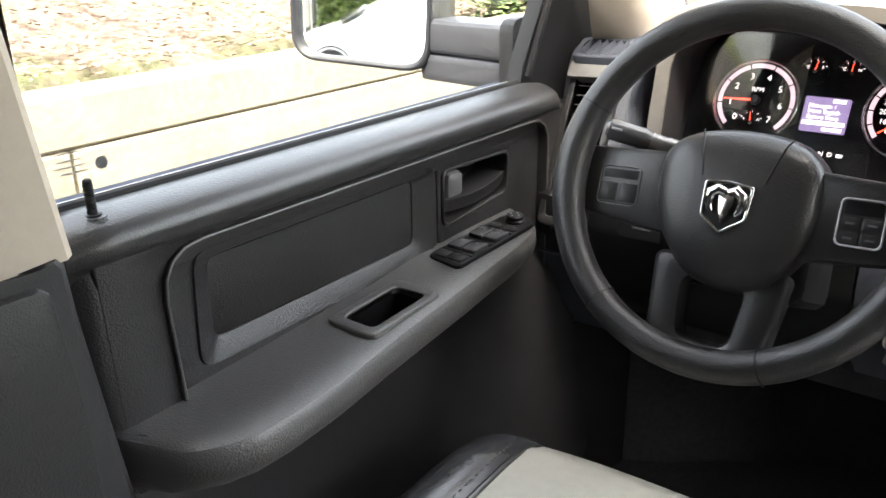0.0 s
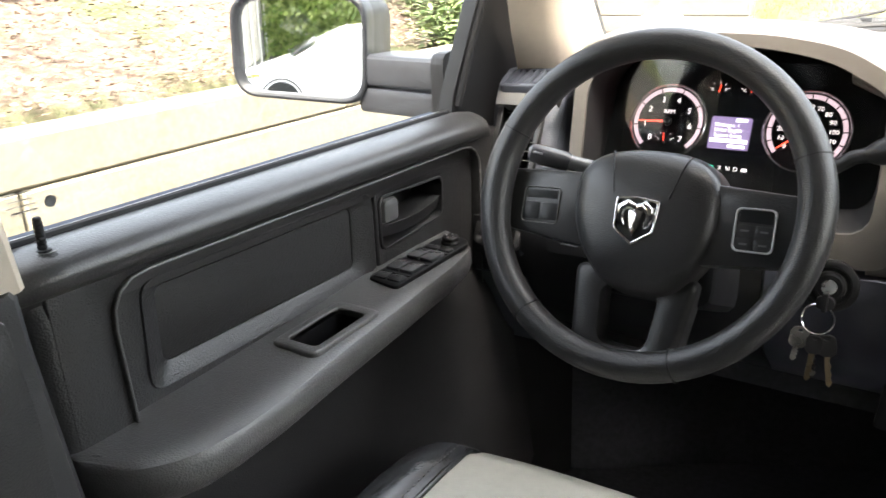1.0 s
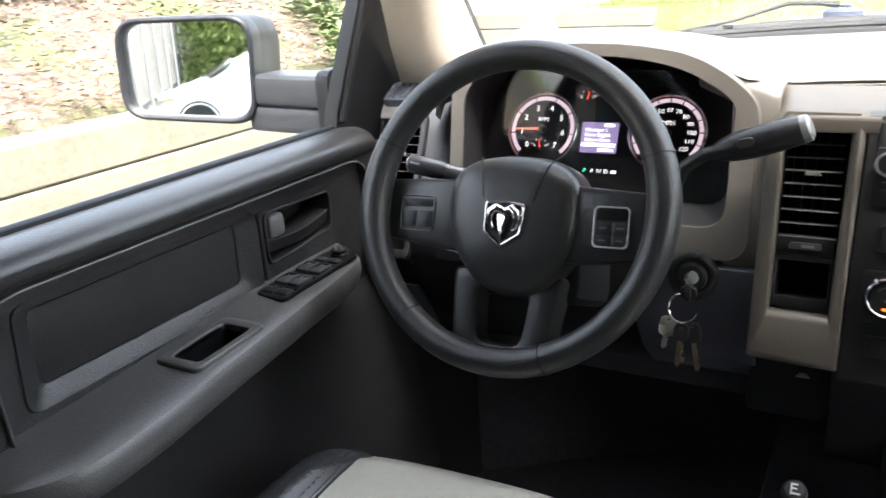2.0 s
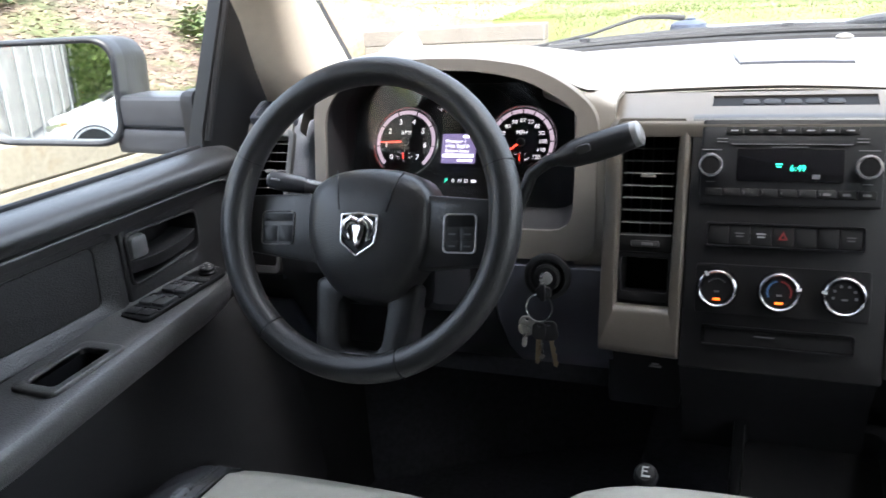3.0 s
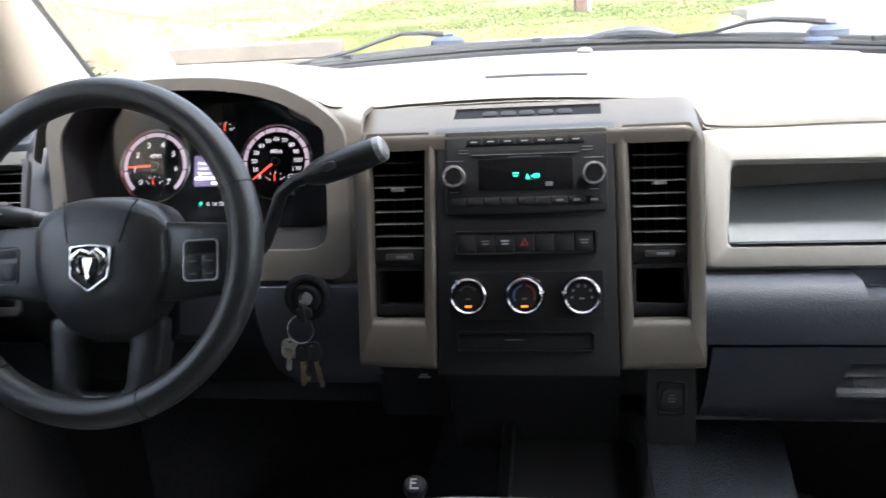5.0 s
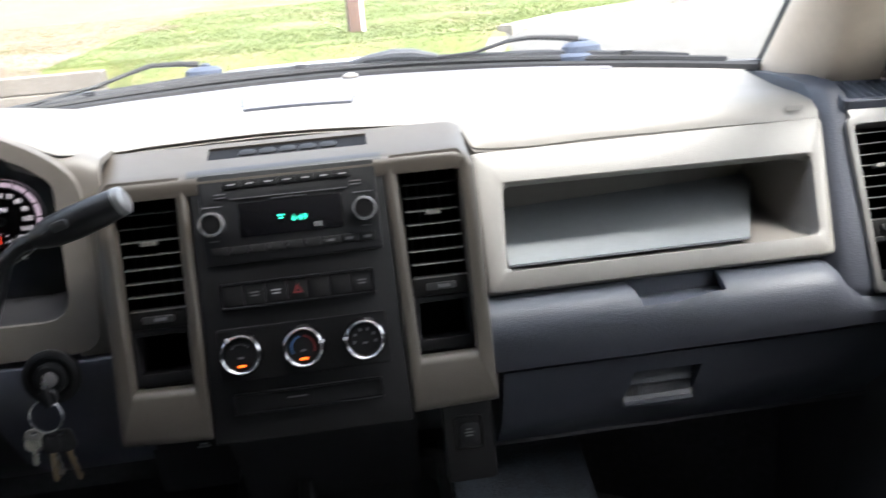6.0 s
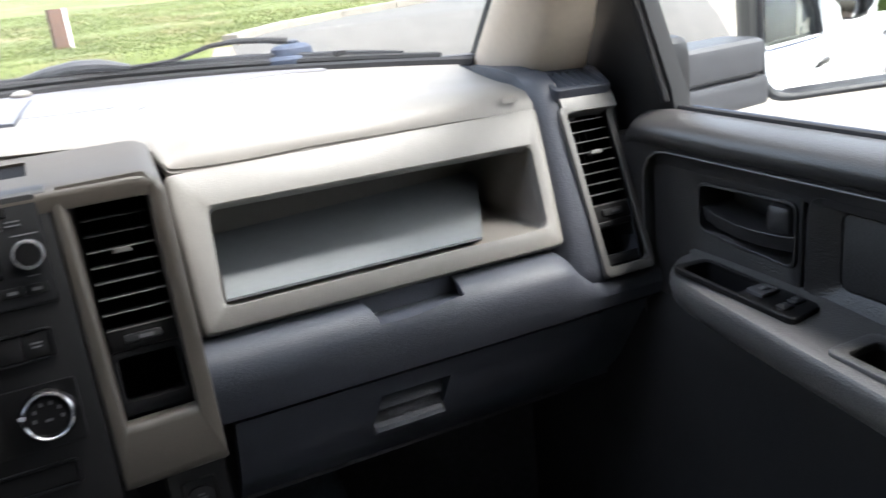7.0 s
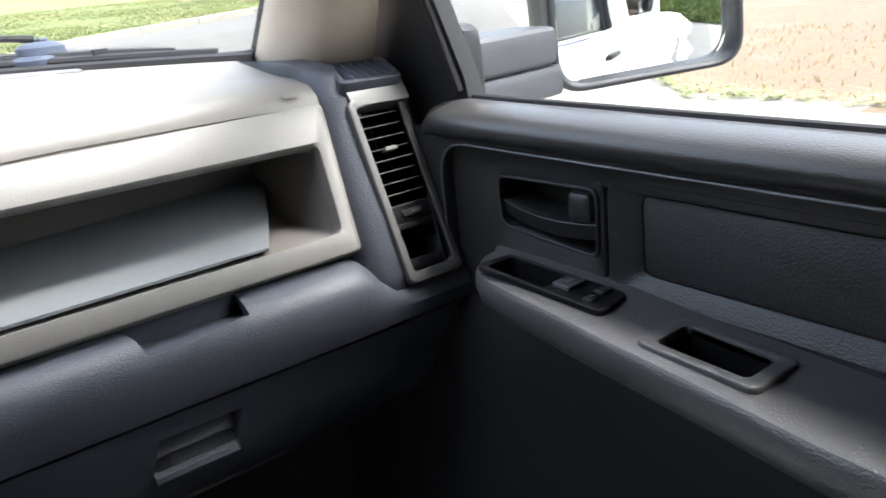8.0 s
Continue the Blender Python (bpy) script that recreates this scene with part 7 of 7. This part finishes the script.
# ---- behind the truck, seen in the driver's mirror ----
def parked_car():
    m = pose(-1.52, -13.96, -1.07, 0, 0, 172)          # local x ahead, the bonnet towards the fence
    c = thing("parked_car", m.translation, "white compact hatchback car parked behind the truck", "car")
    side = [(-1.95, 0.35), (-2.0, 0.75), (-1.9, 1.0), (-1.55, 1.40), (-0.9, 1.50), (-0.1, 1.48), (0.35, 1.30), (0.95, 0.99), (1.50, 0.83), (1.84, 0.64), (1.99, 0.46), (1.85, 0.28), (0, 0.24), (-1.7, 0.28)]
    side = rquad(side, 0.12, 4)
    bm = B()
    face_loops(bm, [[m @ Vector((x * f, w * (1 - 0.16 * max(0, z - 0.9) / 0.6), 0.3 + (z - 0.3) * g)) for x, z in side] for w, f, g in ((-0.86, 0.975, 0.97), (-0.80, 1.0, 1.0), (0.0, 1.01, 1.01), (0.80, 1.0, 1.0), (0.86, 0.975, 0.97))])
    body = part("body", bm, M_WHITE, c, "white painted body", 50)
    for s in (-1, 1):
        bm = B()
        plate(bm, rquad([(0.72, 0.98), (0.42, 1.22), (-0.05, 1.36), (-0.85, 1.37), (-1.35, 1.25), (-1.5, 1.02)], 0.05), axes(m @ Vector((0, s * 0.795, 0)), m.to_3x3() @ Vector((1, 0, 0)), m.to_3x3() @ Vector((0, -s * 0.25, 1))), 0.02, 0.004, -0.01) if s < 0 else plate(bm, rquad([(0.72, 0.98), (0.42, 1.22), (-0.05, 1.36), (-0.85, 1.37), (-1.35, 1.25), (-1.5, 1.02)], 0.05), axes(m @ Vector((0, s * 0.795, 0)), m.to_3x3() @ Vector((1, 0, 0)), m.to_3x3() @ Vector((0, -s * 0.25, 1))), 0.02, 0.004, -0.01)
        part("side_window", bm, M_RADIOSCREEN, c, "dark side windows")
        bm = B()
        lathe(bm, [(0.0, -0.10), (0.075, -0.09), (0.10, 0.0), (0.06, 0.06), (0, 0.07)], m @ Matrix.Translation((0.62, s * 0.95, 1.02)) @ pose(0, 0, 0, 0, 90, 0), 14)
        part("door_mirror", bm, M_WHITE, c)
        bm = B()
        plate(bm, rquad([(-0.16, -0.06), (0.12, -0.09), (0.16, 0.0), (-0.2, 0.08)], 0.03), axes(m @ Vector((1.78, s * 0.72, 0.70)), m.to_3x3() @ Vector((0.75, -s * 0.6, 0)), m.to_3x3() @ Vector((-0.1, 0, 1))), 0.04, 0.01)
        lampm = part("headlight", bm, M_SATIN, c, "clear headlight")
        bm = B()
        box(bm, (1.62, s * 0.845, 0.74), (0.12, 0.03, 0.05), m, 0.01)
        part("indicator", bm, M_AMBER, c, "amber side lamp")
        for x in (1.22, -1.28):
            wm = m @ Matrix.Translation((x, s * 0.80, 0.31)) @ pose(0, 0, 0, 90, 0, 0)
            bm = B()
            lathe(bm, [(0.20, -0.09), (0.30, -0.09), (0.315, -0.05), (0.315, 0.05), (0.30, 0.09), (0.20, 0.09)], wm, 32)
            ty = part("tyre", bm, M_TYRE, c)
            bm = B()
            lathe(bm, [(0.205, -0.07), (0.205, 0.07), (0.17, 0.06), (0.06, 0.05), (0, 0.05)], wm, 24)
            part("rim", bm, M_SATIN, ty)
            bm = B()
            tube(bm, [m @ Vector((x + 0.36 * math.cos(a), s * 0.862, 0.31 + 0.36 * math.sin(a))) for a in np.linspace(0.1, math.pi - 0.1, 14)], 0.014, 8)
            part("wheel_arch", bm, M_TYRE, c)
    bm = B()
    plate(bm, rquad([(-0.62, -0.27), (0.62, -0.27), (0.54, 0.27), (-0.54, 0.27)], 0.06), axes(m @ Vector((0.74, 0, 1.17)), m.to_3x3() @ Vector((0, 1, 0)), m.to_3x3() @ Vector((-0.88, 0, 0.48))), 0.02, 0.004)
    part("windscreen", bm, M_RADIOSCREEN, c)


parked_car()
fen = thing("fence", (-4.3, -20, -0.7), "pale fence of tubular posts with grey screening", "fence")
for k in range(0, 15, 2):
    y = -13.6 - k * 1.0
    bm = B()
    tube(bm, [(-4.3 - 0.02 * k, y, -1.12), (-4.3 - 0.02 * k, y, 3.1)], 0.030, 8)
    part("post", bm, M_RAIL, fen)
bm = B()
tube(bm, [(-4.3 - 0.02 * k, -13.4 - k, 3.1) for k in range(16)], 0.03, 8)
part("top_rail", bm, M_RAIL, fen)
bm = B()
skin(bm, [[(-4.36 - 0.02 * k, -13.5 - k, -0.90 + f * 3.95) for k in range(15)] for f in (0, 0.5, 1)], (-0.01, 0, 0))
part("screen", bm, M_FENCE, fen, "grey screening cloth")


def tree(x, y, z0, h, r, seed, label):
    random.seed(seed)
    t = thing("tree", (x, y, z0), label, "tree", "background trees")
    bm = B()
    tube(bm, [(x, y, z0 - 0.3), (x + 0.05, y, z0 + h * 0.2), (x - 0.05, y + 0.05, z0 + h * 0.45), (x + 0.05, y, z0 + h * 0.75)], [0.16 * r / 2, 0.13 * r / 2, 0.09 * r / 2, 0.03], 8)
    for k in range(9):
        a, zz = random.uniform(0, 6.28), z0 + h * random.uniform(0.15, 0.6)
        L = r * random.uniform(0.5, 0.9)
        tube(bm, [(x, y, zz), (x + L * 0.5 * math.cos(a), y + L * 0.5 * math.sin(a), zz + L * 0.25), (x + L * math.cos(a), y + L * math.sin(a), zz + L * 0.55)], [0.05, 0.035, 0.012], 6)
    part("trunk", bm, M_BARK, t)
    verts, faces = [], []
    for c in range(110):
        a, e, q = random.uniform(0, 6.28), random.uniform(-0.9, 1.3), r * random.uniform(0.35, 1.0)
        cx, cyy, cz = x + q * math.cos(a) * math.cos(e), y + q * math.sin(a) * math.cos(e), z0 + h * 0.45 + q * math.sin(e) * h / r / 2.4
        for l in range(45):
            p = Vector((cx + random.gauss(0, 0.28), cyy + random.gauss(0, 0.28), cz + random.gauss(0, 0.22)))
            u = Vector((random.uniform(-1, 1), random.uniform(-1, 1), random.uniform(-1, 1))).normalized()
            v = u.orthogonal().normalized() * 0.06
            u *= 0.10
            i = len(verts)
            verts += [p - u, p + v, p + u, p - v]
            faces.append((i, i + 1, i + 2, i + 3))
    me = bpy.data.meshes.new("crown")
    me.from_pydata([tuple(v - Vector((x, y, z0))) for v in verts], [], faces)
    me.materials.append(M_LEAFGREEN)
    cr = new("crown", me)
    cr.parent = t
    cr["kind"] = "stuff"


for k, (x, y, h, r) in enumerate(((-4.5, -33, 6.5, 2.8), (-1.0, -35, 7, 3.2), (2.8, -34, 6.5, 3.0), (-8.5, -31, 6.5, 3.0), (-6.2, -38, 8, 3.4), (1.0, -42, 8, 3.5))):
    tree(x, y, -1.07, h, r, k + 3, "leafy green tree behind the fence")

# ---- leaves, weeds and grass ----
def scatter(name, label, mat, count, spot, make, seed):
    random.seed(seed)
    verts, faces = [], []
    for k in range(count):
        x, y = spot()
        make(verts, faces, x, y, height(x, y))
    me = bpy.data.meshes.new(name)
    me.from_pydata([tuple(v) for v in verts], [], faces)
    me.materials.append(mat)
    return tagged(new(name, me), label, "plants", kind="stuff")


def leaf(verts, faces, x, y, z):
    a, s = random.uniform(0, 6.28), random.uniform(0.007, 0.018)
    u, v = Vector((math.cos(a), math.sin(a), random.uniform(-0.25, 0.25))) * s, Vector((-math.sin(a), math.cos(a), random.uniform(-0.3, 0.4))) * s * 0.6
    p = Vector((x, y, z + 0.035 + random.uniform(0, 0.03)))
    i = len(verts)
    verts += [p - u, p + v, p + u, p - v]
    faces.append((i, i + 1, i + 2, i + 3))


def blade(hmin, hmax, wide):
    def make(verts, faces, x, y, z):
        a, hh = random.uniform(0, 6.28), random.uniform(hmin, hmax)
        u = Vector((math.cos(a), math.sin(a), 0)) * wide
        lean = Vector((random.uniform(-1, 1), random.uniform(-1, 1), 0)) * hh * 0.5
        p = Vector((x, y, z))
        i = len(verts)
        verts += [p - u, p + u, p + lean * 0.4 + Vector((0, 0, hh * 0.6)) + u * 0.6, p + lean + Vector((0, 0, hh))]
        faces.append((i, i + 1, i + 2))
        faces.append((i, i + 2, i + 3))
    return make


def weed(verts, faces, x, y, z):
    for k in range(14):
        a, s, up = random.uniform(0, 6.28), random.uniform(0.012, 0.035), random.uniform(0.01, 0.09)
        q = random.uniform(0, 0.12)
        p = Vector((x + q * math.cos(a), y + q * math.sin(a), z + up))
        u, v = Vector((math.cos(a), math.sin(a), random.uniform(-0.3, 0.5))) * s, Vector((-math.sin(a), math.cos(a), random.uniform(-0.3, 0.3))) * s * 0.55
        i = len(verts)
        verts += [p - u, p + v, p + u, p - v]
        faces.append((i, i + 1, i + 2, i + 3))


def bank_spot():
    return -2.42 - 3.6 * random.random() ** 1.3, random.uniform(-1.6, 3.3)


def patch_spot():
    while True:
        x, y = bank_spot()
        if noise.noise((x * 0.9, y * 0.6, 3.1)) > 0.08:
            return x, y


def lawn_spot():
    while True:
        y = 4.6 + 9 * random.random() ** 1.6
        x = random.uniform(-1.0, 0.9) * (y + 1)
        if (x > -2.4 or x > -2.6 - 0.3 * y and random.random() < 0.3) and road_edge(x, y) < -0.12:
            return x, y


def dry_spot():
    return random.uniform(8.2, 14), random.uniform(-3, 9)


scatter("fallen_leaves", "brown fallen leaves on the bank", M_LEAF, 42000, bank_spot, leaf, 11)
scatter("bank_weeds", "green weeds growing in patches on the bank", M_LEAFGREEN, 2000, patch_spot, weed, 12)
scatter("lawn_grass", "sunlit green lawn grass", M_GRASS, 150000, lawn_spot, blade(0.006, 0.020, 0.0035), 13)
scatter("verge_weeds", "small green weeds along the edge of the pale drive", M_SHRUB, 110, lambda: (random.gauss(8.15, 0.12), random.choice((4.2, 5.0, 5.6, 6.6, 3.0)) + random.gauss(0, 0.25)), weed, 16)
scatter("dry_grass", "tufts of dry grass on tan ground", M_DRYGRASS, 1500, dry_spot, blade(0.04, 0.12, 0.008), 14)


def shrub(verts, faces, x, y, z):
    for k in range(10):
        p = Vector((x + random.gauss(0, 0.3), y + random.gauss(0, 0.3), z + random.uniform(0.1, 3.6 + 0.9 * noise.noise((x * 0.5, y * 0.5, 0)))))
        u = Vector((random.uniform(-1, 1), random.uniform(-1, 1), random.uniform(-1, 1))).normalized()
        v = u.orthogonal().normalized() * 0.075
        u *= 0.13
        i = len(verts)
        verts += [p - u, p + v, p + u, p - v]
        faces.append((i, i + 1, i + 2, i + 3))


scatter("background_shrubs", "dense green shrubs behind the fence and parked car", M_SHRUB, 2600, lambda: (random.uniform(-9, 5), random.uniform(-32, -27)), shrub, 15)
